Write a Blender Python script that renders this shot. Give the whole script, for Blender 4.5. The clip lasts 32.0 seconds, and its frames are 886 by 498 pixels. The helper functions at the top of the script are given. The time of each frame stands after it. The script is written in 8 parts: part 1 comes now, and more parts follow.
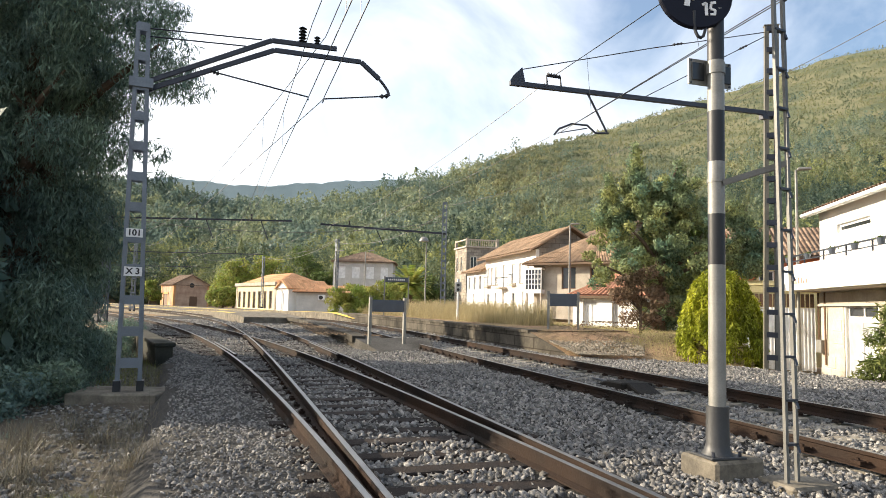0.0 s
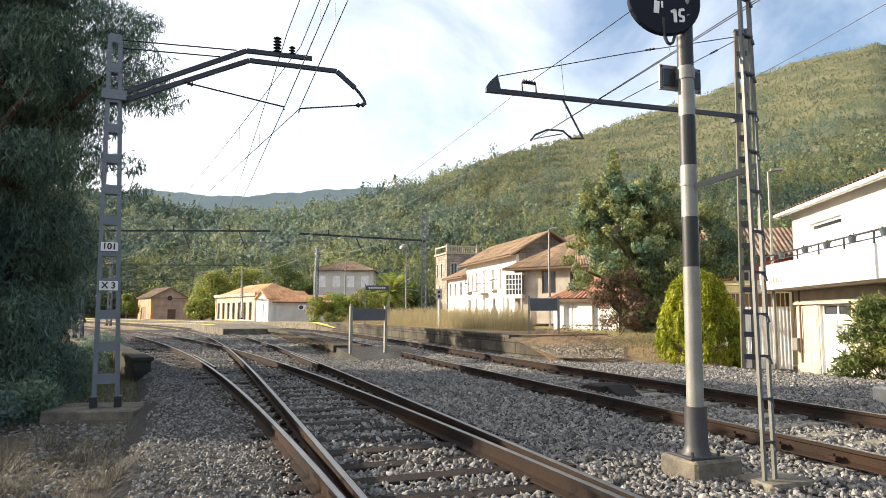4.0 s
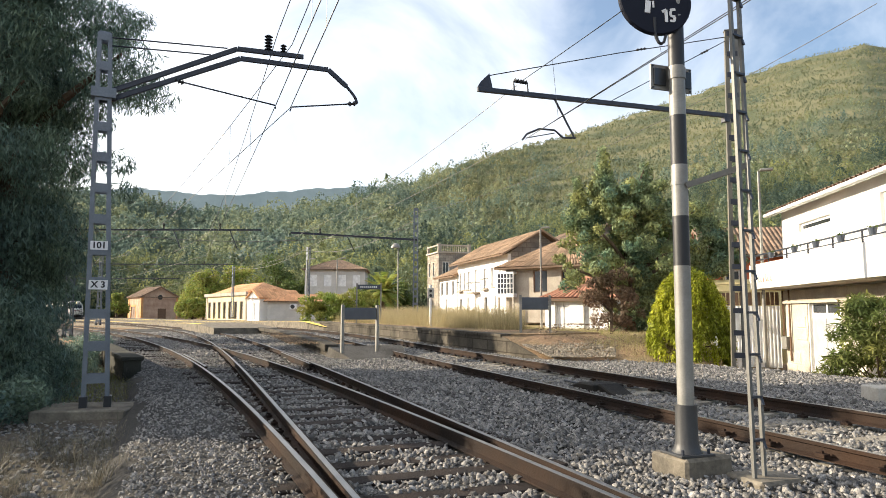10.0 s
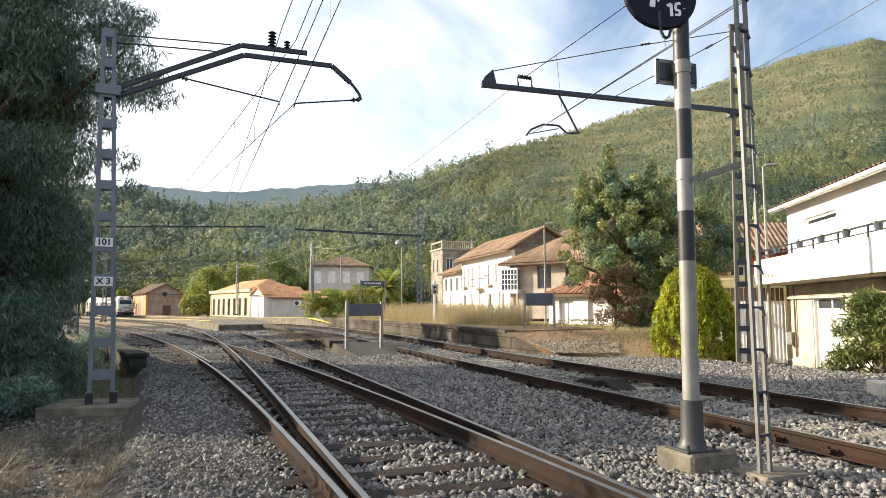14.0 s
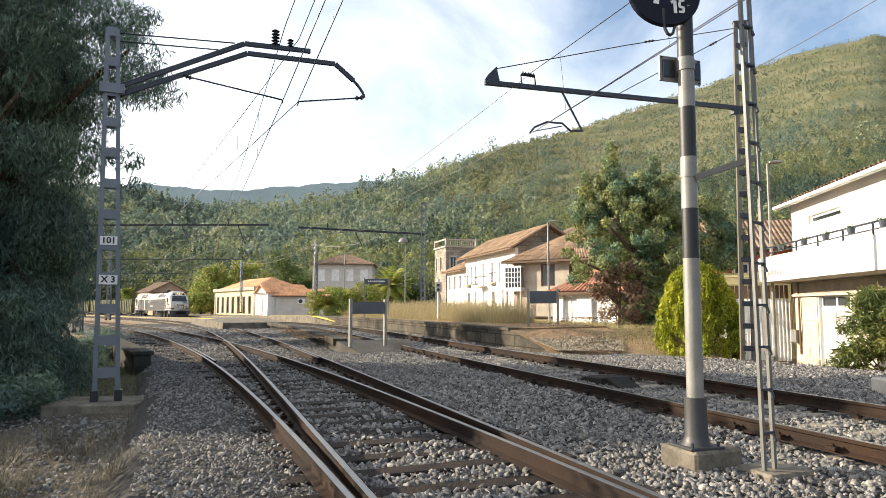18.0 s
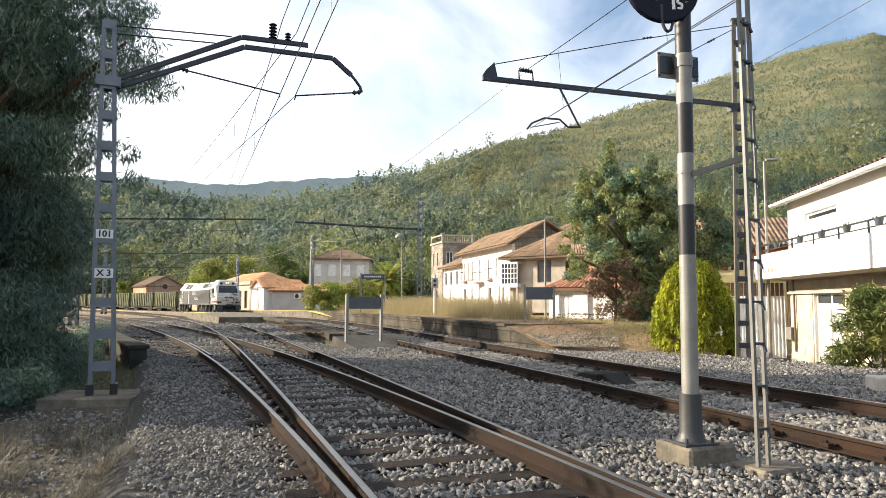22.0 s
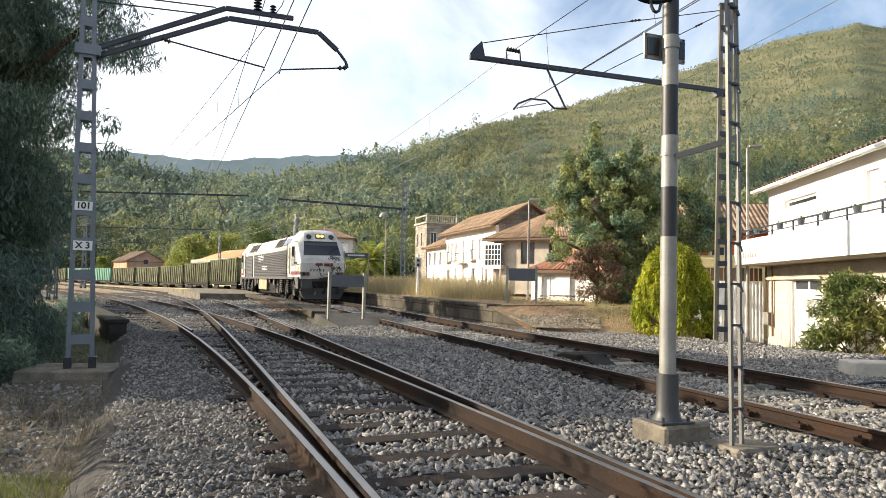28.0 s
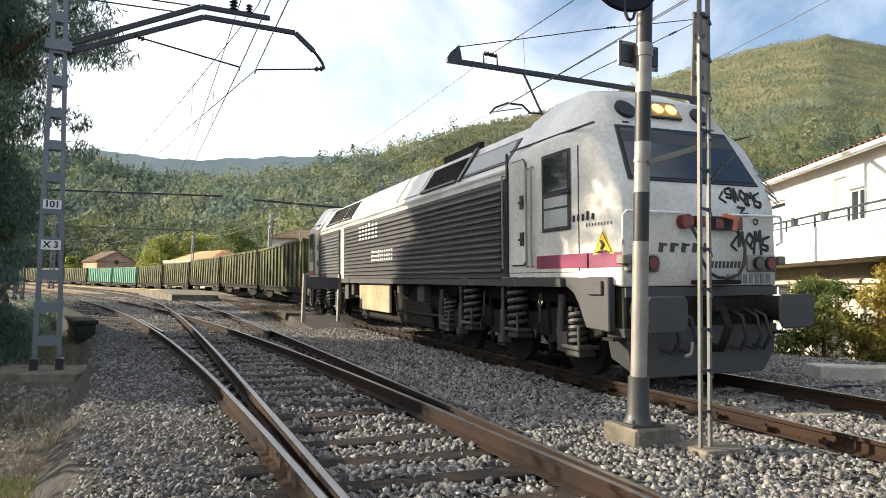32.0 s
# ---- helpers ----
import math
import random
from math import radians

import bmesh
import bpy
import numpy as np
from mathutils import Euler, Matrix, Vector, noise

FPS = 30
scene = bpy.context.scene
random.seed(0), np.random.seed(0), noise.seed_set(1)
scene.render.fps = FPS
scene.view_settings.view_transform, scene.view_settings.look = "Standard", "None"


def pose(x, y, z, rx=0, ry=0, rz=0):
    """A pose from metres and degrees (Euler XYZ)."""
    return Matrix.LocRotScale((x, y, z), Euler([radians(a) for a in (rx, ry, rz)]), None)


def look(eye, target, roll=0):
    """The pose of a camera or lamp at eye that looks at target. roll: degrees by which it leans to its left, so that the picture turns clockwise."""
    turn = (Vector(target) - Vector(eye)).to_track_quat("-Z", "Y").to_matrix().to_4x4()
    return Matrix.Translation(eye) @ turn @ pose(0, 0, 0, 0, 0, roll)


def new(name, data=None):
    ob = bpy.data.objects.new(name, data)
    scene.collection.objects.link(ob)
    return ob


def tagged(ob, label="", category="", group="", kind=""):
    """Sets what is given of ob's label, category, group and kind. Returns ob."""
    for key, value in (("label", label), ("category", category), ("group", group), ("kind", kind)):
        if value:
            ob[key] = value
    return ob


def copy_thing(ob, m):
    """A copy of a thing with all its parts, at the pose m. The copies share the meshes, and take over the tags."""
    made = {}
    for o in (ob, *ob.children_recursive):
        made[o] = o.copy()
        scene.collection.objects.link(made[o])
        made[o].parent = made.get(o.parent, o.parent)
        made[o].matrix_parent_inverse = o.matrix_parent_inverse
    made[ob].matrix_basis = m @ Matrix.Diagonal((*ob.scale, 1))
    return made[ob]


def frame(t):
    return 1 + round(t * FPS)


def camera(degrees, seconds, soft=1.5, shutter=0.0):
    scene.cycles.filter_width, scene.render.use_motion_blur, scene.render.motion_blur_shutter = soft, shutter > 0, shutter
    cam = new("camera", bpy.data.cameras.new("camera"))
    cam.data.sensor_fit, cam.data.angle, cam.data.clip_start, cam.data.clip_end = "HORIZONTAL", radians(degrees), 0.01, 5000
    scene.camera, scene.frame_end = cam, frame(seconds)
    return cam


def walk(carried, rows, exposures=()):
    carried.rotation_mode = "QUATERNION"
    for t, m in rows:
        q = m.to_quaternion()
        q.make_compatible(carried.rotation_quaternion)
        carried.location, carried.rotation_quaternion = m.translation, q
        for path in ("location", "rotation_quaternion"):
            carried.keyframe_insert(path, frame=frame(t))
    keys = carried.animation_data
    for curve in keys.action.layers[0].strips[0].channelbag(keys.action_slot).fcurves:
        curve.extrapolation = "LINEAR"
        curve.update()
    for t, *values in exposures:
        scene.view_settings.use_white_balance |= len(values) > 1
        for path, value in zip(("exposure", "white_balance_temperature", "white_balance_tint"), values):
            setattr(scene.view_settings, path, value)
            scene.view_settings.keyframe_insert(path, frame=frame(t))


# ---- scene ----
cam = camera(67.2, 32.0, soft=0.5)
# seconds, eye, target, roll
PATH = [
    (0, (-0.019, 0.029, 1.205), (-0.382, 9.985, 2.070), 1.49),
    (0.5, (-0.015, 0.022, 1.203), (-0.355, 9.978, 2.072), 1.38),
    (1, (-0.012, 0.020, 1.208), (-0.268, 9.979, 2.077), 1.00),
    (1.5, (-0.011, 0.023, 1.206), (-0.233, 9.981, 2.098), 0.94),
    (2, (-0.005, 0.017, 1.204), (-0.176, 9.973, 2.127), 0.78),
    (2.5, (-0.003, 0.015, 1.208), (-0.114, 9.973, 2.126), 0.57),
    (3, (-0.004, 0.011, 1.207), (-0.135, 9.968, 2.124), 0.53),
    (3.5, (-0.002, 0.011, 1.210), (-0.097, 9.967, 2.147), 0.28),
    (5.5, (0.005, -0.007, 1.213), (-0.031, 9.939, 2.249), 0.13),
    (6, (0.004, -0.005, 1.207), (-0.015, 9.942, 2.230), 0.04),
    (6.5, (0.006, -0.002, 1.211), (0.101, 9.947, 2.213), 0.26),
    (7, (0.005, -0.002, 1.211), (0.094, 9.948, 2.204), 0.03),
    (7.5, (0.002, 0.007, 1.209), (0.057, 9.958, 2.196), 0.20),
    (8, (-0.002, 0.007, 1.208), (0.041, 9.961, 2.171), 0.30),
    (8.5, (0.001, 0.003, 1.211), (0.051, 9.959, 2.151), 0.27),
    (9, (-0.000, 0.008, 1.207), (0.065, 9.963, 2.163), 0.11),
    (9.5, (-0.001, 0.009, 1.209), (0.070, 9.964, 2.148), 0.15),
    (10, (-0.000, 0.009, 1.210), (0.055, 9.963, 2.167), 0.11),
    (10.5, (-0.002, 0.004, 1.208), (0.045, 9.957, 2.180), 0.04),
    (11, (-0.003, 0.009, 1.204), (0.034, 9.963, 2.159), 0.08),
    (11.5, (-0.000, 0.009, 1.207), (0.022, 9.964, 2.160), 0.05),
    (12, (-0.003, 0.005, 1.207), (0.017, 9.961, 2.145), -0.07),
    (12.5, (-0.001, 0.006, 1.203), (-0.003, 9.962, 2.137), -0.08),
    (13, (-0.002, 0.008, 1.204), (0.009, 9.965, 2.125), -0.07),
    (13.5, (-0.005, 0.014, 1.202), (0.006, 9.972, 2.115), 0.08),
    (14, (-0.007, 0.013, 1.204), (-0.009, 9.972, 2.106), 0.01),
    (14.5, (-0.007, 0.014, 1.200), (-0.001, 9.975, 2.077), -0.30),
    (16.5, (-0.001, 0.001, 1.202), (0.001, 9.960, 2.107), -0.15),
    (17, (-0.006, 0.009, 1.199), (-0.004, 9.969, 2.083), -0.20),
    (17.5, (-0.006, 0.018, 1.201), (-0.031, 9.980, 2.069), -0.10),
    (18, (-0.009, 0.010, 1.202), (-0.063, 9.972, 2.074), -0.05),
    (18.5, (-0.006, 0.007, 1.198), (-0.059, 9.967, 2.083), -0.14),
    (19, (0.000, -0.000, 1.200), (0.000, 9.960, 2.099), -0.22),
    (19.5, (0.001, -0.006, 1.196), (0.035, 9.955, 2.083), 0.06),
    (20, (-0.001, -0.001, 1.200), (0.021, 9.961, 2.072), 0.05),
    (20.5, (-0.004, 0.001, 1.197), (0.021, 9.965, 2.047), 0.11),
    (21, (-0.006, 0.005, 1.196), (0.017, 9.971, 2.027), 0.24),
    (21.5, (-0.006, 0.007, 1.193), (0.015, 9.972, 2.021), 0.16),
    (22, (-0.009, 0.011, 1.197), (-0.013, 9.978, 2.005), 0.27),
    (22.5, (-0.012, 0.008, 1.190), (-0.024, 9.977, 1.976), 0.35),
    (23, (-0.011, 0.012, 1.191), (-0.018, 9.982, 1.959), 0.41),
    (23.5, (-0.011, 0.013, 1.191), (0.009, 9.983, 1.961), 0.43),
    (24, (-0.010, 0.011, 1.187), (-0.020, 9.984, 1.921), 0.54),
    (24.5, (0.001, 0.007, 1.181), (0.090, 9.982, 1.879), 0.28),
    (25, (0.003, 0.013, 1.184), (0.189, 9.990, 1.833), 0.59),
    (25.5, (-0.006, 0.017, 1.177), (0.172, 9.996, 1.791), 0.69),
    (27.5, (-0.001, 0.015, 1.171), (0.224, 9.999, 1.701), 0.97),
    (28, (-0.000, 0.017, 1.169), (0.240, 10.001, 1.690), 1.25),
    (28.5, (-0.003, 0.021, 1.167), (0.227, 10.004, 1.689), 1.39),
    (29, (-0.004, 0.023, 1.170), (0.174, 10.008, 1.687), 1.70),
    (29.5, (-0.006, 0.018, 1.168), (0.176, 10.002, 1.696), 1.70),
    (30, (0.002, 0.018, 1.167), (0.234, 10.002, 1.680), 1.69),
    (30.5, (0.005, 0.015, 1.172), (0.373, 9.994, 1.709), 2.04),
    (31, (0.008, 0.010, 1.170), (0.447, 9.985, 1.731), 1.95),
    (31.5, (0.011, 0.007, 1.172), (0.526, 9.978, 1.730), 1.95),
    (32, (0.011, 0.007, 1.168), (0.608, 9.973, 1.741), 1.65),
]
walk(cam, [(t, look(eye, target, roll)) for t, eye, target, roll in PATH], exposures=[(0, 1.23), (32, 1.23)])

# ---- daylight: low sun from the far left, thin cirrus ----
SUN_AZ, SUN_EL = radians(-76), radians(21)   # azimuth from +y, negative to the left
world = bpy.data.worlds.new("sky")
scene.world = world
world.use_nodes = True
wn, wl = world.node_tree.nodes, world.node_tree.links
wn.clear()
sky = wn.new("ShaderNodeTexSky")
sky.sky_type, sky.sun_disc = "NISHITA", False
sky.sun_elevation, sky.sun_rotation = SUN_EL, SUN_AZ
sky.air_density, sky.dust_density, sky.ozone_density = 1.0, 3.0, 1.2
coord = wn.new("ShaderNodeTexCoord")
stretch = wn.new("ShaderNodeMapping")
stretch.inputs["Rotation"].default_value = (0.2, 0.5, 0.5)
stretch.inputs["Scale"].default_value = (1.2, 3.2, 1.0)
cirrus = wn.new("ShaderNodeTexNoise")
cirrus.inputs["Scale"].default_value, cirrus.inputs["Detail"].default_value = 1.7, 7
cirrus.inputs["Roughness"].default_value, cirrus.inputs["Distortion"].default_value = 0.55, 0.5
ramp = wn.new("ShaderNodeValToRGB")
ramp.color_ramp.elements[0].position, ramp.color_ramp.elements[1].position = 0.34, 0.74
veil = wn.new("ShaderNodeMix")
veil.data_type = "RGBA"
veil.inputs["B"].default_value = (7.0, 7.0, 7.1, 1)
back = wn.new("ShaderNodeBackground")
back.inputs["Strength"].default_value = 0.115
wout = wn.new("ShaderNodeOutputWorld")
wl.new(coord.outputs["Generated"], stretch.inputs["Vector"])
wl.new(stretch.outputs["Vector"], cirrus.inputs["Vector"])
wl.new(cirrus.outputs["Fac"], ramp.inputs["Fac"])
# haze thickens towards the sun's side
axes, slope, total = wn.new("ShaderNodeSeparateXYZ"), wn.new("ShaderNodeMath"), wn.new("ShaderNodeMath")
slope.operation, total.operation = "MULTIPLY_ADD", "ADD"
slope.inputs[1].default_value, slope.inputs[2].default_value = -0.9, 0.06
total.use_clamp = True
wl.new(coord.outputs["Generated"], axes.inputs["Vector"])
wl.new(axes.outputs["X"], slope.inputs[0])
wl.new(slope.outputs["Value"], total.inputs[0])
wl.new(ramp.outputs["Color"], total.inputs[1])
wl.new(total.outputs["Value"], veil.inputs["Factor"])
wl.new(sky.outputs["Color"], veil.inputs["A"])
wl.new(veil.outputs["Result"], back.inputs["Color"])
wl.new(back.outputs["Background"], wout.inputs["Surface"])

sun_lamp = new("sun", bpy.data.lights.new("sun", "SUN"))
sun_lamp.data.energy, sun_lamp.data.angle, sun_lamp.data.color = 5.0, radians(0.5), (1.0, 0.86, 0.66)
toward = Vector((math.sin(SUN_AZ) * math.cos(SUN_EL), math.cos(SUN_AZ) * math.cos(SUN_EL), math.sin(SUN_EL)))
sun_lamp.matrix_world = look(toward * 50, (0, 0, 0))

# ---- mesh and material helpers ----
rng = np.random.default_rng(7)


class Geo:
    """Collects vertices and faces of one part."""

    def __init__(self):
        self.v, self.f = [], []

    def add(self, verts, faces):
        n = len(self.v)
        self.v += [tuple(p) for p in verts]
        self.f += [tuple(i + n for i in face) for face in faces]
        return self

    def hexa(self, p):
        """Eight corners: four below, four above, both counter-clockwise."""
        return self.add(p, [(3, 2, 1, 0), (4, 5, 6, 7), (0, 1, 5, 4), (1, 2, 6, 5), (2, 3, 7, 6), (3, 0, 4, 7)])

    def box(self, x0, x1, y0, y1, z0, z1):
        return self.hexa([(x0, y0, z0), (x1, y0, z0), (x1, y1, z0), (x0, y1, z0), (x0, y0, z1), (x1, y0, z1), (x1, y1, z1), (x0, y1, z1)])

    def bar(self, a, b, w, h, up=(0, 0, 1)):
        """A straight bar from a to b, w wide and h high."""
        a, b = Vector(a), Vector(b)
        d = (b - a).normalized()
        s = d.cross(Vector(up))
        if s.length < 1e-4:
            s = d.cross(Vector((1, 0, 0)))
        s.normalize()
        u = s.cross(d) * (h / 2)
        s = s * (w / 2)
        return self.hexa([a - s - u, a + s - u, b + s - u, b - s - u, a - s + u, a + s + u, b + s + u, b - s + u])

    def tube(self, pts, r, n=8, cap=True):
        """A round tube along points; r: one radius or one for each point."""
        pts = [Vector(p) for p in pts]
        rs = r if isinstance(r, (list, tuple)) else [r] * len(pts)
        verts, faces = [], []
        side = None
        for i, p in enumerate(pts):
            d = (pts[min(i + 1, len(pts) - 1)] - pts[max(i - 1, 0)]).normalized()
            if side is None:
                side = d.cross(Vector((0, 0, 1)))
                if side.length < 1e-3:
                    side = Vector((1, 0, 0))
            side = (side - d * side.dot(d)).normalized()
            up = d.cross(side)
            for k in range(n):
                a = 2 * math.pi * k / n
                verts.append(p + (side * math.cos(a) + up * math.sin(a)) * rs[i])
        for i in range(len(pts) - 1):
            for k in range(n):
                faces.append((i * n + k, i * n + (k + 1) % n, (i + 1) * n + (k + 1) % n, (i + 1) * n + k))
        if cap:
            faces.append(tuple(range(n))[::-1])
            faces.append(tuple((len(pts) - 1) * n + k for k in range(n)))
        return self.add(verts, faces)

    def disc(self, c, axis, r, h, n=20):
        c, axis = Vector(c), Vector(axis).normalized()
        return self.tube([c - axis * h / 2, c + axis * h / 2], r, n)

    def prism(self, poly, a, b, axis="y"):
        """A closed outline swept from a to b along an axis; outline coordinates are the two other axes in order."""
        n = len(poly)
        mk = {"x": lambda p, t: (t, p[0], p[1]), "y": lambda p, t: (p[0], t, p[1]), "z": lambda p, t: (p[0], p[1], t)}[axis]
        verts = [mk(p, a) for p in poly] + [mk(p, b) for p in poly]
        faces = [(i, (i + 1) % n, n + (i + 1) % n, n + i) for i in range(n)] + [tuple(range(n))[::-1], tuple(range(n, 2 * n))]
        return self.add(verts, faces)

    def moved(self, m):
        self.v = [tuple(m @ Vector(p)) for p in self.v]
        return self

    def mesh(self, name, material=None, smooth=False, bevel=0.0, segments=1):
        me = bpy.data.meshes.new(name)
        me.from_pydata(self.v, [], self.f)
        bm = bmesh.new()
        bm.from_mesh(me)
        bmesh.ops.recalc_face_normals(bm, faces=bm.faces)
        if bevel:
            sharp = [e for e in bm.edges if len(e.link_faces) == 2 and e.calc_face_angle(0) > 0.5]
            bmesh.ops.bevel(bm, geom=sharp, offset=bevel, segments=segments, affect="EDGES", clamp_overlap=True)
        bm.to_mesh(me)
        bm.free()
        if smooth:
            me.shade_smooth()
            if smooth != "all":
                me.set_sharp_from_angle(angle=radians(38))
        if material:
            me.materials.append(material)
        return me


def part(name, geo, material, parent=None, label="", smooth=False, bevel=0.0, kind=""):
    """Links geometry as one mesh object, under a thing or a part where one is given."""
    me = geo if isinstance(geo, bpy.types.Mesh) else geo.mesh(name, material, smooth, bevel)
    ob = new(name, me)
    if parent is not None:
        ob.parent = parent
    return tagged(ob, label=label, kind=kind)


def thing(name, m, label, category, group="", kind=""):
    """An Empty at the base of a thing."""
    ob = new(name)
    ob.empty_display_size = 0.2
    ob.matrix_basis = m
    return tagged(ob, label, category, group, kind)


def raw_mesh(name, verts, faces, material, smooth=False):
    """A mesh straight from number arrays; all faces with the same number of corners."""
    verts, faces = np.asarray(verts, np.float32), np.asarray(faces, np.int32)
    me = bpy.data.meshes.new(name)
    me.vertices.add(len(verts))
    me.vertices.foreach_set("co", verts.ravel())
    k = faces.shape[1]
    me.loops.add(faces.size)
    me.loops.foreach_set("vertex_index", faces.ravel())
    me.polygons.add(len(faces))
    me.polygons.foreach_set("loop_start", np.arange(len(faces), dtype=np.int32) * k)
    me.update(calc_edges=True)
    me.materials.append(material)
    if smooth:
        me.shade_smooth()
    return me


def mat(name, col, rough=0.7, metal=0.0, col2=None, scale=3.0, detail=40.0, amount=0.5, bump=0.15, island=0.0, random_ob=0.0, spec=0.5, position=False):
    """A surface in two scales of variation: wide stains between two colours, and fine grain with relief."""
    m = bpy.data.materials.new(name)
    m.use_nodes = True
    n, l = m.node_tree.nodes, m.node_tree.links
    b = n["Principled BSDF"]
    b.inputs["Roughness"].default_value, b.inputs["Metallic"].default_value = rough, metal
    b.inputs["Specular IOR Level"].default_value = spec if rough < 0.7 else min(spec, 0.12)
    if position:
        tc = n.new("ShaderNodeNewGeometry").outputs["Position"]
    else:
        tc = n.new("ShaderNodeTexCoord").outputs["Object"]
    wide, fine = n.new("ShaderNodeTexNoise"), n.new("ShaderNodeTexNoise")
    for node, s, d in ((wide, scale, 5), (fine, detail, 4)):
        node.inputs["Scale"].default_value, node.inputs["Detail"].default_value = s, d
        node.inputs["Roughness"].default_value = 0.6
        l.new(tc, node.inputs["Vector"])
    r = n.new("ShaderNodeValToRGB")
    r.color_ramp.elements[0].position, r.color_ramp.elements[1].position = 0.35, 0.68
    col2 = col2 or tuple(c * 0.72 for c in col)
    r.color_ramp.elements[0].color, r.color_ramp.elements[1].color = (*col, 1), (*col2, 1)
    l.new(wide.outputs["Fac"], r.inputs["Fac"])
    hsv = n.new("ShaderNodeHueSaturation")
    l.new(r.outputs["Color"], hsv.inputs["Color"])
    val = n.new("ShaderNodeMapRange")
    val.inputs["From Min"].default_value, val.inputs["From Max"].default_value = 0.25, 0.75
    val.inputs["To Min"].default_value, val.inputs["To Max"].default_value = 1 - amount * 0.5, 1 + amount * 0.5
    l.new(fine.outputs["Fac"], val.inputs["Value"])
    out = val.outputs["Result"]
    for k, src in ((island, "island"), (random_ob, "object")):
        if k:
            rnd = n.new("ShaderNodeNewGeometry").outputs["Random Per Island"] if src == "island" else n.new("ShaderNodeObjectInfo").outputs["Random"]
            mr, mul = n.new("ShaderNodeMapRange"), n.new("ShaderNodeMath")
            mr.inputs["To Min"].default_value, mr.inputs["To Max"].default_value = 1 - k, 1 + k
            mul.operation = "MULTIPLY"
            l.new(rnd, mr.inputs["Value"])
            l.new(mr.outputs["Result"], mul.inputs[0])
            l.new(out, mul.inputs[1])
            out = mul.outputs["Value"]
    l.new(out, hsv.inputs["Value"])
    l.new(hsv.outputs["Color"], b.inputs["Base Color"])
    if bump:
        bp = n.new("ShaderNodeBump")
        bp.inputs["Strength"].default_value, bp.inputs["Distance"].default_value = bump, 0.02
        l.new(fine.outputs["Fac"], bp.inputs["Height"])
        l.new(bp.outputs["Normal"], b.inputs["Normal"])
    return m


def leaf_mat(name, col, col2, glow=0.35, spread=0.45):
    """Foliage: every leaf a shade of its own, letting some light through."""
    m = bpy.data.materials.new(name)
    m.use_nodes = True
    n, l = m.node_tree.nodes, m.node_tree.links
    b, out = n["Principled BSDF"], n["Material Output"]
    b.inputs["Roughness"].default_value = 0.55
    b.inputs["Specular IOR Level"].default_value = 0.2
    geo = n.new("ShaderNodeNewGeometry")
    mix = n.new("ShaderNodeMix")
    mix.data_type = "RGBA"
    mix.inputs["A"].default_value, mix.inputs["B"].default_value = (*col, 1), (*col2, 1)
    noise_n = n.new("ShaderNodeTexNoise")
    noise_n.inputs["Scale"].default_value = 0.9
    l.new(geo.outputs["Position"], noise_n.inputs["Vector"])
    r = n.new("ShaderNodeMapRange")
    r.inputs["From Min"].default_value, r.inputs["From Max"].default_value = 0.35, 0.65
    l.new(noise_n.outputs["Fac"], r.inputs["Value"])
    l.new(r.outputs["Result"], mix.inputs["Factor"])
    hsv, mr = n.new("ShaderNodeHueSaturation"), n.new("ShaderNodeMapRange")
    mr.inputs["To Min"].default_value, mr.inputs["To Max"].default_value = 1 - spread, 1 + spread
    l.new(geo.outputs["Random Per Island"], mr.inputs["Value"])
    l.new(mr.outputs["Result"], hsv.inputs["Value"])
    l.new(mix.outputs["Result"], hsv.inputs["Color"])
    l.new(hsv.outputs["Color"], b.inputs["Base Color"])
    if glow:
        tr, ms = n.new("ShaderNodeBsdfTranslucent"), n.new("ShaderNodeMixShader")
        ms.inputs["Fac"].default_value = glow
        l.new(hsv.outputs["Color"], tr.inputs["Color"])
        l.new(b.outputs["BSDF"], ms.inputs[1])
        l.new(tr.outputs["BSDF"], ms.inputs[2])
        l.new(ms.outputs["Shader"], out.inputs["Surface"])
    return m


def leaves(points, length, width, droop=0.0, out=None, ruffle=0.55):
    """One small leaf (four corners) at every point; out: rows of ways that its face follows, so that clumps take light as bodies."""
    p = np.asarray(points, float)
    n = len(p)
    face = rng.normal(size=(n, 3)) * (ruffle if out is not None else 1.0)
    if out is not None:
        face += np.asarray(out)
    face /= np.linalg.norm(face, axis=1)[:, None] + 1e-9
    d = rng.normal(size=(n, 3)) * 0.8
    d[:, 2] -= droop
    d -= face * (d * face).sum(1)[:, None]
    d /= np.linalg.norm(d, axis=1)[:, None] + 1e-9
    s = np.cross(face, d)
    k = rng.uniform(0.6, 1.35, (n, 1))
    a, b = d * length * k, s * width * k * 0.5
    v = np.stack([p, p + a * 0.5 + b, p + a, p + a * 0.5 - b], 1).reshape(-1, 3)
    return v, np.arange(4 * n).reshape(n, 4)


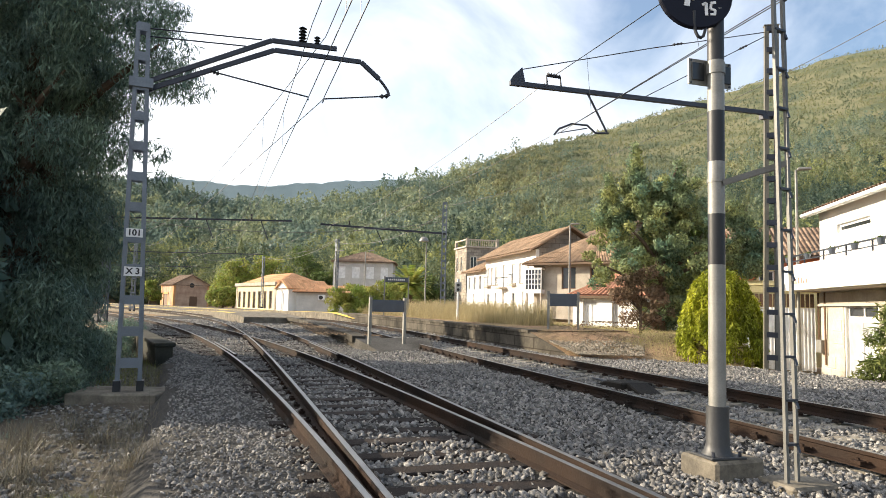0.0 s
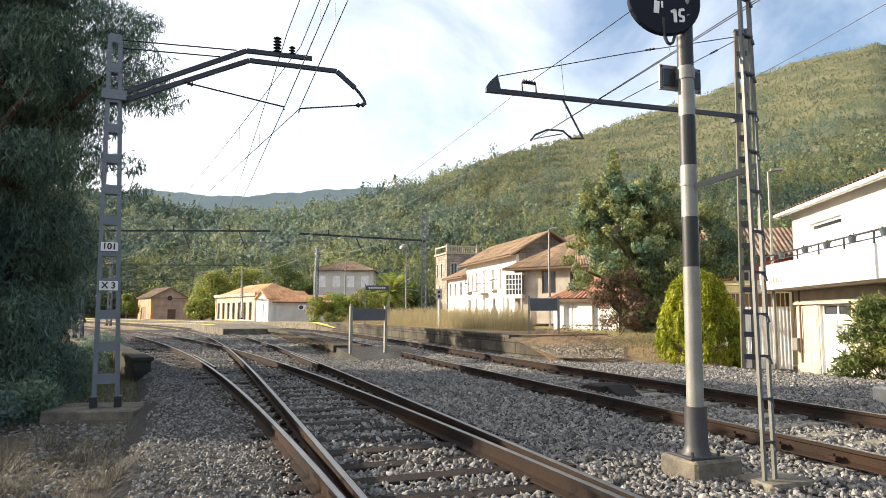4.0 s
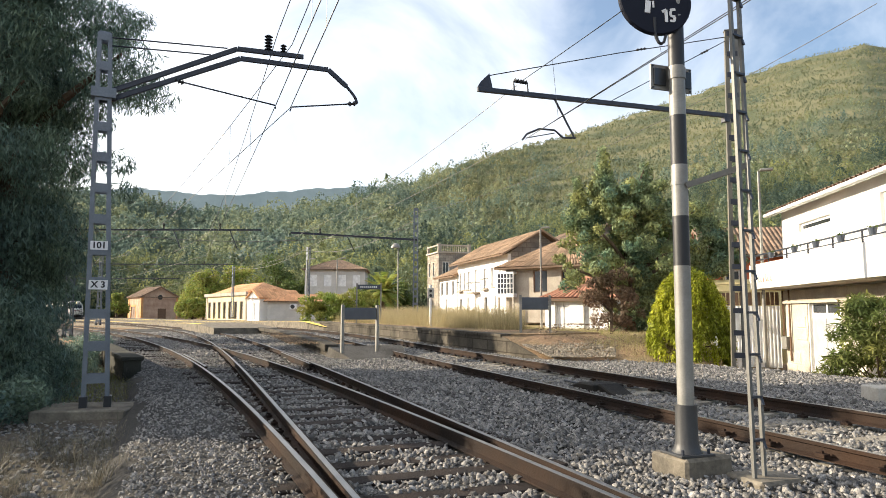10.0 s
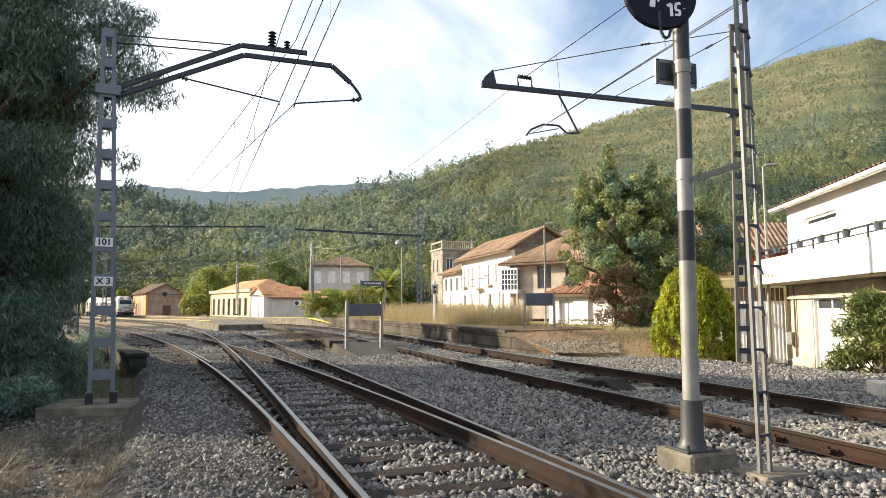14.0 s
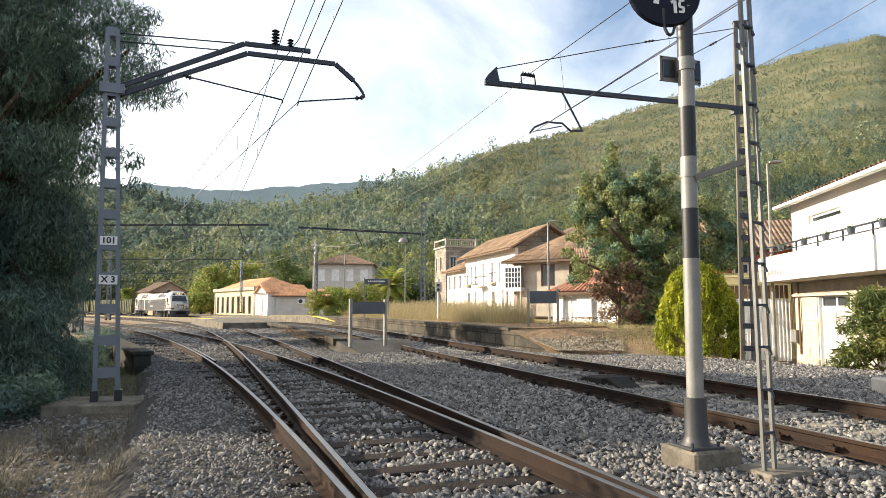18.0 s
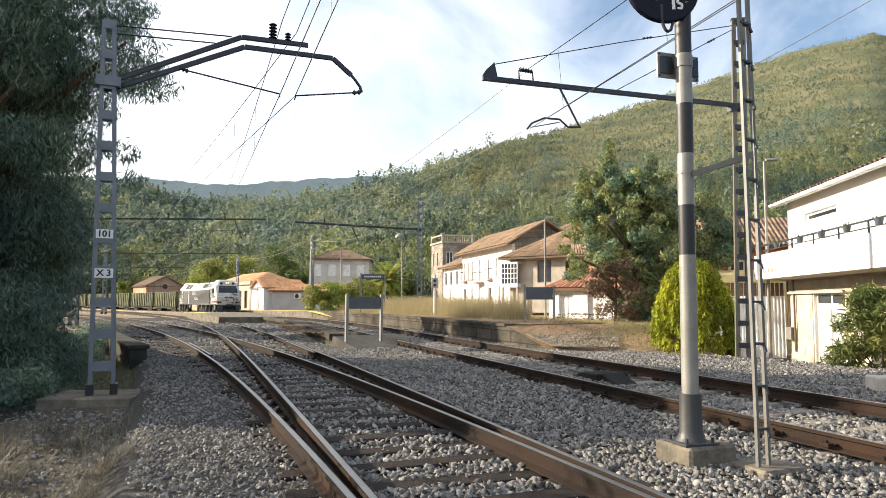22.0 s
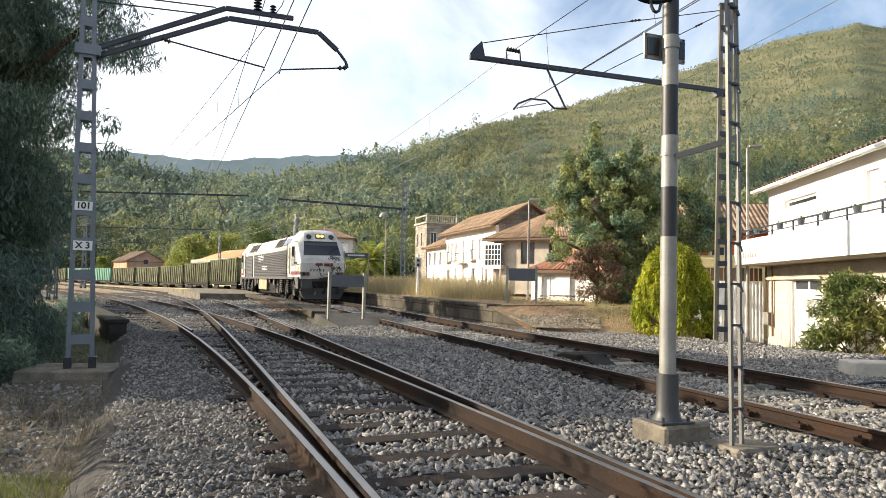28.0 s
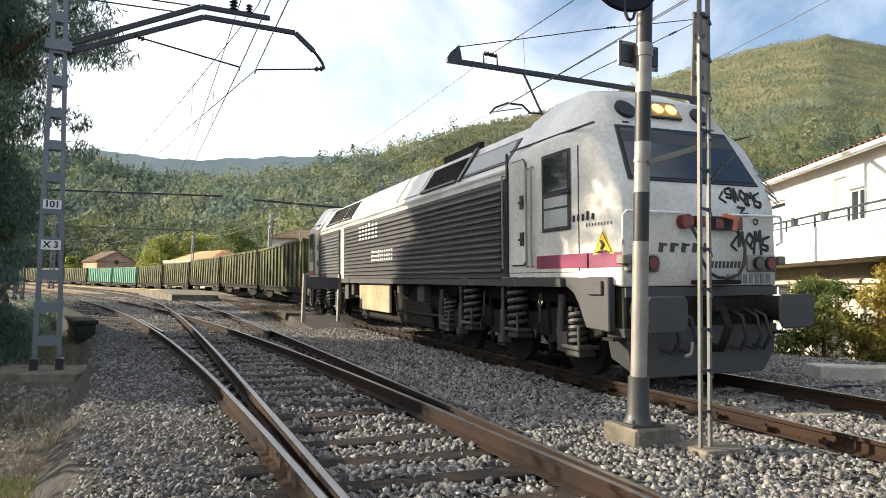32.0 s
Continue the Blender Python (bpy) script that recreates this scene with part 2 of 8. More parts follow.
# ---- the materials ----
M = {}
# bed is darker than the stones: the shade of their gaps is painted in
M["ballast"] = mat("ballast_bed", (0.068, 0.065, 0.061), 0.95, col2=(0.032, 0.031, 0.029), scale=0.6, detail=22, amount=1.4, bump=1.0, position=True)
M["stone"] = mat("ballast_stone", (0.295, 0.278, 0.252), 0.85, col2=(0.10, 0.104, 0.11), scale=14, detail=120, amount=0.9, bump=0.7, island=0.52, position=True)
M["earth"] = mat("dry_grass_ground", (0.24, 0.155, 0.10), 0.95, col2=(0.19, 0.15, 0.08), scale=0.5, detail=20, amount=1.3, bump=0.8, position=True)
M["rail_side"] = mat("rusty_rail", (0.014, 0.0115, 0.0105), 0.75, col2=(0.036, 0.020, 0.0125), scale=0.8, detail=60, bump=0.4)
M["rail_top"] = mat("worn_rail_head", (0.25, 0.24, 0.23), 0.34, 0.9, scale=2, detail=80, amount=0.25, bump=0.05)
M["sleeper"] = mat("old_oak_sleeper", (0.022, 0.020, 0.020), 0.85, col2=(0.046, 0.034, 0.027), scale=4, detail=50, bump=0.7, random_ob=0.25)
M["sleeper_c"] = mat("concrete_sleeper", (0.27, 0.25, 0.21), 0.9, col2=(0.18, 0.155, 0.12), scale=3, detail=60, bump=0.3, random_ob=0.15)
M["concrete"] = mat("weathered_concrete", (0.21, 0.185, 0.145), 0.9, col2=(0.085, 0.077, 0.064), scale=2.6, detail=30, bump=0.4)
M["platform"] = mat("platform_stone", (0.11, 0.10, 0.085), 0.9, col2=(0.035, 0.033, 0.028), scale=0.9, detail=18, bump=0.5, position=True)
M["galv"] = mat("galvanised_steel", (0.26, 0.255, 0.235), 0.5, 0.3, col2=(0.17, 0.165, 0.15), scale=2.5, detail=70, amount=0.25, bump=0.08)
M["mast"] = mat("grey_painted_steel", (0.15, 0.175, 0.205), 0.5, 0.2, col2=(0.11, 0.125, 0.145), scale=2, detail=50, amount=0.3, bump=0.12)
M["arm"] = mat("dark_steel", (0.03, 0.035, 0.05), 0.5, 0.2, scale=3, detail=60, bump=0.1)
M["navy"] = mat("navy_black_enamel", (0.006, 0.008, 0.018), 0.6, scale=3, detail=60, amount=0.3, bump=0.05, spec=0.2)
M["black"] = mat("black_paint", (0.012, 0.013, 0.016), 0.5, scale=3, detail=60, amount=0.4, bump=0.1)
M["cream_steel"] = mat("cream_painted_steel", (0.17, 0.155, 0.12), 0.55, 0.2, col2=(0.11, 0.10, 0.076), scale=2, detail=60, amount=0.3, bump=0.1)
M["white_wall"] = mat("whitewashed_wall", (0.80, 0.79, 0.76), 0.85, col2=(0.70, 0.68, 0.64), scale=0.8, detail=25, amount=0.12, bump=0.12)
M["yellow_wall"] = mat("pale_yellow_wall", (0.72, 0.62, 0.33), 0.85, col2=(0.62, 0.53, 0.30), scale=0.6, detail=20, amount=0.2, bump=0.15)
M["grey_wall"] = mat("grey_rendered_wall", (0.52, 0.50, 0.46), 0.9, col2=(0.40, 0.385, 0.355), scale=0.7, detail=18, amount=0.3, bump=0.25)
M["granite"] = mat("granite_wall", (0.42, 0.37, 0.31), 0.9, col2=(0.27, 0.24, 0.20), scale=1.0, detail=12, amount=0.5, bump=0.4, random_ob=0.15)


def coursed(m, block, course):
    """Lays courses of squared blocks over a wall's colour, with sunken darker joints."""
    n, l = m.node_tree.nodes, m.node_tree.links
    b = n["Principled BSDF"]
    src = b.inputs["Base Color"].links[0].from_socket
    axes_, add_, xyz = n.new("ShaderNodeSeparateXYZ"), n.new("ShaderNodeMath"), n.new("ShaderNodeCombineXYZ")
    l.new(n.new("ShaderNodeTexCoord").outputs["Object"], axes_.inputs["Vector"])
    l.new(axes_.outputs["X"], add_.inputs[0])
    l.new(axes_.outputs["Y"], add_.inputs[1])
    l.new(add_.outputs["Value"], xyz.inputs["X"])
    l.new(axes_.outputs["Z"], xyz.inputs["Y"])
    br = n.new("ShaderNodeTexBrick")
    br.inputs["Scale"].default_value = 1.0
    br.inputs["Brick Width"].default_value, br.inputs["Row Height"].default_value = block, course
    br.inputs["Mortar Size"].default_value, br.inputs["Mortar Smooth"].default_value = 0.02, 0.3
    br.inputs["Color1"].default_value, br.inputs["Color2"].default_value, br.inputs["Mortar"].default_value = (0.72, 0.70, 0.68, 1), (1.15, 1.12, 1.06, 1), (0.45, 0.42, 0.38, 1)
    l.new(xyz.outputs["Vector"], br.inputs["Vector"])
    mul = n.new("ShaderNodeMix")
    mul.data_type, mul.blend_type = "RGBA", "MULTIPLY"
    mul.inputs["Factor"].default_value = 1.0
    l.new(src, mul.inputs["A"])
    l.new(br.outputs["Color"], mul.inputs["B"])
    l.new(mul.outputs["Result"], b.inputs["Base Color"])
    return m


M["ashlar"] = coursed(mat("dark_granite_blocks", (0.33, 0.30, 0.26), 0.9, col2=(0.20, 0.185, 0.165), scale=0.8, detail=10, amount=0.4, bump=0.4), 0.8, 0.42)
M["mossy"] = mat("dark_mossy_concrete", (0.06, 0.058, 0.048), 0.9, col2=(0.028, 0.029, 0.024), scale=1.6, detail=24, amount=0.6, bump=0.5)
M["platform"] = coursed(M["platform"], 0.9, 0.34)
M["cut_stone"] = mat("pale_cut_stone", (0.46, 0.41, 0.34), 0.9, col2=(0.32, 0.285, 0.235), scale=1.0, detail=14, amount=0.3, bump=0.3)
M["stain"] = mat("flaking_red_brown_paint", (0.36, 0.20, 0.16), 0.9, scale=6, detail=30, amount=0.5, bump=0.1)
M["eave"] = mat("weathered_brown_eave", (0.16, 0.115, 0.085), 0.85, scale=2, detail=30, amount=0.4, bump=0.2)
M["lower_wall"] = mat("stained_cream_render", (0.50, 0.46, 0.38), 0.9, col2=(0.34, 0.31, 0.26), scale=0.9, detail=14, amount=0.3, bump=0.25)
M["grey_door"] = mat("grey_painted_door", (0.42, 0.43, 0.43), 0.7, scale=2, detail=40, amount=0.2, bump=0.1)
M["gravel"] = mat("dark_platform_gravel", (0.105, 0.10, 0.092), 0.95, col2=(0.06, 0.056, 0.05), scale=0.9, detail=26, amount=1.0, bump=0.9, position=True)
M["brick_wall"] = mat("pinkish_plaster_wall", (0.50, 0.36, 0.26), 0.9, col2=(0.33, 0.21, 0.15), scale=0.8, detail=16, amount=0.3, bump=0.3)
M["red_wall"] = mat("brick_red_wall", (0.52, 0.16, 0.08), 0.85, col2=(0.42, 0.12, 0.06), scale=0.7, detail=18, amount=0.2, bump=0.15)
M["tile_roof"] = mat("terracotta_tiles", (0.29, 0.195, 0.125), 0.85, col2=(0.19, 0.135, 0.092), scale=0.9, detail=9, amount=0.6, bump=0.4, island=0.3)
M["tile_roof_old"] = mat("lichened_old_tiles", (0.24, 0.165, 0.115), 0.9, col2=(0.14, 0.105, 0.08), scale=0.8, detail=9, amount=0.6, bump=0.4, island=0.3)
M["tile_orange"] = mat("bright_orange_tiles", (0.60, 0.34, 0.18), 0.8, col2=(0.48, 0.25, 0.13), scale=0.8, detail=9, amount=0.35, bump=0.3, island=0.2)
M["tile_red"] = mat("red_brown_tiles", (0.34, 0.17, 0.11), 0.85, col2=(0.22, 0.12, 0.085), scale=0.9, detail=9, amount=0.6, bump=0.4, island=0.35)
M["white_paint"] = mat("white_paint", (0.78, 0.78, 0.77), 0.5, scale=2, detail=50, amount=0.1, bump=0.04)
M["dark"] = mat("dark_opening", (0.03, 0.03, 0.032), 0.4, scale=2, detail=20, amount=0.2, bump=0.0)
M["sign"] = mat("slate_blue_sign_back", (0.07, 0.085, 0.11), 0.45, scale=2, detail=40, amount=0.2, bump=0.03)
M["yellow_line"] = mat("worn_yellow_paint", (0.68, 0.50, 0.10), 0.8, col2=(0.55, 0.44, 0.18), scale=1.0, detail=14, amount=0.4, bump=0.2)
M["cable"] = mat("cable", (0.17, 0.165, 0.155), 0.5, 0.4, scale=3, detail=30, bump=0.0)
M["bark"] = mat("bark", (0.13, 0.095, 0.07), 0.95, col2=(0.07, 0.055, 0.04), scale=3, detail=18, amount=0.7, bump=0.9)
M["ladder"] = mat("dull_galvanised_ladder", (0.15, 0.148, 0.135), 0.55, 0.2, col2=(0.10, 0.098, 0.088), scale=3, detail=60, amount=0.3, bump=0.08)
M["trough"] = mat("pale_new_concrete", (0.46, 0.43, 0.38), 0.9, col2=(0.30, 0.28, 0.24), scale=2, detail=30, amount=0.3, bump=0.3)
M["glass_dark"] = mat("dark_glassy_panel", (0.02, 0.023, 0.026), 0.25, scale=2, detail=20, amount=0.2, bump=0.0)
M["leaf_dark"] = leaf_mat("dark_conifer_leaves", (0.112, 0.172, 0.148), (0.15, 0.205, 0.135), 0.38)
M["leaf_green"] = leaf_mat("green_leaves", (0.065, 0.105, 0.03), (0.11, 0.14, 0.04), 0.3)
M["leaf_pine"] = leaf_mat("bluish_cypress_leaves", (0.125, 0.20, 0.13), (0.27, 0.28, 0.10), 0.35, 0.5)
M["leaf_gold"] = leaf_mat("golden_cypress_leaves", (0.31, 0.32, 0.02), (0.17, 0.21, 0.02), 0.25, 0.5)
M["leaf_brown"] = leaf_mat("dead_brown_leaves", (0.20, 0.13, 0.09), (0.16, 0.13, 0.085), 0.3)
M["straw"] = leaf_mat("dry_straw", (0.42, 0.35, 0.20), (0.33, 0.28, 0.15), 0.3, 0.4)
M["leaf_light"] = leaf_mat("light_green_leaves", (0.18, 0.25, 0.05), (0.28, 0.27, 0.07), 0.35, 0.4)
M["charcoal"] = mat("charcoal_paint", (0.035, 0.036, 0.038), 0.5, scale=3, detail=50, amount=0.3, bump=0.1)
M["dead"] = leaf_mat("dead_dry_stalks", (0.20, 0.178, 0.13), (0.10, 0.09, 0.065), 0.25, 0.5)
M["grass"] = leaf_mat("green_weeds", (0.16, 0.19, 0.04), (0.25, 0.23, 0.06), 0.3, 0.4)
M["pale_stone"] = mat("pale_stone", (0.27, 0.235, 0.185), 0.9, col2=(0.17, 0.145, 0.11), scale=2, detail=60, amount=0.4, bump=0.3, island=0.4, position=True)
M["leaf_laurel"] = leaf_mat("glossy_laurel_leaves", (0.085, 0.12, 0.035), (0.18, 0.18, 0.05), 0.35, 0.45)
M["leaf_yellow"] = leaf_mat("yellowing_leaves", (0.36, 0.26, 0.06), (0.22, 0.21, 0.05), 0.35, 0.45)
M["clod"] = mat("brown_earth_clods", (0.24, 0.17, 0.115), 0.95, col2=(0.15, 0.115, 0.08), scale=1.5, detail=40, amount=0.4, bump=0.3, island=0.5, position=True)

# ---- lines of the tracks ----
def lane(c, y_end, bends, length):
    """A track's centre line: a cubic from behind the camera to y_end, then a bend; bends: (metres, curvature)."""
    ys = np.arange(-14, y_end + 0.01, 0.5)
    u = ys / 10
    xs = c[0] + c[1] * u + c[2] * u**2 * 0.1 + c[3] * u**3 * 0.01
    turn = math.atan(c[1] / 10 + c[2] * y_end * 0.002 + c[3] * y_end**2 * 3e-5)
    s = np.arange(0.5, length, 0.5)
    th = turn - np.cumsum(np.interp(s, [b[0] for b in bends], [b[1] for b in bends]) * 0.5)
    p = np.r_[np.c_[xs, ys], np.c_[xs[-1] + np.cumsum(np.sin(th)) * 0.5, ys[-1] + np.cumsum(np.cos(th)) * 0.5]]
    run = np.r_[0, np.cumsum(np.linalg.norm(np.diff(p, axis=0), axis=1))]
    return p, run - np.interp(0, p[:60, 1], run[:60])


LANE_A = lane((1.963, -3.614, -3.616, -0.24), 34, ((0, 0.004), (80, 0.003)), 120)     # diverging branch
LANE_C = lane((2.023, -3.612, 0.159, -2.678), 34, ((0, 0.0055), (60, 0.003)), 120)    # through line of the turnout
LANE_B = lane((6.588, -3.558, 0.823, -0.474), 28, ((0, 0.00737), (30, 0.00301), (70, 0.00428), (120, 0.00167), (260, 0.001)), 460)
Z_B = 0.08          # rail top of the train's track; 0 is the rail top of the turnout


def on(lane_, s, off=0.0):
    """The place s metres along a track and off metres to the right as one looks away from the camera, and its heading."""
    p, run = lane_
    a = np.array([np.interp(s - 0.4, run, p[:, k]) for k in (0, 1)])
    b = np.array([np.interp(s + 0.4, run, p[:, k]) for k in (0, 1)])
    d = (b - a) / np.linalg.norm(b - a)
    q = (a + b) / 2 + off * np.array([d[1], -d[0]])
    return float(q[0]), float(q[1]), math.atan2(d[1], d[0])


def x_on(lane_, y):
    p, _ = lane_
    k = p[:, 1] < 60
    return np.interp(y, p[k][:, 1], p[k][:, 0])


def sweep(geo, profile, path, closed=True):
    """A profile of (to the right, up) along places (x, y, heading, z)."""
    n, verts, faces = len(profile), [], []
    for x, y, h, z in path:
        rx, ry = math.sin(h), -math.cos(h)
        verts += [(x + rx * a, y + ry * a, z + b) for a, b in profile]
    for i in range(len(path) - 1):
        for k in range(n if closed else n - 1):
            j = (k + 1) % n
            faces.append((i * n + k, i * n + j, (i + 1) * n + j, (i + 1) * n + k))
    if closed:
        faces += [tuple(range(n)), tuple((len(path) - 1) * n + k for k in range(n))[::-1]]
    return geo.add(verts, faces)


def ease(a, b, v):
    t = np.clip((v - a) / (b - a), 0, 1)
    return t * t * (3 - 2 * t)


def fall(s):
    """How far the running line has dropped s metres along it, towards the station."""
    return -0.5 * float(ease(48, 105, s))


# ---- ground: one sheet from the camera to the hills ----
# bearing (tangent, to the right), rise of the skyline (tangent), distance of the crest, start of the slope
SKYLINE = np.array([(-9, .10, 520, 220), (-2, .10, 520, 240), (-.62, .20, 430, 235), (-.46, .19, 430, 230), (-.40, .168, 430, 222), (-.33, .166, 420, 205), (-.2, .172, 400, 180), (-.12, .188, 400, 160),
                    (0, .219, 480, 150), (.08, .246, 560, 150), (.18, .272, 640, 150), (.3, .311, 740, 150), (.4, .345, 820, 140), (.52, .388, 900, 140),
                    (.6, .41, 920, 140), (.66, .422, 940, 140), (.72, .415, 950, 140), (1.2, .36, 900, 120), (3, .25, 600, 60), (9, .12, 400, 60)])


def hill(x, y):
    """Height of the hills over the flat, by bearing and distance."""
    r = np.hypot(x, y)
    tan = np.where(y > 0.01, x / np.maximum(y, 0.01), np.sign(x) * 9).clip(-9, 9)
    up, far, near = (np.interp(tan, SKYLINE[:, 0], SKYLINE[:, k]) for k in (1, 2, 3))
    up = np.where(y > 0, up, 0.12)
    u = ((r - near) / (far - near)).clip(0, 3)
    cosb = 1 / np.sqrt(1 + np.minimum(tan, 3) ** 2)
    crest = up * far * cosb - (8.0 - 6.0 * ease(-0.25, 0.1, tan)) * (far > 200)
    rise = np.where(u < 1, crest * (0.8 * u + 0.2 * u * u), crest * (1 - 0.35 * (u - 1)))
    rough = 4 * np.sin(x * 0.021 + 1) * np.sin(y * 0.017) * np.clip(u, 0, 1) * (u < 0.9)
    return np.maximum(rise + rough, 0)


def verge(y):
    """How much wider the ballast lies on the building's side near the signal."""
    return 0.7 * np.clip(21.0 - np.asarray(y, float), 0, 5) + 0.42 * np.clip(16.0 - np.asarray(y, float), 0, 8)


def ground_z(x, y):
    x, y = np.asarray(x, float), np.asarray(y, float)
    da, db = x - x_on(LANE_A, np.clip(y, -12, 40)), x - x_on(LANE_B, np.clip(y, -12, 58))
    z = np.full(x.shape, -0.45)
    z = z - 0.75 * ease(-3.5, -9, da) * (y < 60)
    right = ease(2.2, 5.5, db - verge(y))
    low = ease(0.385, 0.455, x / np.maximum(y, 1.0)) * ease(37, 30, y) * (y > 1)
    z = z + right * (0.38 + 0.42 * ease(15, 22, y)) * (1 - low)
    z = z - 0.4 * low * right
    z = z - ease(48, 105, np.hypot(x, y)) * 0.4 * (1 - right) * (y > 0)
    return z + hill(x, y)


def ground_sheet():
    rad = np.r_[0.5, np.geomspace(2, 90, 58), np.geomspace(96, 1100, 62), np.geomspace(1250, 4200, 6)]
    az = np.r_[np.linspace(-math.pi, -0.75, 44)[:-1], np.linspace(-0.75, 0.75, 170), np.linspace(0.75, math.pi, 44)[1:-1]]
    r, a = np.meshgrid(rad, az, indexing="ij")
    x, y = r * np.sin(a), r * np.cos(a)
    z = ground_z(x, y) + 0.05 * np.sin(x * 1.7 + y) * np.sin(y * 1.3) * (r > 3)
    n, m = r.shape
    v = np.c_[x.ravel(), y.ravel(), z.ravel()]
    i, j = np.meshgrid(np.arange(n - 1), np.arange(m), indexing="ij")
    j2 = (j + 1) % m
    f = np.stack([i * m + j, (i + 1) * m + j, (i + 1) * m + j2, i * m + j2], -1).reshape(-1, 4)
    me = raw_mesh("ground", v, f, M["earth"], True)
    hub = new("ground", me)
    tagged(hub, "dry grassy ground rising into wooded hills", "ground", kind="structure")


def ground_material():
    """Dry grass on the flat, dark wood floor and heath on the slopes."""
    m = M["earth"]
    n, l = m.node_tree.nodes, m.node_tree.links
    b = n["Principled BSDF"]
    old = b.inputs["Base Color"].links[0].from_socket
    geo, sep, mr, mix = n.new("ShaderNodeNewGeometry"), n.new("ShaderNodeSeparateXYZ"), n.new("ShaderNodeMapRange"), n.new("ShaderNodeMix")
    mix.data_type = "RGBA"
    l.new(geo.outputs["Position"], sep.inputs["Vector"])
    l.new(sep.outputs["Z"], mr.inputs["Value"])
    mr.inputs["From Min"].default_value, mr.inputs["From Max"].default_value = 0.6, 4.0
    tex, cr = n.new("ShaderNodeTexNoise"), n.new("ShaderNodeValToRGB")
    tex.inputs["Scale"].default_value, tex.inputs["Detail"].default_value = 0.03, 10
    l.new(geo.outputs["Position"], tex.inputs["Vector"])
    cr.color_ramp.elements[0].position, cr.color_ramp.elements[1].position = 0.4, 0.62
    cr.color_ramp.elements[0].color, cr.color_ramp.elements[1].color = (0.085, 0.098, 0.056, 1), (0.155, 0.148, 0.085, 1)
    l.new(tex.outputs["Fac"], cr.inputs["Fac"])
    l.new(mr.outputs["Result"], mix.inputs["Factor"])
    l.new(old, mix.inputs["A"])
    l.new(cr.outputs["Color"], mix.inputs["B"])
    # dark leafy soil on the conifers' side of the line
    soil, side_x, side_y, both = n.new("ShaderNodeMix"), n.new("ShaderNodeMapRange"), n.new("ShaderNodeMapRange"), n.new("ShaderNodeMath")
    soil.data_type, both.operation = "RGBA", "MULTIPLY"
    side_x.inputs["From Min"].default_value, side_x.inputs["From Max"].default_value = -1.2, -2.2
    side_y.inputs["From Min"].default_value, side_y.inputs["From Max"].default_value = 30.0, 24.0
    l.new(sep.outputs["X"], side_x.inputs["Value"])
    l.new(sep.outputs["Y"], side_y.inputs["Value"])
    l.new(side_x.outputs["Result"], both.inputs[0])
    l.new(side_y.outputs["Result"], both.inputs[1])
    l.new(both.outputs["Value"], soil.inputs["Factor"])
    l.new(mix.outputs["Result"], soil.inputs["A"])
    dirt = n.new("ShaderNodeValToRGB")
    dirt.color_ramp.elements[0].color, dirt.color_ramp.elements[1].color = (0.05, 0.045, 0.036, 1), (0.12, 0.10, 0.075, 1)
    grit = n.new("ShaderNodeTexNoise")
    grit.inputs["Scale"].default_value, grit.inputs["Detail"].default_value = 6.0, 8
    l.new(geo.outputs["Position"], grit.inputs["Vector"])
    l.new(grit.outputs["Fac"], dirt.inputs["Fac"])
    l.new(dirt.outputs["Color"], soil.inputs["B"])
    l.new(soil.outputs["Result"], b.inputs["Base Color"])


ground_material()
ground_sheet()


def far_ridge():
    """A ridge far up the valley, its haze painted into the colour."""
    m = mat("haze_painted_ridge", (0.36, 0.43, 0.46), 1.0, col2=(0.30, 0.37, 0.39), scale=0.01, detail=0.08, amount=0.15, bump=0, position=True)
    t = np.linspace(-0.75, 0.1, 90)
    up = np.interp(t, [-0.75, -0.45, -0.41, -0.325, -0.24, -0.156, -0.1, 0.1], [0.17, 0.189, 0.183, 0.177, 0.184, 0.19, 0.192, 0.15]) + 0.0012 * np.sin(t * 90) + 0.0008 * np.sin(t * 231)
    d = 2600
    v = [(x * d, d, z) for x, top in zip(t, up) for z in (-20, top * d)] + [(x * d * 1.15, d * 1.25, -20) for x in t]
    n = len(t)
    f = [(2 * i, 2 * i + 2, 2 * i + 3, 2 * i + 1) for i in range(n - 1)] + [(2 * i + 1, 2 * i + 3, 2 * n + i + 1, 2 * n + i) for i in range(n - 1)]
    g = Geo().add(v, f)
    tagged(part("backdrop_ridge", g, m, smooth=True), "mountain ridge far up the valley, painted haze blue", "mountain", kind="structure")


far_ridge()


# ---- ballast bed ----
def bed_edges(y):
    return x_on(LANE_A, y) - 2.2, x_on(LANE_B, y) + 3.0 + 0.3 * np.sin(y * 0.8) + verge(y)


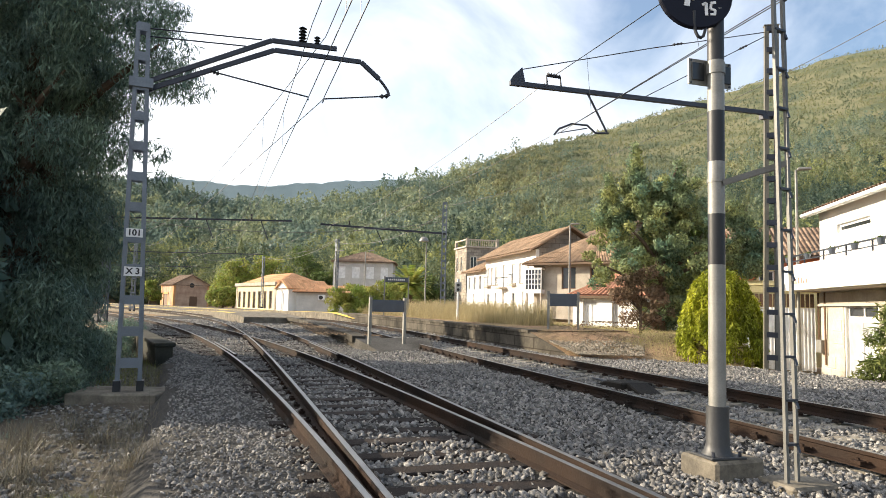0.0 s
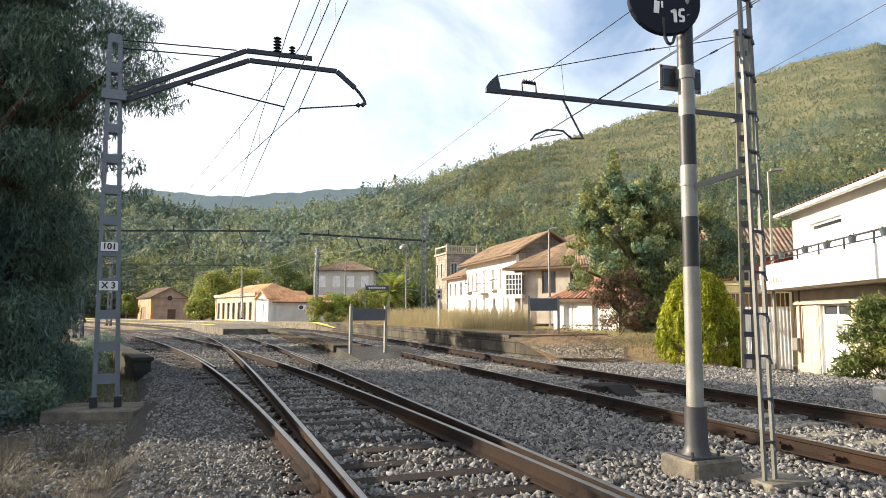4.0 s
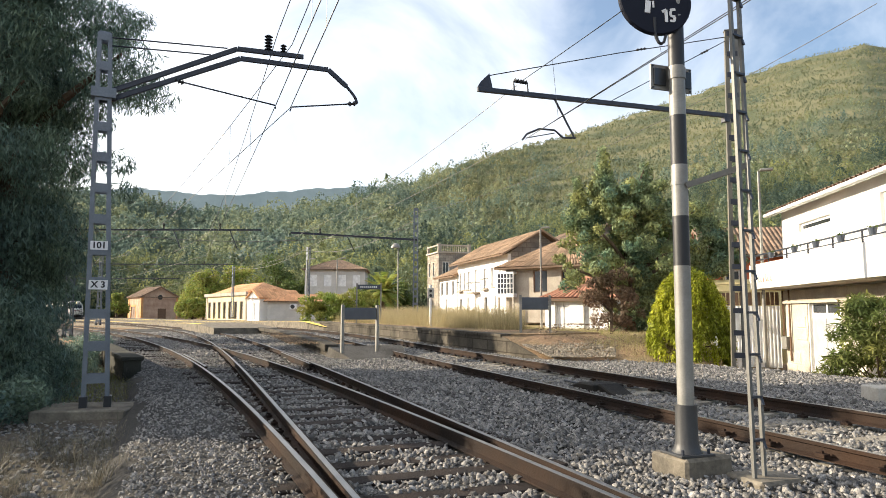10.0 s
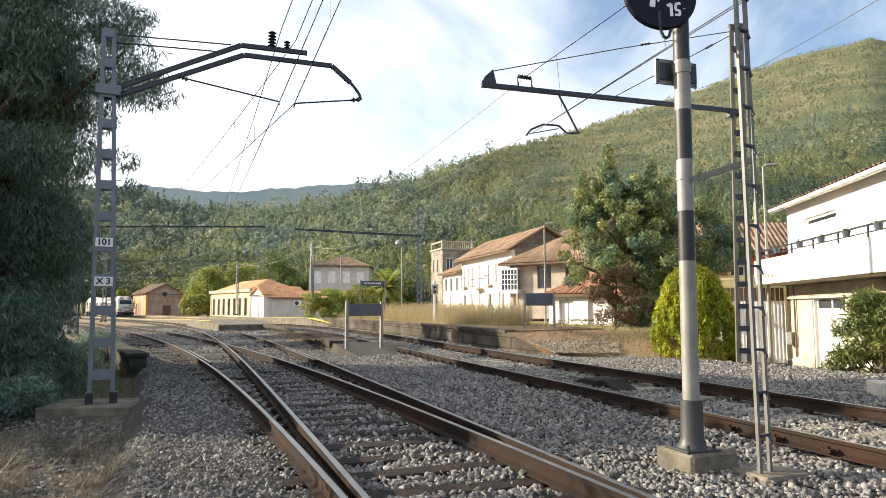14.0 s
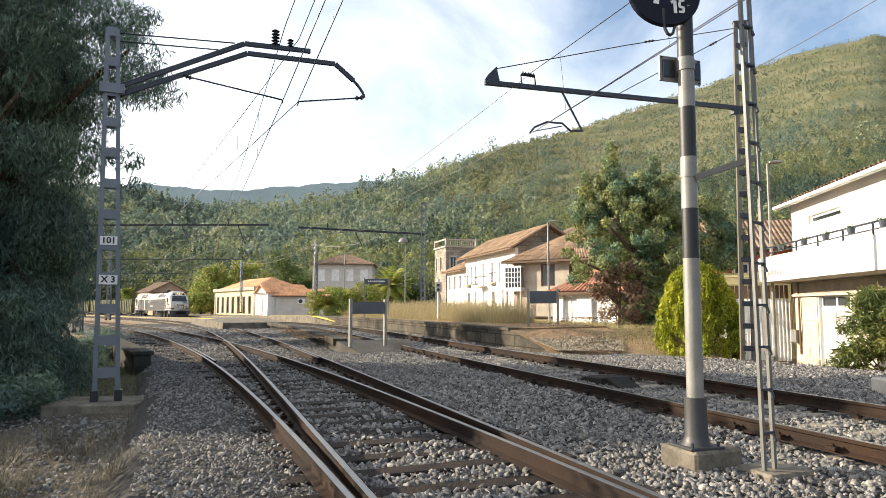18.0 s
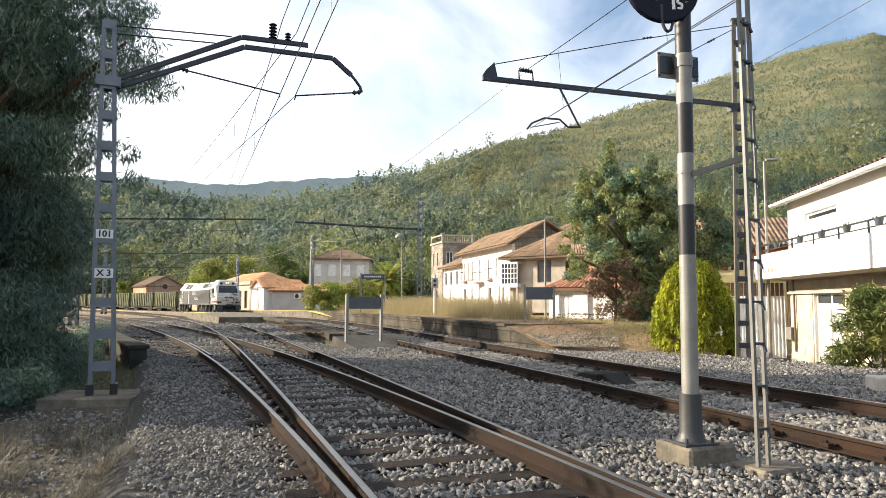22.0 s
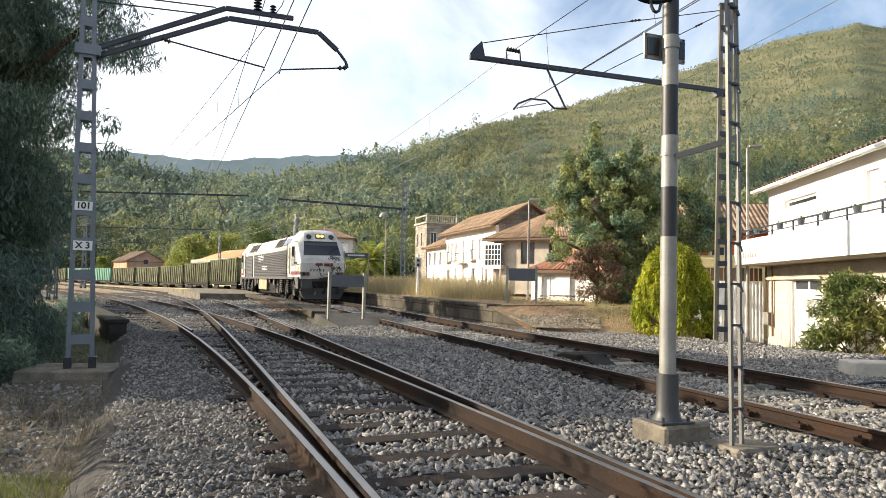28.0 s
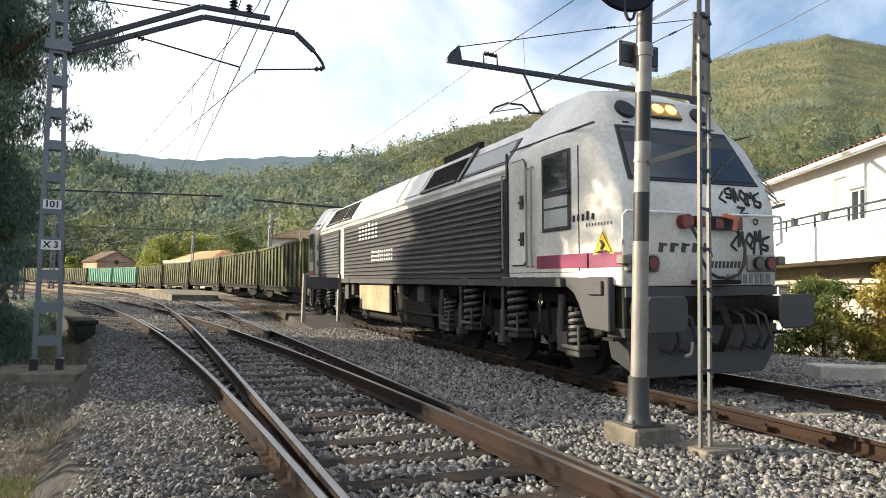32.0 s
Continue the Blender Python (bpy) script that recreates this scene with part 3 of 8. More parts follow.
def ballast_bed():
    ys = np.r_[np.arange(-10, 30, 0.4), np.arange(30, 56, 1.0)]
    u = np.linspace(0, 1, 56)
    rows = []
    for y in ys:
        a, b = bed_edges(y)
        x = a - 0.9 + (b - a + 2.2) * u
        edge = ease(0, 0.9, x - a + 0.9) * ease(0, 1.3, b + 1.3 - x)
        bump = 0.02 * np.sin(x * 3.1 + y * 1.1) * np.sin(y * 2.3) + 0.012 * np.sin(x * 9 + y * 7)
        rows.append(np.c_[x, np.full_like(x, y), -0.62 + 0.44 * edge + bump + 0.05 * ease(2, 5, x - x_on(LANE_A, y))])
    n, m = len(ys), len(u)
    i, j = np.meshgrid(np.arange(n - 1), np.arange(m - 1), indexing="ij")
    f = np.stack([i * m + j, i * m + j + 1, (i + 1) * m + j + 1, (i + 1) * m + j], -1).reshape(-1, 4)
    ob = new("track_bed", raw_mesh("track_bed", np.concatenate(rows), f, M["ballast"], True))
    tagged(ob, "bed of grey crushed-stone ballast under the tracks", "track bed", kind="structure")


ballast_bed()


# ---- rails ----
RAIL = [(-0.065, -0.15), (0.065, -0.15), (0.065, -0.138), (0.012, -0.118), (0.010, -0.045), (0.035, -0.034), (0.035, -0.004), (-0.035, -0.004), (-0.035, -0.034), (-0.010, -0.045), (-0.012, -0.118), (-0.065, -0.138)]
HEAD = [(-0.024, -0.006), (0.024, -0.006), (0.024, -0.001), (0.018, 0.0), (-0.018, 0.0), (-0.024, -0.001)]
GAUGE = 1.74


CANT = 0.032        # half the rise of the outer rail on the near curve


def rail(track, lane_, off, s0, s1, z, step=1.0, cant=0.0):
    path = [(*on(lane_, s, off), z + cant * float(ease(62, 32, s)) + (fall(s) if cant else 0.0)) for s in np.arange(s0, s1, step)]
    r = part("rail", sweep(Geo(), RAIL, path), M["rail_side"], track, smooth=True)
    part("running_surface", sweep(Geo(), HEAD, path), M["rail_top"], r, "bright worn running surface")
    return r


def fastenings(track, lane_, offs, s0, s1, z, parent_name="rail_clip"):
    """Chairs and screws where rails cross the sleepers, joined into one part."""
    g = Geo()
    for s in np.arange(s0, s1, 0.6):
        for off in offs:
            for d in (-0.09, 0.09):
                x, y, h = on(lane_, s, off + d)
                c, sn = math.cos(h) * 0.05, math.sin(h) * 0.05
                g.bar((x - c, y - sn, z - 0.128), (x + c, y + sn, z - 0.128), 0.07, 0.03)
                g.disc((x, y, z - 0.105), (0, 0, 1), 0.018, 0.03, 6)
    part(parent_name, g, M["rail_side"], track, "rusty rail clips and screws", kind="stuff")


def sleepers(track, lane_, s0, s1, half, z, material, width, extra=None, dz=0.0, roll=0.0):
    cache = {}
    for k, s in enumerate(np.arange(s0, s1, 0.6)):
        e = extra(s) if extra else 0.0
        x, y, h = on(lane_, s, -e / 2)
        key = round(half * 2 + e, 1)
        if key not in cache:
            cache[key] = Geo().box(-width / 2, width / 2, -key / 2, key / 2, -0.14, 0).mesh("sleeper", material, bevel=0.012)
        ob = new("sleeper", cache[key])
        ob.parent = track
        ob.matrix_basis = pose(x, y, z - 0.152 - dz + 0.008 * math.sin(k * 2.7), roll * float(ease(62, 32, s)) + 0.6 * math.sin(k * 3.3), 0.5 * math.sin(k * 1.9), math.degrees(h) + 1.2 * math.sin(k * 4.1))


def tracks():
    t1 = thing("track_1", pose(0, 0, 0), "rusty turnout with worn rail heads on old wooden sleepers", "railway track", kind="structure")
    for lane_, s1 in ((LANE_A, 140), (LANE_C, 140)):
        rail(t1, lane_, -GAUGE / 2, -9, s1, 0.0)
        rail(t1, lane_, GAUGE / 2, -9, s1, 0.0)
    # check rail, wing rails and the crossing nose
    rail(t1, LANE_A, -GAUGE / 2 + 0.11, 17, 23, 0.0)
    rail(t1, LANE_C, GAUGE / 2 - 0.11, 17, 23, 0.0)
    sleepers(t1, LANE_C, -4, 52, 1.32, 0.0, M["sleeper"], 0.24, lambda s: float(np.clip(0.012 * max(s - 6, 0) ** 1.75, 0, 3.2)))
    fastenings(t1, LANE_C, (-GAUGE / 2, GAUGE / 2), -4, 30, 0.0)
    t2 = thing("track_2", pose(0, 0, 0), "running line with rusty rails on concrete sleepers", "railway track", kind="structure")
    rail(t2, LANE_B, -GAUGE / 2, -9, 440, Z_B, cant=-CANT)
    rail(t2, LANE_B, GAUGE / 2, -9, 440, Z_B, cant=CANT)
    sleepers(t2, LANE_B, -4, 56, 1.3, Z_B, M["sleeper_c"], 0.26, dz=0.042, roll=-2.0)
    fastenings(t2, LANE_B, (-GAUGE / 2, GAUGE / 2), -4, 30, Z_B)


tracks()


# ---- platforms ----
def platforms():
    # side platform beyond the running line
    z, edge = 0.56, 2.45
    p1 = thing("platform_1", pose(0, 0, 0), "low side platform with stone edge and dry weeds", "platform", kind="structure")
    path = [(*on(LANE_B, s, edge), 0) for s in np.arange(21.5, 52, 1)]
    part("edge_wall", sweep(Geo(), [(0, -0.5), (0.32, -0.5), (0.32, z - 0.09), (0, z - 0.09)], path), M["platform"], p1, "stained stone edge wall")
    for i, s in enumerate(np.arange(21.5, 51, 1.2)):
        seg = [(*on(LANE_B, s + d, edge - 0.05), 0) for d in (0.01, 0.6, 1.18)]
        part("coping_stone", sweep(Geo(), [(0, z - 0.09), (0.5, z - 0.09), (0.5, z + 0.006 * math.sin(i * 5)), (0, z + 0.006 * math.sin(i * 5))], seg), M["platform"], p1)
    path = [(*on(LANE_B, s, edge + 0.3), 0) for s in np.arange(21.5, 52, 1)]
    part("surface", sweep(Geo(), [(0, -0.4), (3.2, -0.4), (3.2, z + 0.02), (0, z - 0.015)], path), M["earth"], p1, "earth surface with dry grass")
    # end ramp of loose stones
    x, y, h = on(LANE_B, 21.5, edge)
    g = Geo()
    x2, y2, _ = on(LANE_B, 21.5, edge + 3.4)
    x3, y3, _ = on(LANE_B, 17.0, edge + 3.8)
    x4, y4, _ = on(LANE_B, 19.0, edge + 0.3)
    q = [Vector((x4, y4, -0.16)), Vector((x3, y3, -0.12)), Vector((x2, y2, z - 0.02)), Vector((x, y, z - 0.06))]
    k = 16
    verts = []
    for i in range(k + 1):
        for j in range(k + 1):
            u, w = i / k, j / k
            p = q[0].lerp(q[1], u).lerp(q[3].lerp(q[2], u), w)
            p.z += (0.018 * math.sin(u * 17 + w * 5) * math.sin(w * 13 - u * 4) + 0.012 * math.sin(u * 41) * math.sin(w * 37)) * (w < 0.97) - 0.05 * (1 - w) * w
            verts.append(p)
    f = [(i * (k + 1) + j, (i + 1) * (k + 1) + j, (i + 1) * (k + 1) + j + 1, i * (k + 1) + j + 1) for i in range(k) for j in range(k)]
    n0 = (k + 1) ** 2
    c = [0, k * (k + 1), k * (k + 1) + k, k]
    part("end_ramp", g.add(verts[:n0], f), M["earth"], p1, "sloping earth end of the platform")
    cheek = Geo()
    for i in range(4):
        a_, b_ = verts[c[i]], verts[c[(i + 1) % 4]]
        cheek.hexa([(a_.x, a_.y, -0.5), (b_.x, b_.y, -0.5), (b_.x + 0.03, b_.y + 0.03, -0.5), (a_.x + 0.03, a_.y + 0.03, -0.5), a_, b_, (b_.x + 0.03, b_.y + 0.03, b_.z), (a_.x + 0.03, a_.y + 0.03, a_.z)])
    part("cheek_wall", cheek, M["platform"], p1, "rough stone cheek of the ramp")
    # station platform with a yellow edge
    p2 = thing("platform_2", pose(0, 0, 0), "paved station platform with a yellow safety line", "platform", kind="structure")
    path = [(*on(LANE_B, s, 2.0), fall(s)) for s in np.arange(54, 190, 2)]
    part("edge_wall", sweep(Geo(), [(0, -0.5), (7.4, -0.5), (7.4, 0.55), (0, 0.55)], path), M["concrete"], p2)
    part("edge_line", sweep(Geo(), [(0.02, 0.551), (0.75, 0.551), (0.75, 0.566), (0.02, 0.566)], path), M["yellow_line"], p2, "worn yellow edge line")
    a, b = on(LANE_B, 54, 2.0), on(LANE_B, 54, 6.5)
    c, d = on(LANE_B, 49.5, 2.6), on(LANE_B, 49.5, 6.5)
    g = Geo().hexa([(*c[:2], -0.4), (*d[:2], -0.4), (*b[:2], -0.4), (*a[:2], -0.4), (*c[:2], 0.2), (*d[:2], 0.2), (*b[:2], 0.55), (*a[:2], 0.55)])
    part("end_ramp", g, M["concrete"], p2)
    g = Geo().bar((c[0], c[1], 0.21), (a[0], a[1], 0.56), 0.5, 0.02)
    part("ramp_line", g, M["yellow_line"], p2)
    # island platform between the turnout and the running line
    p3 = thing("platform_3", pose(0, 0, 0), "narrow island platform with a low stone edge", "platform", kind="structure")
    ys = np.arange(20.5, 45.1, 1.0)
    left = np.interp(ys, [20.5, 38, 45], [-3.25, -9.3, -12.6])
    right = x_on(LANE_B, ys) - 1.95
    top = 0.27
    g = Geo()
    for i in range(len(ys) - 1):
        a, b, c, d = (left[i], ys[i]), (right[i], ys[i]), (right[i + 1], ys[i + 1]), (left[i + 1], ys[i + 1])
        t0 = top * float(ease(19.8, 22.5, ys[i]))
        t1 = top * float(ease(19.8, 22.5, ys[i + 1]))
        g.hexa([(*a, -0.5), (*b, -0.5), (*c, -0.5), (*d, -0.5), (*a, t0), (*b, t0 - 0.05), (*c, t1 - 0.05), (*d, t1)])
    part("surface", g, M["gravel"], p3, "gravel surface")
    for i in range(len(ys) - 1):
        t0 = top + 0.02 if i else top * 0.9
        g = Geo().bar((left[i] - 0.02, ys[i] + 0.01, t0 - 0.09), (left[i + 1] - 0.02, ys[i + 1] - 0.01, top - 0.07), 0.42, 0.2)
        part("coping_stone", g, M["platform"], p3, bevel=0.015)
    g = Geo()
    for i in range(len(ys) - 1):
        g.bar((left[i] + 0.03, ys[i], -0.1), (left[i + 1] + 0.03, ys[i + 1], -0.1), 0.3, 0.6)
    part("edge_wall", g, M["platform"], p3, "rough stone edge wall")
    g = Geo().hexa([(-3.5, 20.5, -.5), (-2.2, 18.6, -.5), (-.9, 20.5, -.5), (-1.2, 21.5, -.5), (-3.4, 20.5, .2), (-2.2, 18.6, -.17), (-.9, 20.3, -.14), (-1.2, 21.5, .2)])
    part("end_ramp", g, M["gravel"], p3, "worn sloping end")
    # the higher far half
    p4 = thing("platform_4", pose(0, 0, 0), "raised concrete island platform with a ramp", "platform", kind="structure")
    s = np.arange(52.0, 150, 2)
    path = [(*on(LANE_B, q, -1.9), fall(q)) for q in s]
    part("edge_wall", sweep(Geo(), [(-4.2, -0.5), (0, -0.5), (0, 0.42), (-4.2, 0.42)], path), M["concrete"], p4, "weathered concrete wall")
    part("edge_line", sweep(Geo(), [(-4.0, 0.421), (-3.5, 0.421), (-3.5, 0.434), (-4.0, 0.434)], path), M["yellow_line"], p4)
    a, b = on(LANE_B, 52, -6.1), on(LANE_B, 52, -1.9)
    c, d = on(LANE_B, 45, -5.6), on(LANE_B, 45, -1.9)
    g = Geo().hexa([(*c[:2], -0.5), (*d[:2], -0.5), (*b[:2], -0.5), (*a[:2], -0.5), (*c[:2], 0.29), (*d[:2], 0.29), (*b[:2], 0.42), (*a[:2], 0.42)])
    part("ramp", g, M["concrete"], p4, "concrete access ramp")


platforms()

# ---- overhead line gear and signals ----
def batten_mast(name, base, height, w0, w1, heading, label, material, battens, depth=0.28, group="catenary masts", lean=0.0):
    """Two steel channels tied by batten plates, tapering upwards, on a concrete footing."""
    t = thing(name, pose(*base, 0, 0, heading), label, "catenary mast", group)
    for s in (-1, 1):
        for d in (-1, 1):
            g = Geo().bar((s * w0 / 2, d * depth / 2, 0), (s * w1 / 2 + lean, d * depth / 2, height), 0.055 if w0 < 0.4 else 0.075, 0.012, (0, 1, 0))
            g.bar((s * (w0 / 2 - 0.03), d * (depth / 2 - 0.03), 0), (s * (w1 / 2 - 0.03) + lean, d * (depth / 2 - 0.03), height), 0.012, 0.07, (0, 1, 0))
            part("leg", g, material, t)
    for k, z in enumerate(np.linspace(0.45, height - 0.06, battens)):
        w = w0 + (w1 - w0) * z / height
        for d in (-1, 1):
            e = lean * z / height
            g = Geo().box(e - w / 2, e + w / 2, d * (depth / 2 + 0.006) - 0.005, d * (depth / 2 + 0.006) + 0.005, z - 0.075, z + 0.075)
            part("batten_plate", g, material, t)
    for s in (-1, 1):
        part("black_foot", Geo().box(s * w0 / 2 - 0.055, s * w0 / 2 + 0.055, -depth / 2 - 0.02, depth / 2 + 0.02, -0.02, 0.17), M["black"], t, "black-painted foot")
    return t


def text_plate(words, x, y, z, w, h, parent, rot=90, size=0.12):
    """A small white enamel plate with black figures."""
    p = part("number_plate", Geo().box(x - w / 2, x + w / 2, y - 0.008, y, z - h / 2, z + h / 2), M["white_paint"], parent, "white enamel plate with black figures")
    cu = bpy.data.curves.new("figures", "FONT")
    cu.body, cu.size, cu.extrude, cu.align_x, cu.align_y = words, size, 0.001, "CENTER", "CENTER"
    cu.offset = 0.004
    tmp = bpy.data.objects.new("tmp", cu)
    scene.collection.objects.link(tmp)
    bpy.context.view_layer.update()
    me = bpy.data.meshes.new_from_object(tmp.evaluated_get(bpy.context.evaluated_depsgraph_get()))
    bpy.data.objects.remove(tmp)
    me.transform(Matrix.Translation((x, y - 0.012, z)) @ Euler((radians(90), 0, 0)).to_matrix().to_4x4())
    me.materials.clear()
    me.materials.append(M["black"])
    f = new("figures", me)
    f.parent = p
    return p


def insulator(name, a, b, r, parent, sheds=4):
    """Stacked sheds along a rod."""
    a, b = Vector(a), Vector(b)
    g = Geo().tube([a, b], r * 0.45, 8)
    for k in range(sheds):
        c = a.lerp(b, (k + 0.5) / sheds)
        d = (b - a) / sheds * 0.3
        g.tube([c - d, c, c + d], [r * 0.5, r, r * 0.6], 12)
    return part(name, g, M["black"], parent, "dark glazed insulator", smooth=True)


def left_mast():
    base = (-5.45, 10.8, -0.28)
    footing = part("mast_footing", Geo().box(-0.75, 0.62, -0.5, 0.55, -0.5, 0), M["concrete"], None, bevel=0.02)
    footing.matrix_basis = pose(-5.5, 10.85, -0.28, 0, 0, 8)
    tagged(footing, "rough concrete footing under the catenary mast", "footing")
    t = batten_mast("catenary_mast", base, 6.1, 0.345, 0.16, 24, "tall grey battened steel catenary mast with number plates", M["mast"], 12, 0.17, lean=-0.13)
    text_plate("101", -0.055, -0.105, 2.56, 0.25, 0.14, t, size=0.14)
    text_plate("X 3", -0.04, -0.105, 1.93, 0.27, 0.15, t, size=0.14)
    # twin channel bracket reaching over the turnout
    o = Vector(base)
    P = lambda x, y, z: Matrix.Rotation(-radians(24), 3, "Z") @ (Vector((x, y, z)) - o)
    u1 = [(-5.50, 10.79, 4.84), (-3.59, 11.47, 5.87), (-2.5, 11.86, 5.88)]
    u2 = [(-5.50, 10.79, 4.70), (-3.54, 11.49, 5.70), (-2.07, 12.02, 5.70), (-1.74, 12.14, 5.42)]
    bracket = None
    for chain in (u1, u2):
        g = Geo()
        for a, b in zip(chain, chain[1:]):
            g.bar(P(*a), P(*b), 0.05, 0.085)
        bracket = part("bracket_arm", g, M["arm"], t, "dark steel channel bracket", bevel=0.006)
    tip = [P(-1.74, 12.14, 5.42), P(-1.66, 12.17, 5.33), P(-1.58, 12.2, 5.22), P(-1.55, 12.21, 5.12)]
    part("tip_hook", Geo().tube(tip, 0.028, 8), M["arm"], t, smooth=True)
    insulator("post_insulator", P(-3.09, 11.65, 5.9), P(-3.09, 11.65, 6.2), 0.075, t, 5)
    insulator("post_insulator", P(-2.84, 11.74, 5.9), P(-2.84, 11.74, 6.06), 0.06, t, 3)
    part("collar", Geo().box(-0.29, 0.08, -0.13, 0.13, 5.0, 5.16), M["mast"], t, "clamp plate")
    # registration arms and stays
    insulator("stay_insulator", P(-4.55, 11.13, 5.19), P(-4.40, 11.18, 5.14), 0.05, t, 3)
    part("registration_arm", Geo().tube([P(-4.4, 11.18, 5.15), P(-2.96, 11.7, 4.92), P(-2.95, 11.7, 4.86)], 0.014, 6), M["arm"], t)
    insulator("stay_insulator", P(-1.72, 12.15, 5.09), P(-1.56, 12.2, 5.12), 0.05, t, 2)
    part("registration_arm", Geo().tube([P(-1.72, 12.15, 5.09), P(-2.68, 11.8, 4.92), P(-2.71, 11.79, 4.84)], 0.014, 6), M["arm"], t)
    for z0, q in ((5.78, (-3.75, 11.42, 5.86)), (5.64, (-4.0, 11.32, 5.7))):
        part("tie_rod", Geo().tube([P(-5.55, 10.77, z0), P(*q)], 0.012, 6), M["arm"], t)


def right_mast():
    base = (7.57, 17.0, -0.8)
    t = thing("catenary_mast", pose(*base, 0, 0.8, -12), "cream-painted battened steel catenary mast with a long cantilever beam", "catenary mast", "catenary masts")
    H = 9.45
    for sx in (-1, 1):
        x0, x1 = sx * 0.135, sx * 0.115
        e = sx * 0.044
        # right leg lies in shade: its darker tone is put into the colour
        tone, said = (M["cream_steel"], "cream steel") if sx < 0 else (M["ladder"], "shade-darkened steel")

        def upright(name, u0, u1, y0, y1):
            g = Geo().hexa([(x + u, y, z) for x, z in ((x0, 0), (x1, H)) for u, y in ((u0, y0), (u1, y0), (u1, y1), (u0, y1))])
            part(name, g, tone, t, said + " " + name)
        upright("flange", -0.05, 0.05, -0.07, -0.058)
        upright("flange", -0.05, 0.05, 0.058, 0.07)
        upright("web", e - 0.006, e + 0.006, -0.058, 0.058)
    for k in range(16):
        z = 0.9 + k * 0.56
        part("batten_plate", Geo().box(-0.13, 0.13, -0.083, -0.071, z, z + 0.13), M["arm"], t, "dark batten plate")
        part("batten_plate", Geo().box(-0.13, 0.13, 0.071, 0.083, z, z + 0.13), M["arm"], t, "dark batten plate")
    part("cap_plate", Geo().box(-0.18, 0.18, -0.09, 0.09, H, H + 0.02), M["cream_steel"], t)
    inv = (Matrix.Translation(base) @ Euler((0, radians(0.8), radians(-12))).to_matrix().to_4x4()).inverted()
    d = Vector((-0.94, -0.34, 0))
    o = Vector((7.57, 17.0, 0))
    P = lambda u, z: inv @ (o + d * u + Vector((0, 0, z)))
    part("cantilever_beam", Geo().bar(P(-0.15, 6.36), P(7.15, 6.22), 0.09, 0.11), M["arm"], t, "dark steel channel beam", bevel=0.008)
    part("beam_shoe", Geo().bar(P(-0.12, 6.26), P(0.2, 6.24), 0.14, 0.12), M["arm"], t)
    n = Vector((0.34, -0.94, 0)) * 0.012
    q = [(7.15, 6.28), (6.78, 6.28), (6.86, 6.62), (7.06, 6.42)]
    part("end_gusset", Geo().hexa([P(u, z) - inv.to_3x3() @ n for u, z in q] + [P(u, z) + inv.to_3x3() @ n for u, z in q]), M["arm"], t, "triangular end plate")
    part("messenger_saddle", Geo().tube([P(6.23, 6.27), P(6.25, 6.5), P(5.9, 6.5), P(5.88, 6.27)], 0.022, 6), M["arm"], t, "saddle clamp")
    insulator("post_insulator", P(6.24, 6.54), P(5.9, 6.52), 0.055, t, 5)
    part("drop_arm", Geo().tube([P(5.2, 6.24), P(4.68, 5.36)], 0.025, 8), M["arm"], t)
    reg = [(4.64, 5.34), (4.98, 5.31), (5.2, 5.47), (5.6, 5.46), (5.92, 5.31), (6.04, 5.16)]
    part("registration_arm", Geo().tube([P(u, z) for u, z in reg], 0.025, 8), M["arm"], t, "bent registration arm", smooth=True)
    part("steady_arm", Geo().tube([P(5.2, 5.4), P(5.95, 5.21)], 0.013, 6), M["arm"], t)
    part("stay_rod", Geo().tube([P(0, 8.5), P(3.4, 7.58), P(6.9, 6.56)], 0.012, 6), M["arm"], t, "taut stay rod")
    part("stay_rod", Geo().tube([P(0, 8.4), P(3.6, 6.36)], 0.012, 6), M["arm"], t, "taut stay rod")
    insulator("stay_insulator", P(2.55, 7.82), P(2.85, 7.74), 0.035, t, 3)
    insulator("stay_insulator", P(0.6, 8.06), P(0.85, 7.92), 0.035, t, 3)


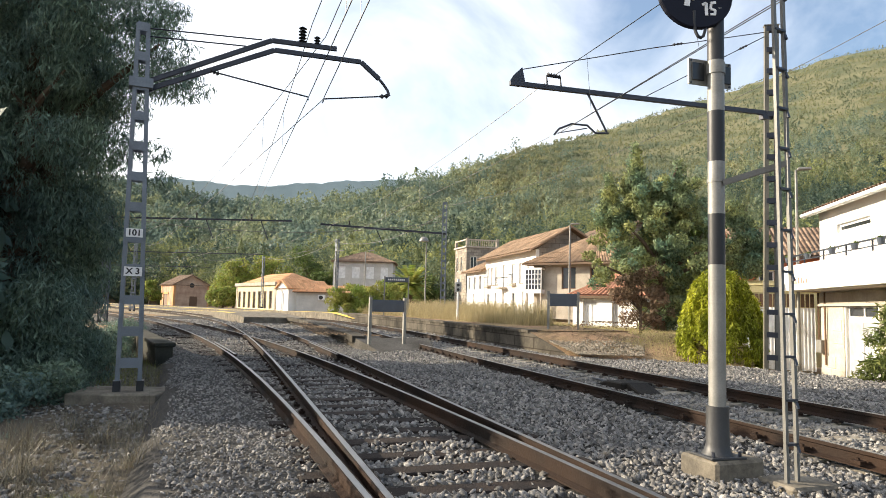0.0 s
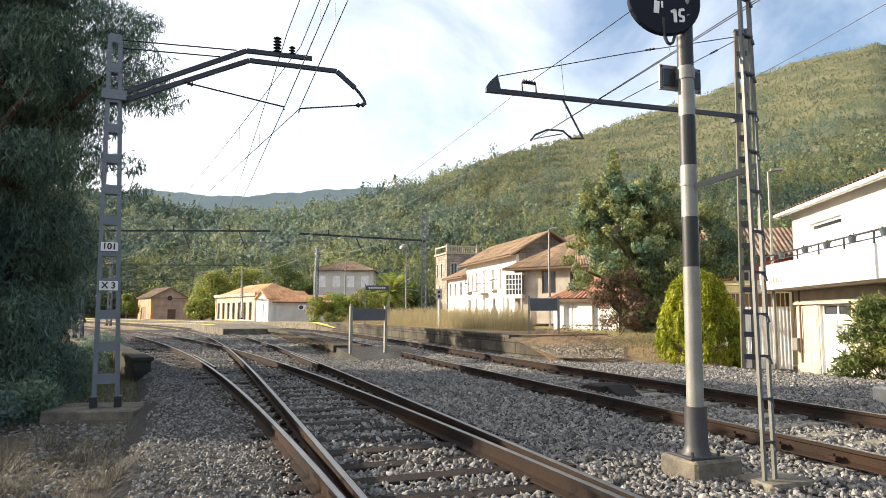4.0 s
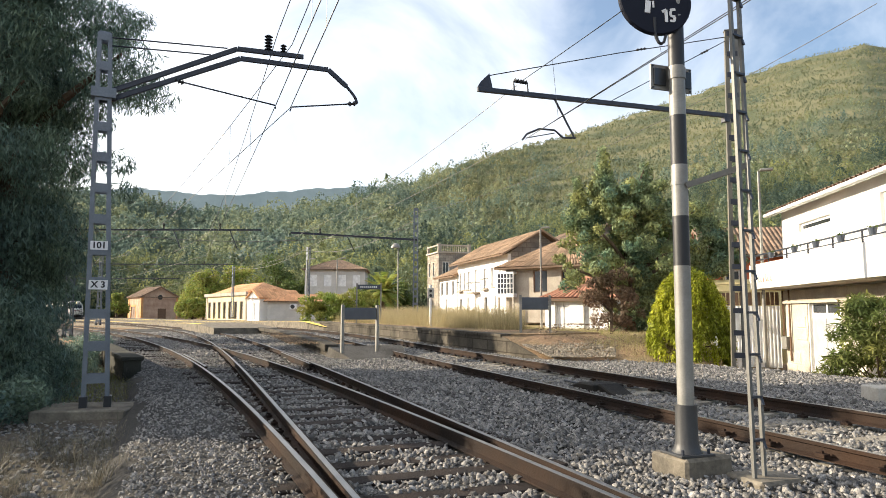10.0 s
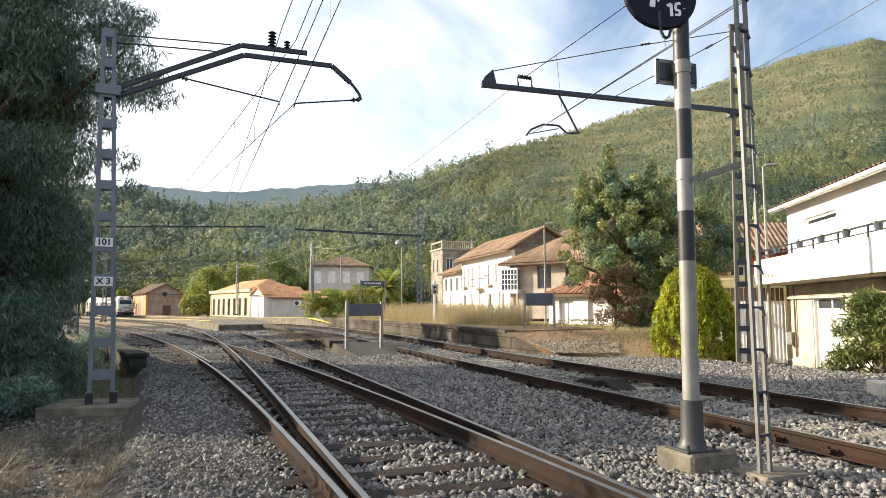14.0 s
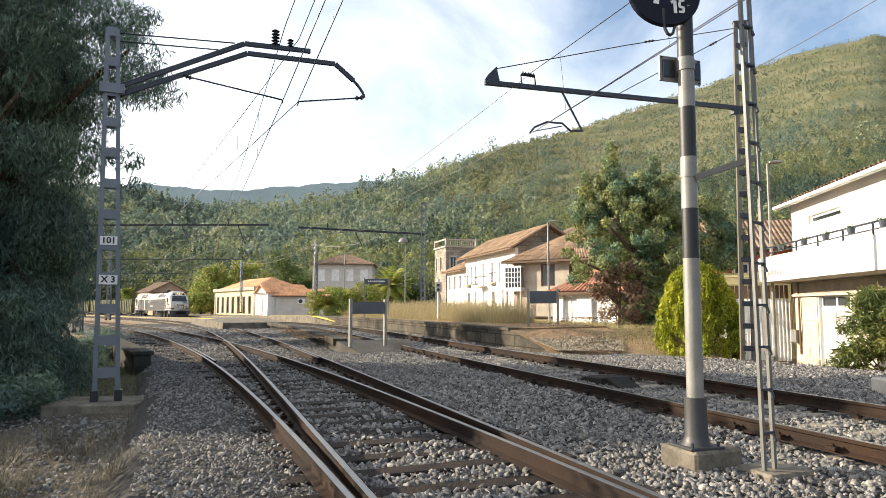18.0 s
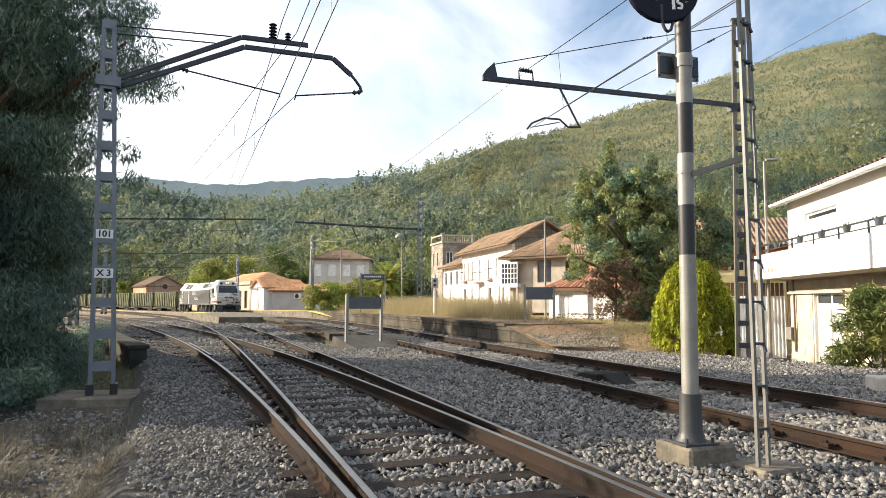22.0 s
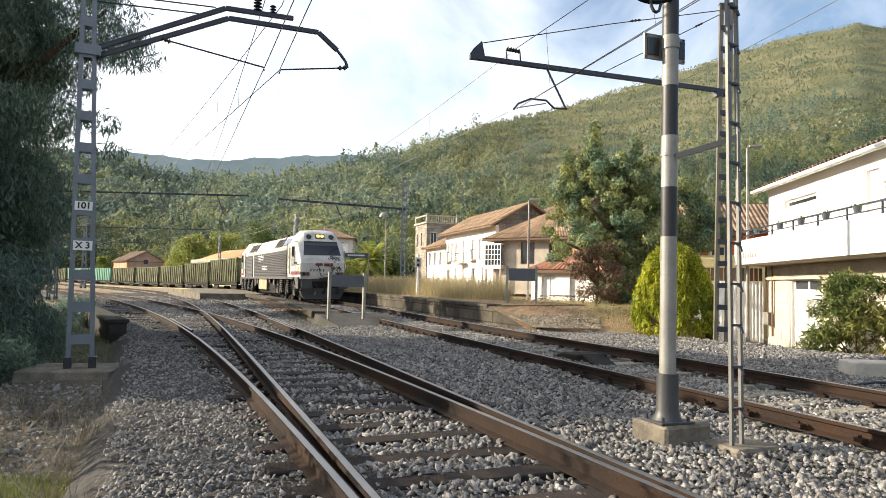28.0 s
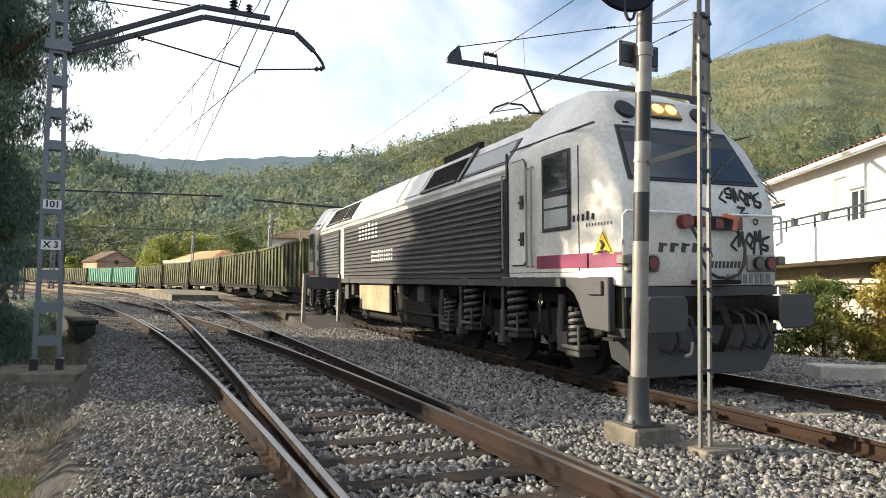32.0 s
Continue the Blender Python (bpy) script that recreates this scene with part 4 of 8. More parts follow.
def signal_post():
    block = part("signal_footing", Geo().box(-0.25, 0.27, -0.2, 0.24, -0.45, 0), M["concrete"], None, bevel=0.025)
    block.matrix_basis = pose(2.18, 5.885, 0.012, 0, 0, 24)
    tagged(block, "chipped concrete block under the signal post", "footing")
    t = thing("signal_post", pose(2.125, 5.842, 0.012, 0, 0.3, 18), "banded grey and black steel signal post", "signal post")
    part("flange", Geo().box(-0.17, 0.17, -0.15, 0.15, 0.0, 0.02), M["charcoal"], t, "bolted steel flange", bevel=0.004)
    for sx in (-1, 1):
        for sy in (-1, 1):
            part("bolt", Geo().disc((sx * 0.13, sy * 0.11, 0.035), (0, 0, 1), 0.014, 0.05, 6), M["arm"], t)
    prof = [(0, 0.02, 0.13), (0, 0.05, 0.11), (0, 0.10, 0.096), (0, 0.42, 0.092)]
    part("socket", Geo().tube([(0, 0, p[1]) for p in prof], [p[2] for p in prof], 24), M["charcoal"], t, "dark grey socket sleeve", smooth=True)
    cuts = [0.42, 1.615, 2.055, 2.515, 2.965, 3.42, 3.877, 4.4, 5.2]
    for k, (a, b) in enumerate(zip(cuts, cuts[1:])):
        m = M["galv"] if k % 2 == 0 else M["black"]
        part("painted_band", Geo().tube([(0, 0, a), (0, 0, b)], 0.0705, 28), m, t, "black-painted band" if k % 2 else "bare galvanised band", smooth=True)
    part("clamp", Geo().tube([(0, 0, 3.30), (0, 0, 3.40)], 0.079, 20), M["galv"], t, smooth=True)
    part("clamp", Geo().tube([(0, 0, 2.33), (0, 0, 2.36)], 0.077, 20), M["galv"], t, smooth=True)
    part("clamp", Geo().tube([(0, 0, 3.84), (0, 0, 3.88)], 0.082, 20), M["galv"], t, smooth=True)
    # small lamp housings on both sides of the post
    plate = part("lamp_bracket", Geo().box(-0.22, 0.22, 0.075, 0.095, 3.22, 3.45), M["galv"], t, "galvanised bracket plate")
    for x in (-0.13, 0.15):
        part("dark_panel", Geo().box(x - 0.065, x + 0.06, 0.058, 0.074, 3.255, 3.415), M["glass_dark"], plate, "dark glassy panel", bevel=0.004)
    for x in (-0.2, 0.2):
        for z in (3.235, 3.435):
            part("screw", Geo().disc((x, 0.072, z), (0, 1, 0), 0.009, 0.012, 8), M["arm"], plate)
    # round signal head above, seen from behind
    head = part("signal_head", Geo().disc((-0.215, 0.0, 4.01), (0.2, 1, -0.1), 0.34, 0.05, 40), M["navy"], t, "round navy-black signal target", bevel=0.01)
    n_ = Vector((-0.2, -1, 0.1)).normalized()
    r_ = Vector((1, -0.2, 0)).normalized()
    u_ = r_.cross(-n_).normalized()
    if u_.z < 0:
        u_ = -u_
    c_ = Vector((-0.215, 0.0, 4.01))
    for a0, b0, a1, b1, wd in ((-0.09, -0.14, -0.075, -0.02, 0.05), (-0.03, -0.02, -0.03, -0.085, 0.018), (0.05, -0.12, 0.09, -0.10, 0.025), (0.085, -0.22, 0.085, -0.10, 0.028), (0.125, -0.10, 0.175, -0.09, 0.024), (0.13, -0.11, 0.125, -0.155, 0.022), (0.125, -0.155, 0.17, -0.165, 0.022), (0.165, -0.165, 0.16, -0.205, 0.022), (0.12, -0.205, 0.165, -0.205, 0.02)):
        part("painted_bar", Geo().bar(c_ + r_ * a0 + u_ * b0 + n_ * 0.028, c_ + r_ * a1 + u_ * b1 + n_ * 0.028, wd, 0.006, n_), M["white_paint"], head)
    part("cable_tail", Geo().tube([(-0.25, -0.04, 3.83), (-0.25, -0.04, 3.70), (-0.24, -0.045, 3.64), (-0.22, -0.05, 3.60), (-0.195, -0.05, 3.59), (-0.165, -0.05, 3.61), (-0.145, -0.05, 3.67), (-0.12, -0.04, 3.73), (-0.07, -0.04, 3.77)], 0.014, 8), M["black"], t, "black cable loop", smooth=True)
    # ladder
    block = part("ladder_footing", Geo().box(-0.25, 0.25, -0.2, 0.22, -0.4, 0), M["concrete"], None, bevel=0.025)
    block.matrix_basis = pose(2.69, 5.62, -0.11, 0, 0, 20)
    tagged(block, "weathered concrete block under the ladder", "footing")
    l = thing("ladder", pose(2.605, 5.56, -0.11), "narrow galvanised steel signal ladder leaning inwards", "ladder")
    foot, top = Vector((0, 0, 0)), Vector((0.0, 0.12, 4.9))
    across = Vector((0.115, 0.07, 0))
    for s in (-0.5, 0.5):
        part("stile", Geo().bar(foot + across * s, top + across * s * 0.9, 0.026, 0.034, (1, 0.6, 0)), M["ladder"], l)
    for k in range(14):
        a = foot.lerp(top, 0.06 + k * 0.0705)
        e = a + across * 0.5
        g = Geo().bar(a - across * 0.5, e, 0.045, 0.018).bar(e, e + Vector((0.012, -0.02, -0.07)), 0.03, 0.016)
        part("rung", g, M["arm"], l, "dark steel rung")
    part("strut", Geo().bar((-0.44, 0.21, 2.44), (0.06, 0.09, 2.60), 0.02, 0.05), M["ladder"], l, "flat steel strut to the post")
    part("strut", Geo().bar((-0.42, 0.26, 2.44), (-0.05, 0.13, 2.55), 0.02, 0.03), M["ladder"], l)


def wire(a, b, sag, r, n=14):
    a, b = Vector(a), Vector(b)
    pts = []
    for k in range(n + 1):
        t = k / n
        p = a.lerp(b, t)
        p.z -= sag * 4 * t * (1 - t)
        pts.append(p)
    return Geo().tube(pts, r, 5, cap=False)


def catenary(name, lane_, stations, offs, zc, zm, droppers=True, label="contact wire, messenger and droppers"):
    """Spans of contact wire and messenger between supports along a track."""
    t = thing(name, pose(0, 0, 0), label, "overhead wire")
    for i, (s0, s1) in enumerate(zip(stations, stations[1:])):
        a, b = on(lane_, s0, offs[i]), on(lane_, s1, offs[i + 1])
        part("contact_wire", wire((a[0], a[1], zc), (b[0], b[1], zc), 0.05, 0.008), M["cable"], t)
        part("messenger_wire", wire((a[0], a[1], zm), (b[0], b[1], zm), 0.5, 0.008), M["cable"], t)
        for k in range(1, 7):
            u = k / 7
            x, y = a[0] + (b[0] - a[0]) * u, a[1] + (b[1] - a[1]) * u
            part("dropper", Geo().tube([(x, y, zc - 0.2 * u * (1 - u)), (x, y, zm - 2.0 * u * (1 - u))], 0.004, 4), M["cable"], t)


def far_portal(name, base, reach, z, height):
    """A far mast with a long beam over all tracks."""
    t = batten_mast(name, base, height, 0.45, 0.25, 0, "grey battened steel mast with a beam over the tracks", M["mast"], 10)
    part("cross_beam", Geo().bar((-1.0, 0, z), (reach, 0, z), 0.09, 0.10), M["arm"], t, "dark steel cross beam")
    for q in (0.48, 0.78):
        insulator("post_insulator", (reach * q, 0, z + 0.07), (reach * q, 0, z + 0.4), 0.09, t, 4)
        part("drop_arm", Geo().tube([(reach * q + 0.6, 0, z), (reach * q + 1.1, 0, z - 1.2)], 0.03, 6), M["arm"], t)


left_mast()
right_mast()
signal_post()
catenary("overhead_wires", LANE_A, (-13, 12.6, 48, 92), (0.0, 0.08, 0.1, -0.3), 4.88, 6.05)
catenary("overhead_wires", LANE_C, (-13, 12.5, 46, 90), (-0.5, -0.69, 0.3, -0.2), 4.88, 6.2)
catenary("overhead_wires", LANE_B, (15.9, 51, 100, 150), (0.42, -0.2, 0.2, -0.2), 5.16, 6.52)
near = thing("overhead_wires", pose(0, 0, 0), "near span of contact wires, messenger and droppers", "overhead wire")
ARM_TIP, SADDLE = Vector((1.96, 14.98, 5.18)), Vector((1.87, 14.94, 6.53))
BACK_C, BACK_M = Vector((9.0, -6.77, 5.70)), Vector((8.75, -6.0, 6.62))
for d_ in (-0.03, 0.03):
    part("contact_wire", wire(ARM_TIP, BACK_C + Vector((d_ * 3, 0, 0)), 0.0, 0.008), M["cable"], near)
part("messenger_wire", wire(SADDLE, BACK_M, 0.22, 0.009, 24), M["cable"], near)
for u in (0.07, 0.22, 0.38, 0.54, 0.7):
    a_, b_ = ARM_TIP.lerp(BACK_C, u), SADDLE.lerp(BACK_M, u)
    b_.z -= 0.88 * u * (1 - u)
    part("dropper", Geo().tube([a_, b_], 0.004, 4), M["cable"], near)
far_portal("catenary_mast", (-22.6, 41.0, -0.3), 11.6, 6.6, 7.4)
far_portal("catenary_mast", (-38.5, 76.0, -0.2), 15.0, 6.9, 8.0)
far_portal("catenary_mast", (-60.0, 108.0, -0.2), 18.0, 6.9, 8.0)
for x, y, h in ((-29.0, 94.0, 7.4), (-12.2, 62.0, 6.9)):
    batten_mast("catenary_mast", (x, y, 0.4), h, 0.3, 0.22, -50, "slim battened steel mast beside the platform", M["mast"], 14)

feeder = thing("feeder_wire", pose(0, 0, 0), "thin feeder cable slung between the masts", "overhead wire")
part("span", wire((-1.55, 45, 8.05), (13.7, 20.0, 10.9), 1.0, 0.012, 24), M["cable"], feeder)
for k, (a, b) in enumerate((((-22.6, 41, 7.0), (-38.5, 76, 7.6)), ((-22.6, 41, 6.4), (-1.6, 45, 7.0)), ((-12.2, 62, 7.2), (-29, 94, 7.6)), ((-12.2, 62, 7.0), (-1.6, 45, 7.6)), ((-38.5, 76, 7.6), (-60, 108, 7.6)), ((-38.5, 76, 7.2), (-29, 94, 7.5)))):
    part("span", wire(a, b, 0.9, 0.02), M["cable"], feeder)

# ---- the goods train ----
M["loco_white"] = mat("dusty_white_loco_paint", (0.60, 0.60, 0.57), 0.32, col2=(0.38, 0.36, 0.31), scale=0.9, detail=20, amount=0.35, bump=0.03)
M["loco_grey"] = mat("dark_grey_louvres", (0.05, 0.052, 0.057), 0.5, 0.1, col2=(0.035, 0.035, 0.038), scale=2, detail=40, amount=0.25, bump=0.08)
M["loco_under"] = mat("grimy_underframe", (0.013, 0.0125, 0.012), 0.75, 0.1, col2=(0.026, 0.023, 0.019), scale=3, detail=40, amount=0.6, bump=0.3)
M["skirt"] = mat("dark_grey_skirt", (0.043, 0.044, 0.047), 0.6, col2=(0.04, 0.04, 0.04), scale=2, detail=40, amount=0.3, bump=0.1)
M["purple"] = mat("purple_stripe", (0.21, 0.038, 0.09), 0.4, scale=2, detail=40, amount=0.15, bump=0.02)
M["glass"] = mat("dark_cab_glass", (0.012, 0.016, 0.02), 0.06, 0.0, scale=1, detail=10, amount=0.1, bump=0.0, spec=0.8)
M["wagon"] = mat("weathered_green_wagon_paint", (0.12, 0.13, 0.068), 0.75, col2=(0.04, 0.037, 0.024), scale=1.3, detail=14, amount=0.7, bump=0.25)
M["wagon_teal"] = mat("teal_green_wagon_paint", (0.10, 0.27, 0.20), 0.7, col2=(0.11, 0.19, 0.13), scale=1.3, detail=14, amount=0.5, bump=0.2)


def streaked(m, amount):
    """Runs dark and pale streaks of grime down a wall's colour."""
    n, l = m.node_tree.nodes, m.node_tree.links
    b = n["Principled BSDF"]
    src = b.inputs["Base Color"].links[0].from_socket
    mp, tex, mr, hsv = n.new("ShaderNodeMapping"), n.new("ShaderNodeTexNoise"), n.new("ShaderNodeMapRange"), n.new("ShaderNodeHueSaturation")
    mp.inputs["Scale"].default_value = (2.6, 2.6, 0.3)
    tex.inputs["Scale"].default_value, tex.inputs["Detail"].default_value, tex.inputs["Roughness"].default_value = 1.0, 6, 0.7
    l.new(n.new("ShaderNodeTexCoord").outputs["Object"], mp.inputs["Vector"])
    l.new(mp.outputs["Vector"], tex.inputs["Vector"])
    l.new(tex.outputs["Fac"], mr.inputs["Value"])
    mr.inputs["From Min"].default_value, mr.inputs["From Max"].default_value = 0.35, 0.66
    mr.inputs["To Min"].default_value, mr.inputs["To Max"].default_value = 1 - amount, 1 + amount
    l.new(mr.outputs["Result"], hsv.inputs["Value"])
    l.new(src, hsv.inputs["Color"])
    l.new(hsv.outputs["Color"], b.inputs["Base Color"])


streaked(M["wagon"], 0.75)
streaked(M["wagon_teal"], 0.5)
M["loco_slat"] = mat("dusty_grey_slats", (0.078, 0.081, 0.087), 0.45, 0.15, col2=(0.05, 0.051, 0.055), scale=2, detail=40, amount=0.3, bump=0.06)
M["spring"] = mat("grimy_grey_steel", (0.075, 0.074, 0.072), 0.6, 0.2, col2=(0.035, 0.033, 0.03), scale=5, detail=50, amount=0.6, bump=0.15)
M["tank"] = mat("streaked_cream_plate", (0.42, 0.36, 0.24), 0.7, col2=(0.22, 0.18, 0.12), scale=1.6, detail=22, amount=0.55, bump=0.1)
# pale colour stands in for light on the lower cab panes
M["pane_lit"] = mat("lit_window_glass", (0.34, 0.36, 0.36), 0.2, scale=2, detail=20, amount=0.2, bump=0.0, spec=0.7)
M["sign_yellow"] = mat("bright_sign_yellow", (0.75, 0.52, 0.02), 0.45, scale=3, detail=40, amount=0.1, bump=0.0)
M["tail_red"] = mat("dark_red_plastic", (0.16, 0.018, 0.015), 0.3, scale=3, detail=40, amount=0.2, bump=0.0)
M["lever"] = mat("worn_orange_lever", (0.5, 0.14, 0.07), 0.5, scale=8, detail=60, amount=0.3, bump=0.0)
M["letter_grey"] = mat("faded_grey_letters", (0.16, 0.16, 0.165), 0.6, scale=3, detail=40, amount=0.2, bump=0.0)
M["amber"] = mat("amber_reflector", (0.55, 0.30, 0.06), 0.25, scale=3, detail=40, amount=0.2, bump=0.0)
LOCO_L, WAGON_L, GAP = 20.3, 12.2, 0.75


def lamp_glow(name, col, power):
    m = bpy.data.materials.new(name)
    m.use_nodes = True
    b = m.node_tree.nodes["Principled BSDF"]
    b.inputs["Base Color"].default_value = (*col, 1)
    b.inputs["Emission Color"].default_value = (*col, 1)
    b.inputs["Emission Strength"].default_value = power
    return m


M["headlight"] = lamp_glow("lit_headlight", (1.0, 0.62, 0.16), 1.1)


def wheelset(parent, y, r=0.5):
    """An axle with two wheels; it turns about its own middle."""
    ax = part("wheelset", Geo().tube([(-0.85, 0, 0), (0.85, 0, 0)], 0.08, 10), M["loco_under"], parent, smooth=True)
    ax.location = (0, y, r)
    for s in (-1, 1):
        g = Geo().disc((s * 0.87, 0, 0), (1, 0, 0), r, 0.12, 28)
        g.disc((s * 0.94, 0, 0), (1, 0, 0), r * 0.35, 0.06, 14)
        part("wheel", g, M["loco_under"], ax)
    return ax


def locomotive():
    """Front at y=0, body towards +y, rail top at z=0."""
    t = thing("locomotive", pose(0, 0, 0), "dusty white and grey diesel locomotive with headlight lit", "locomotive")
    L, w, sill = LOCO_L, 1.31, 1.15
    eave, crest = 2.93, 3.53
    # body shell in cross-sections along its length: y, half width, sill, eave height, eave half width, roof height, roof half width
    sec = [(0.30, 1.19, 1.05, 2.02, 1.17, 2.10, 1.1), (0.36, 1.21, 1.05, 2.2, 1.18, 2.25, 1.1), (0.55, 1.25, 1.07, 2.55, 1.19, 2.587, 1.02), (0.85, 1.29, 1.1, 2.98, 1.20, 3.12, 0.93), (1.12, w, sill, 3.08, 1.21, 3.55, 0.84), (1.5, w, sill, 3.12, 1.23, 3.70, 0.84), (2.2, w, sill, 3.10, 1.25, 3.72, 0.84), (2.95, w, sill, 3.02, 1.25, 3.60, 0.84)]
    def shell(secs):
        g = Geo()
        rings = []
        for y, a, s, e, b, r, c in secs:
            up = 0.05 if 1.3 < y < LOCO_L - 1.3 else 0.0
            rings.append([(-a, y, s), (-a, y, (s + e) / 2), (-a * 0.997, y, e - 0.08), (-b, y, e), (-c, y, r), (-c * 0.5, y, r + up), (c * 0.5, y, r + up), (c, y, r), (b, y, e), (a * 0.997, y, e - 0.08), (a, y, (s + e) / 2), (a, y, s)])
        n = len(rings[0])
        verts = [p for ring in rings for p in ring]
        faces = [(i * n + k, i * n + (k + 1) % n, (i + 1) * n + (k + 1) % n, (i + 1) * n + k) for i in range(len(rings) - 1) for k in range(n)]
        faces += [tuple(range(n)), tuple((len(rings) - 1) * n + k for k in range(n))[::-1]]
        return g.add(verts, faces)
    part("front_cab", shell(sec), M["loco_white"], t, "white cab with graffiti scrawls", smooth=True, bevel=0.02)
    part("rear_cab", shell([(L - y, *r) for y, *r in sec][::-1]), M["loco_white"], t, smooth=True, bevel=0.02)
    part("engine_hood", shell([(2.97, w - .012, sill, eave - 0.02, 1.25, crest, 0.86), (L - 2.97, w - .012, sill, eave - 0.02, 1.25, crest, 0.86)]), M["loco_white"], t, "white hood with sloping roof", bevel=0.02)

    def slope(s, y, u, d=0.0):
        """A place on the hood's sloping roof side; u from the eave (0) to the crest (1), d proud of it."""
        return (s * (1.25 - 0.39 * u + 0.84 * d), y, eave - 0.02 + (crest - eave + 0.02) * u + 0.54 * d)

    def slab(s, a, b, u0, u1, d0, d1):
        c = [(a, u0), (b, u0), (b, u1), (a, u1)]
        return Geo().hexa([slope(s, y, u, d0) for y, u in c] + [slope(s, y, u, d1) for y, u in c])

    def louvres(s, a, b, n, z0, step, proud):
        p = part("louvre_panel", Geo().box(s * w - 0.012, s * w + 0.012, a, b, sill + 0.004, 2.68), M["loco_grey"], t, "dark grey louvred side panel", bevel=0.006)
        part("panel_frame", Geo().box(s * w, s * (w + 0.03), a, b, 2.61, 2.68).box(s * w, s * (w + 0.03), a, b, 1.16, 1.21).box(s * w, s * (w + 0.03), a, a + 0.07, 1.21, 2.61).box(s * w, s * (w + 0.03), b - 0.07, b, 1.21, 2.61), M["loco_grey"], p)
        for k in range(n):
            z = z0 + k * step
            a2, b2 = a + 0.12, b - 0.12
            part("slat", Geo().hexa([(s * (w + 0.012), a2, z), (s * (w + proud), a2, z + 0.006), (s * (w + proud), b2, z + 0.006), (s * (w + 0.012), b2, z), (s * (w + 0.012), a2, z + step * 0.62), (s * (w + proud), a2, z + 0.03), (s * (w + proud), b2, z + 0.03), (s * (w + 0.012), b2, z + step * 0.62)]), M["loco_slat"], p)

    for s in (-1, 1):
        louvres(s, 3.0, 13.55, 13, 1.25, 0.103, 0.06)
        louvres(s, 14.2, 17.15, 12, 1.33, 0.102, 0.045)
        # gutter and panels of the hood's shoulder
        part("gutter", Geo().box(s * w - 0.02, s * (w + 0.018), 3.0, L - 3.0, 2.80, 2.835), M["loco_white"], t)
        gl = part("roof_window", slab(s, 3.08, 4.95, 0.06, 0.72, 0.0, 0.02), M["black"], t, "dark sloping roof panel with a metal frame")
        part("pane", slab(s, 3.16, 4.85, 0.12, 0.66, 0.02, 0.026), M["glass"], gl)
        part("frame_bar", slab(s, 4.9, 5.02, 0.0, 1.0, 0.0, 0.05), M["loco_grey"], gl)
        for a, b, u1 in ((5.2, 6.95, 0.84), (13.1, 14.2, 0.9), (14.4, 16.3, 0.9)):
            gr = part("roof_grille", slab(s, a, b, 0.06, u1, 0.0, 0.012), M["black"], t, "black slatted roof grille")
            part("grille_frame", Geo().hexa([slope(s, y, u, d) for d in (0.0, 0.05) for y, u in ((a - 0.06, 0.0), (b + 0.06, 0.0), (b + 0.06, 0.06), (a - 0.06, 0.06))]), M["loco_grey"], gr)
            for k in range(9):
                u = 0.1 + k * (u1 - 0.12) / 9
                part("grille_slat", slab(s, a, b, u, u + 0.035, 0.012, 0.035), M["loco_under"], gr)
        part("roof_panel", slab(s, 7.2, 8.6, 0.05, 0.98, 0.0, 0.018), M["loco_white"], t, "white bolted roof panel", bevel=0.008)
        part("roof_panel", slab(s, 8.75, 12.8, 0.05, 0.98, 0.0, 0.018), M["loco_white"], t, bevel=0.008)
        part("panel_gap", slab(s, 8.62, 8.73, 0.02, 1.0, 0.0, 0.01), M["black"], t)
        part("exhaust_box", Geo().box(s * 0.80 - 0.05, s * 0.80 + 0.05, 4.95, 6.7, crest - 0.06, crest + 0.14), M["loco_under"], t, "dark roof box of the cooling fans")
        for front in (True, False):
            def yy(a, b):
                return (a, b) if front else (L - b, L - a)
            # drip strip over the cab, seams and doors
            y0, y1 = yy(0.75, 2.95)
            part("drip_strip", Geo().bar((s * 1.262, y0, 3.075), (s * 1.262, y1, 3.095), 0.03, 0.022), M["black"], t)
            y0, y1 = yy(2.93, 2.975)
            part("panel_gap", Geo().box(s * w - 0.03, s * (w + 0.004), y0, y1, sill, 3.06), M["black"], t)
            y0, y1 = yy(1.20, 1.92)
            win = part("cab_side_window", Geo().box(s * w - 0.01, s * (w + 0.016), y0, y1, 1.78, 2.84), M["black"], t, "black-framed sliding cab window", bevel=0.008)
            part("pane", Geo().box(s * (w + 0.016), s * (w + 0.021), y0 + 0.06, y1 - 0.05, 2.32, 2.79), M["glass"], win)
            part("pane", Geo().box(s * (w + 0.016), s * (w + 0.02), y0 + 0.07, y1 - 0.06, 1.83, 2.07), M["pane_lit"], win)
            part("pane", Geo().box(s * (w + 0.016), s * (w + 0.02), y0 + 0.07, y1 - 0.06, 2.10, 2.24), M["pane_lit"], win)
            part("window_handle", Geo().box(s * (w + 0.02), s * (w + 0.06), y0 - 0.02, y0 + 0.16, 2.26, 2.3), M["black"], win)
            y0, y1 = yy(2.37, 2.87)
            g = Geo()
            out = [(y0, 1.4), (y0 + 0.08, 1.33), (y1 - 0.08, 1.33), (y1, 1.4), (y1, 2.82), (y1 - 0.08, 2.9), (y0 + 0.08, 2.9), (y0, 2.82)]
            door = part("cab_door", g.prism(out, s * w, s * (w + 0.016), "x"), M["black"], t, "white cab door with a black rubber seal")
            inner = [(y0 + 0.018 if a < (y0 + y1) / 2 else y1 - 0.018, b) if c in (0, 3, 4, 7) else (a, b + (0.018 if b < 2 else -0.018)) for c, (a, b) in enumerate(out)]
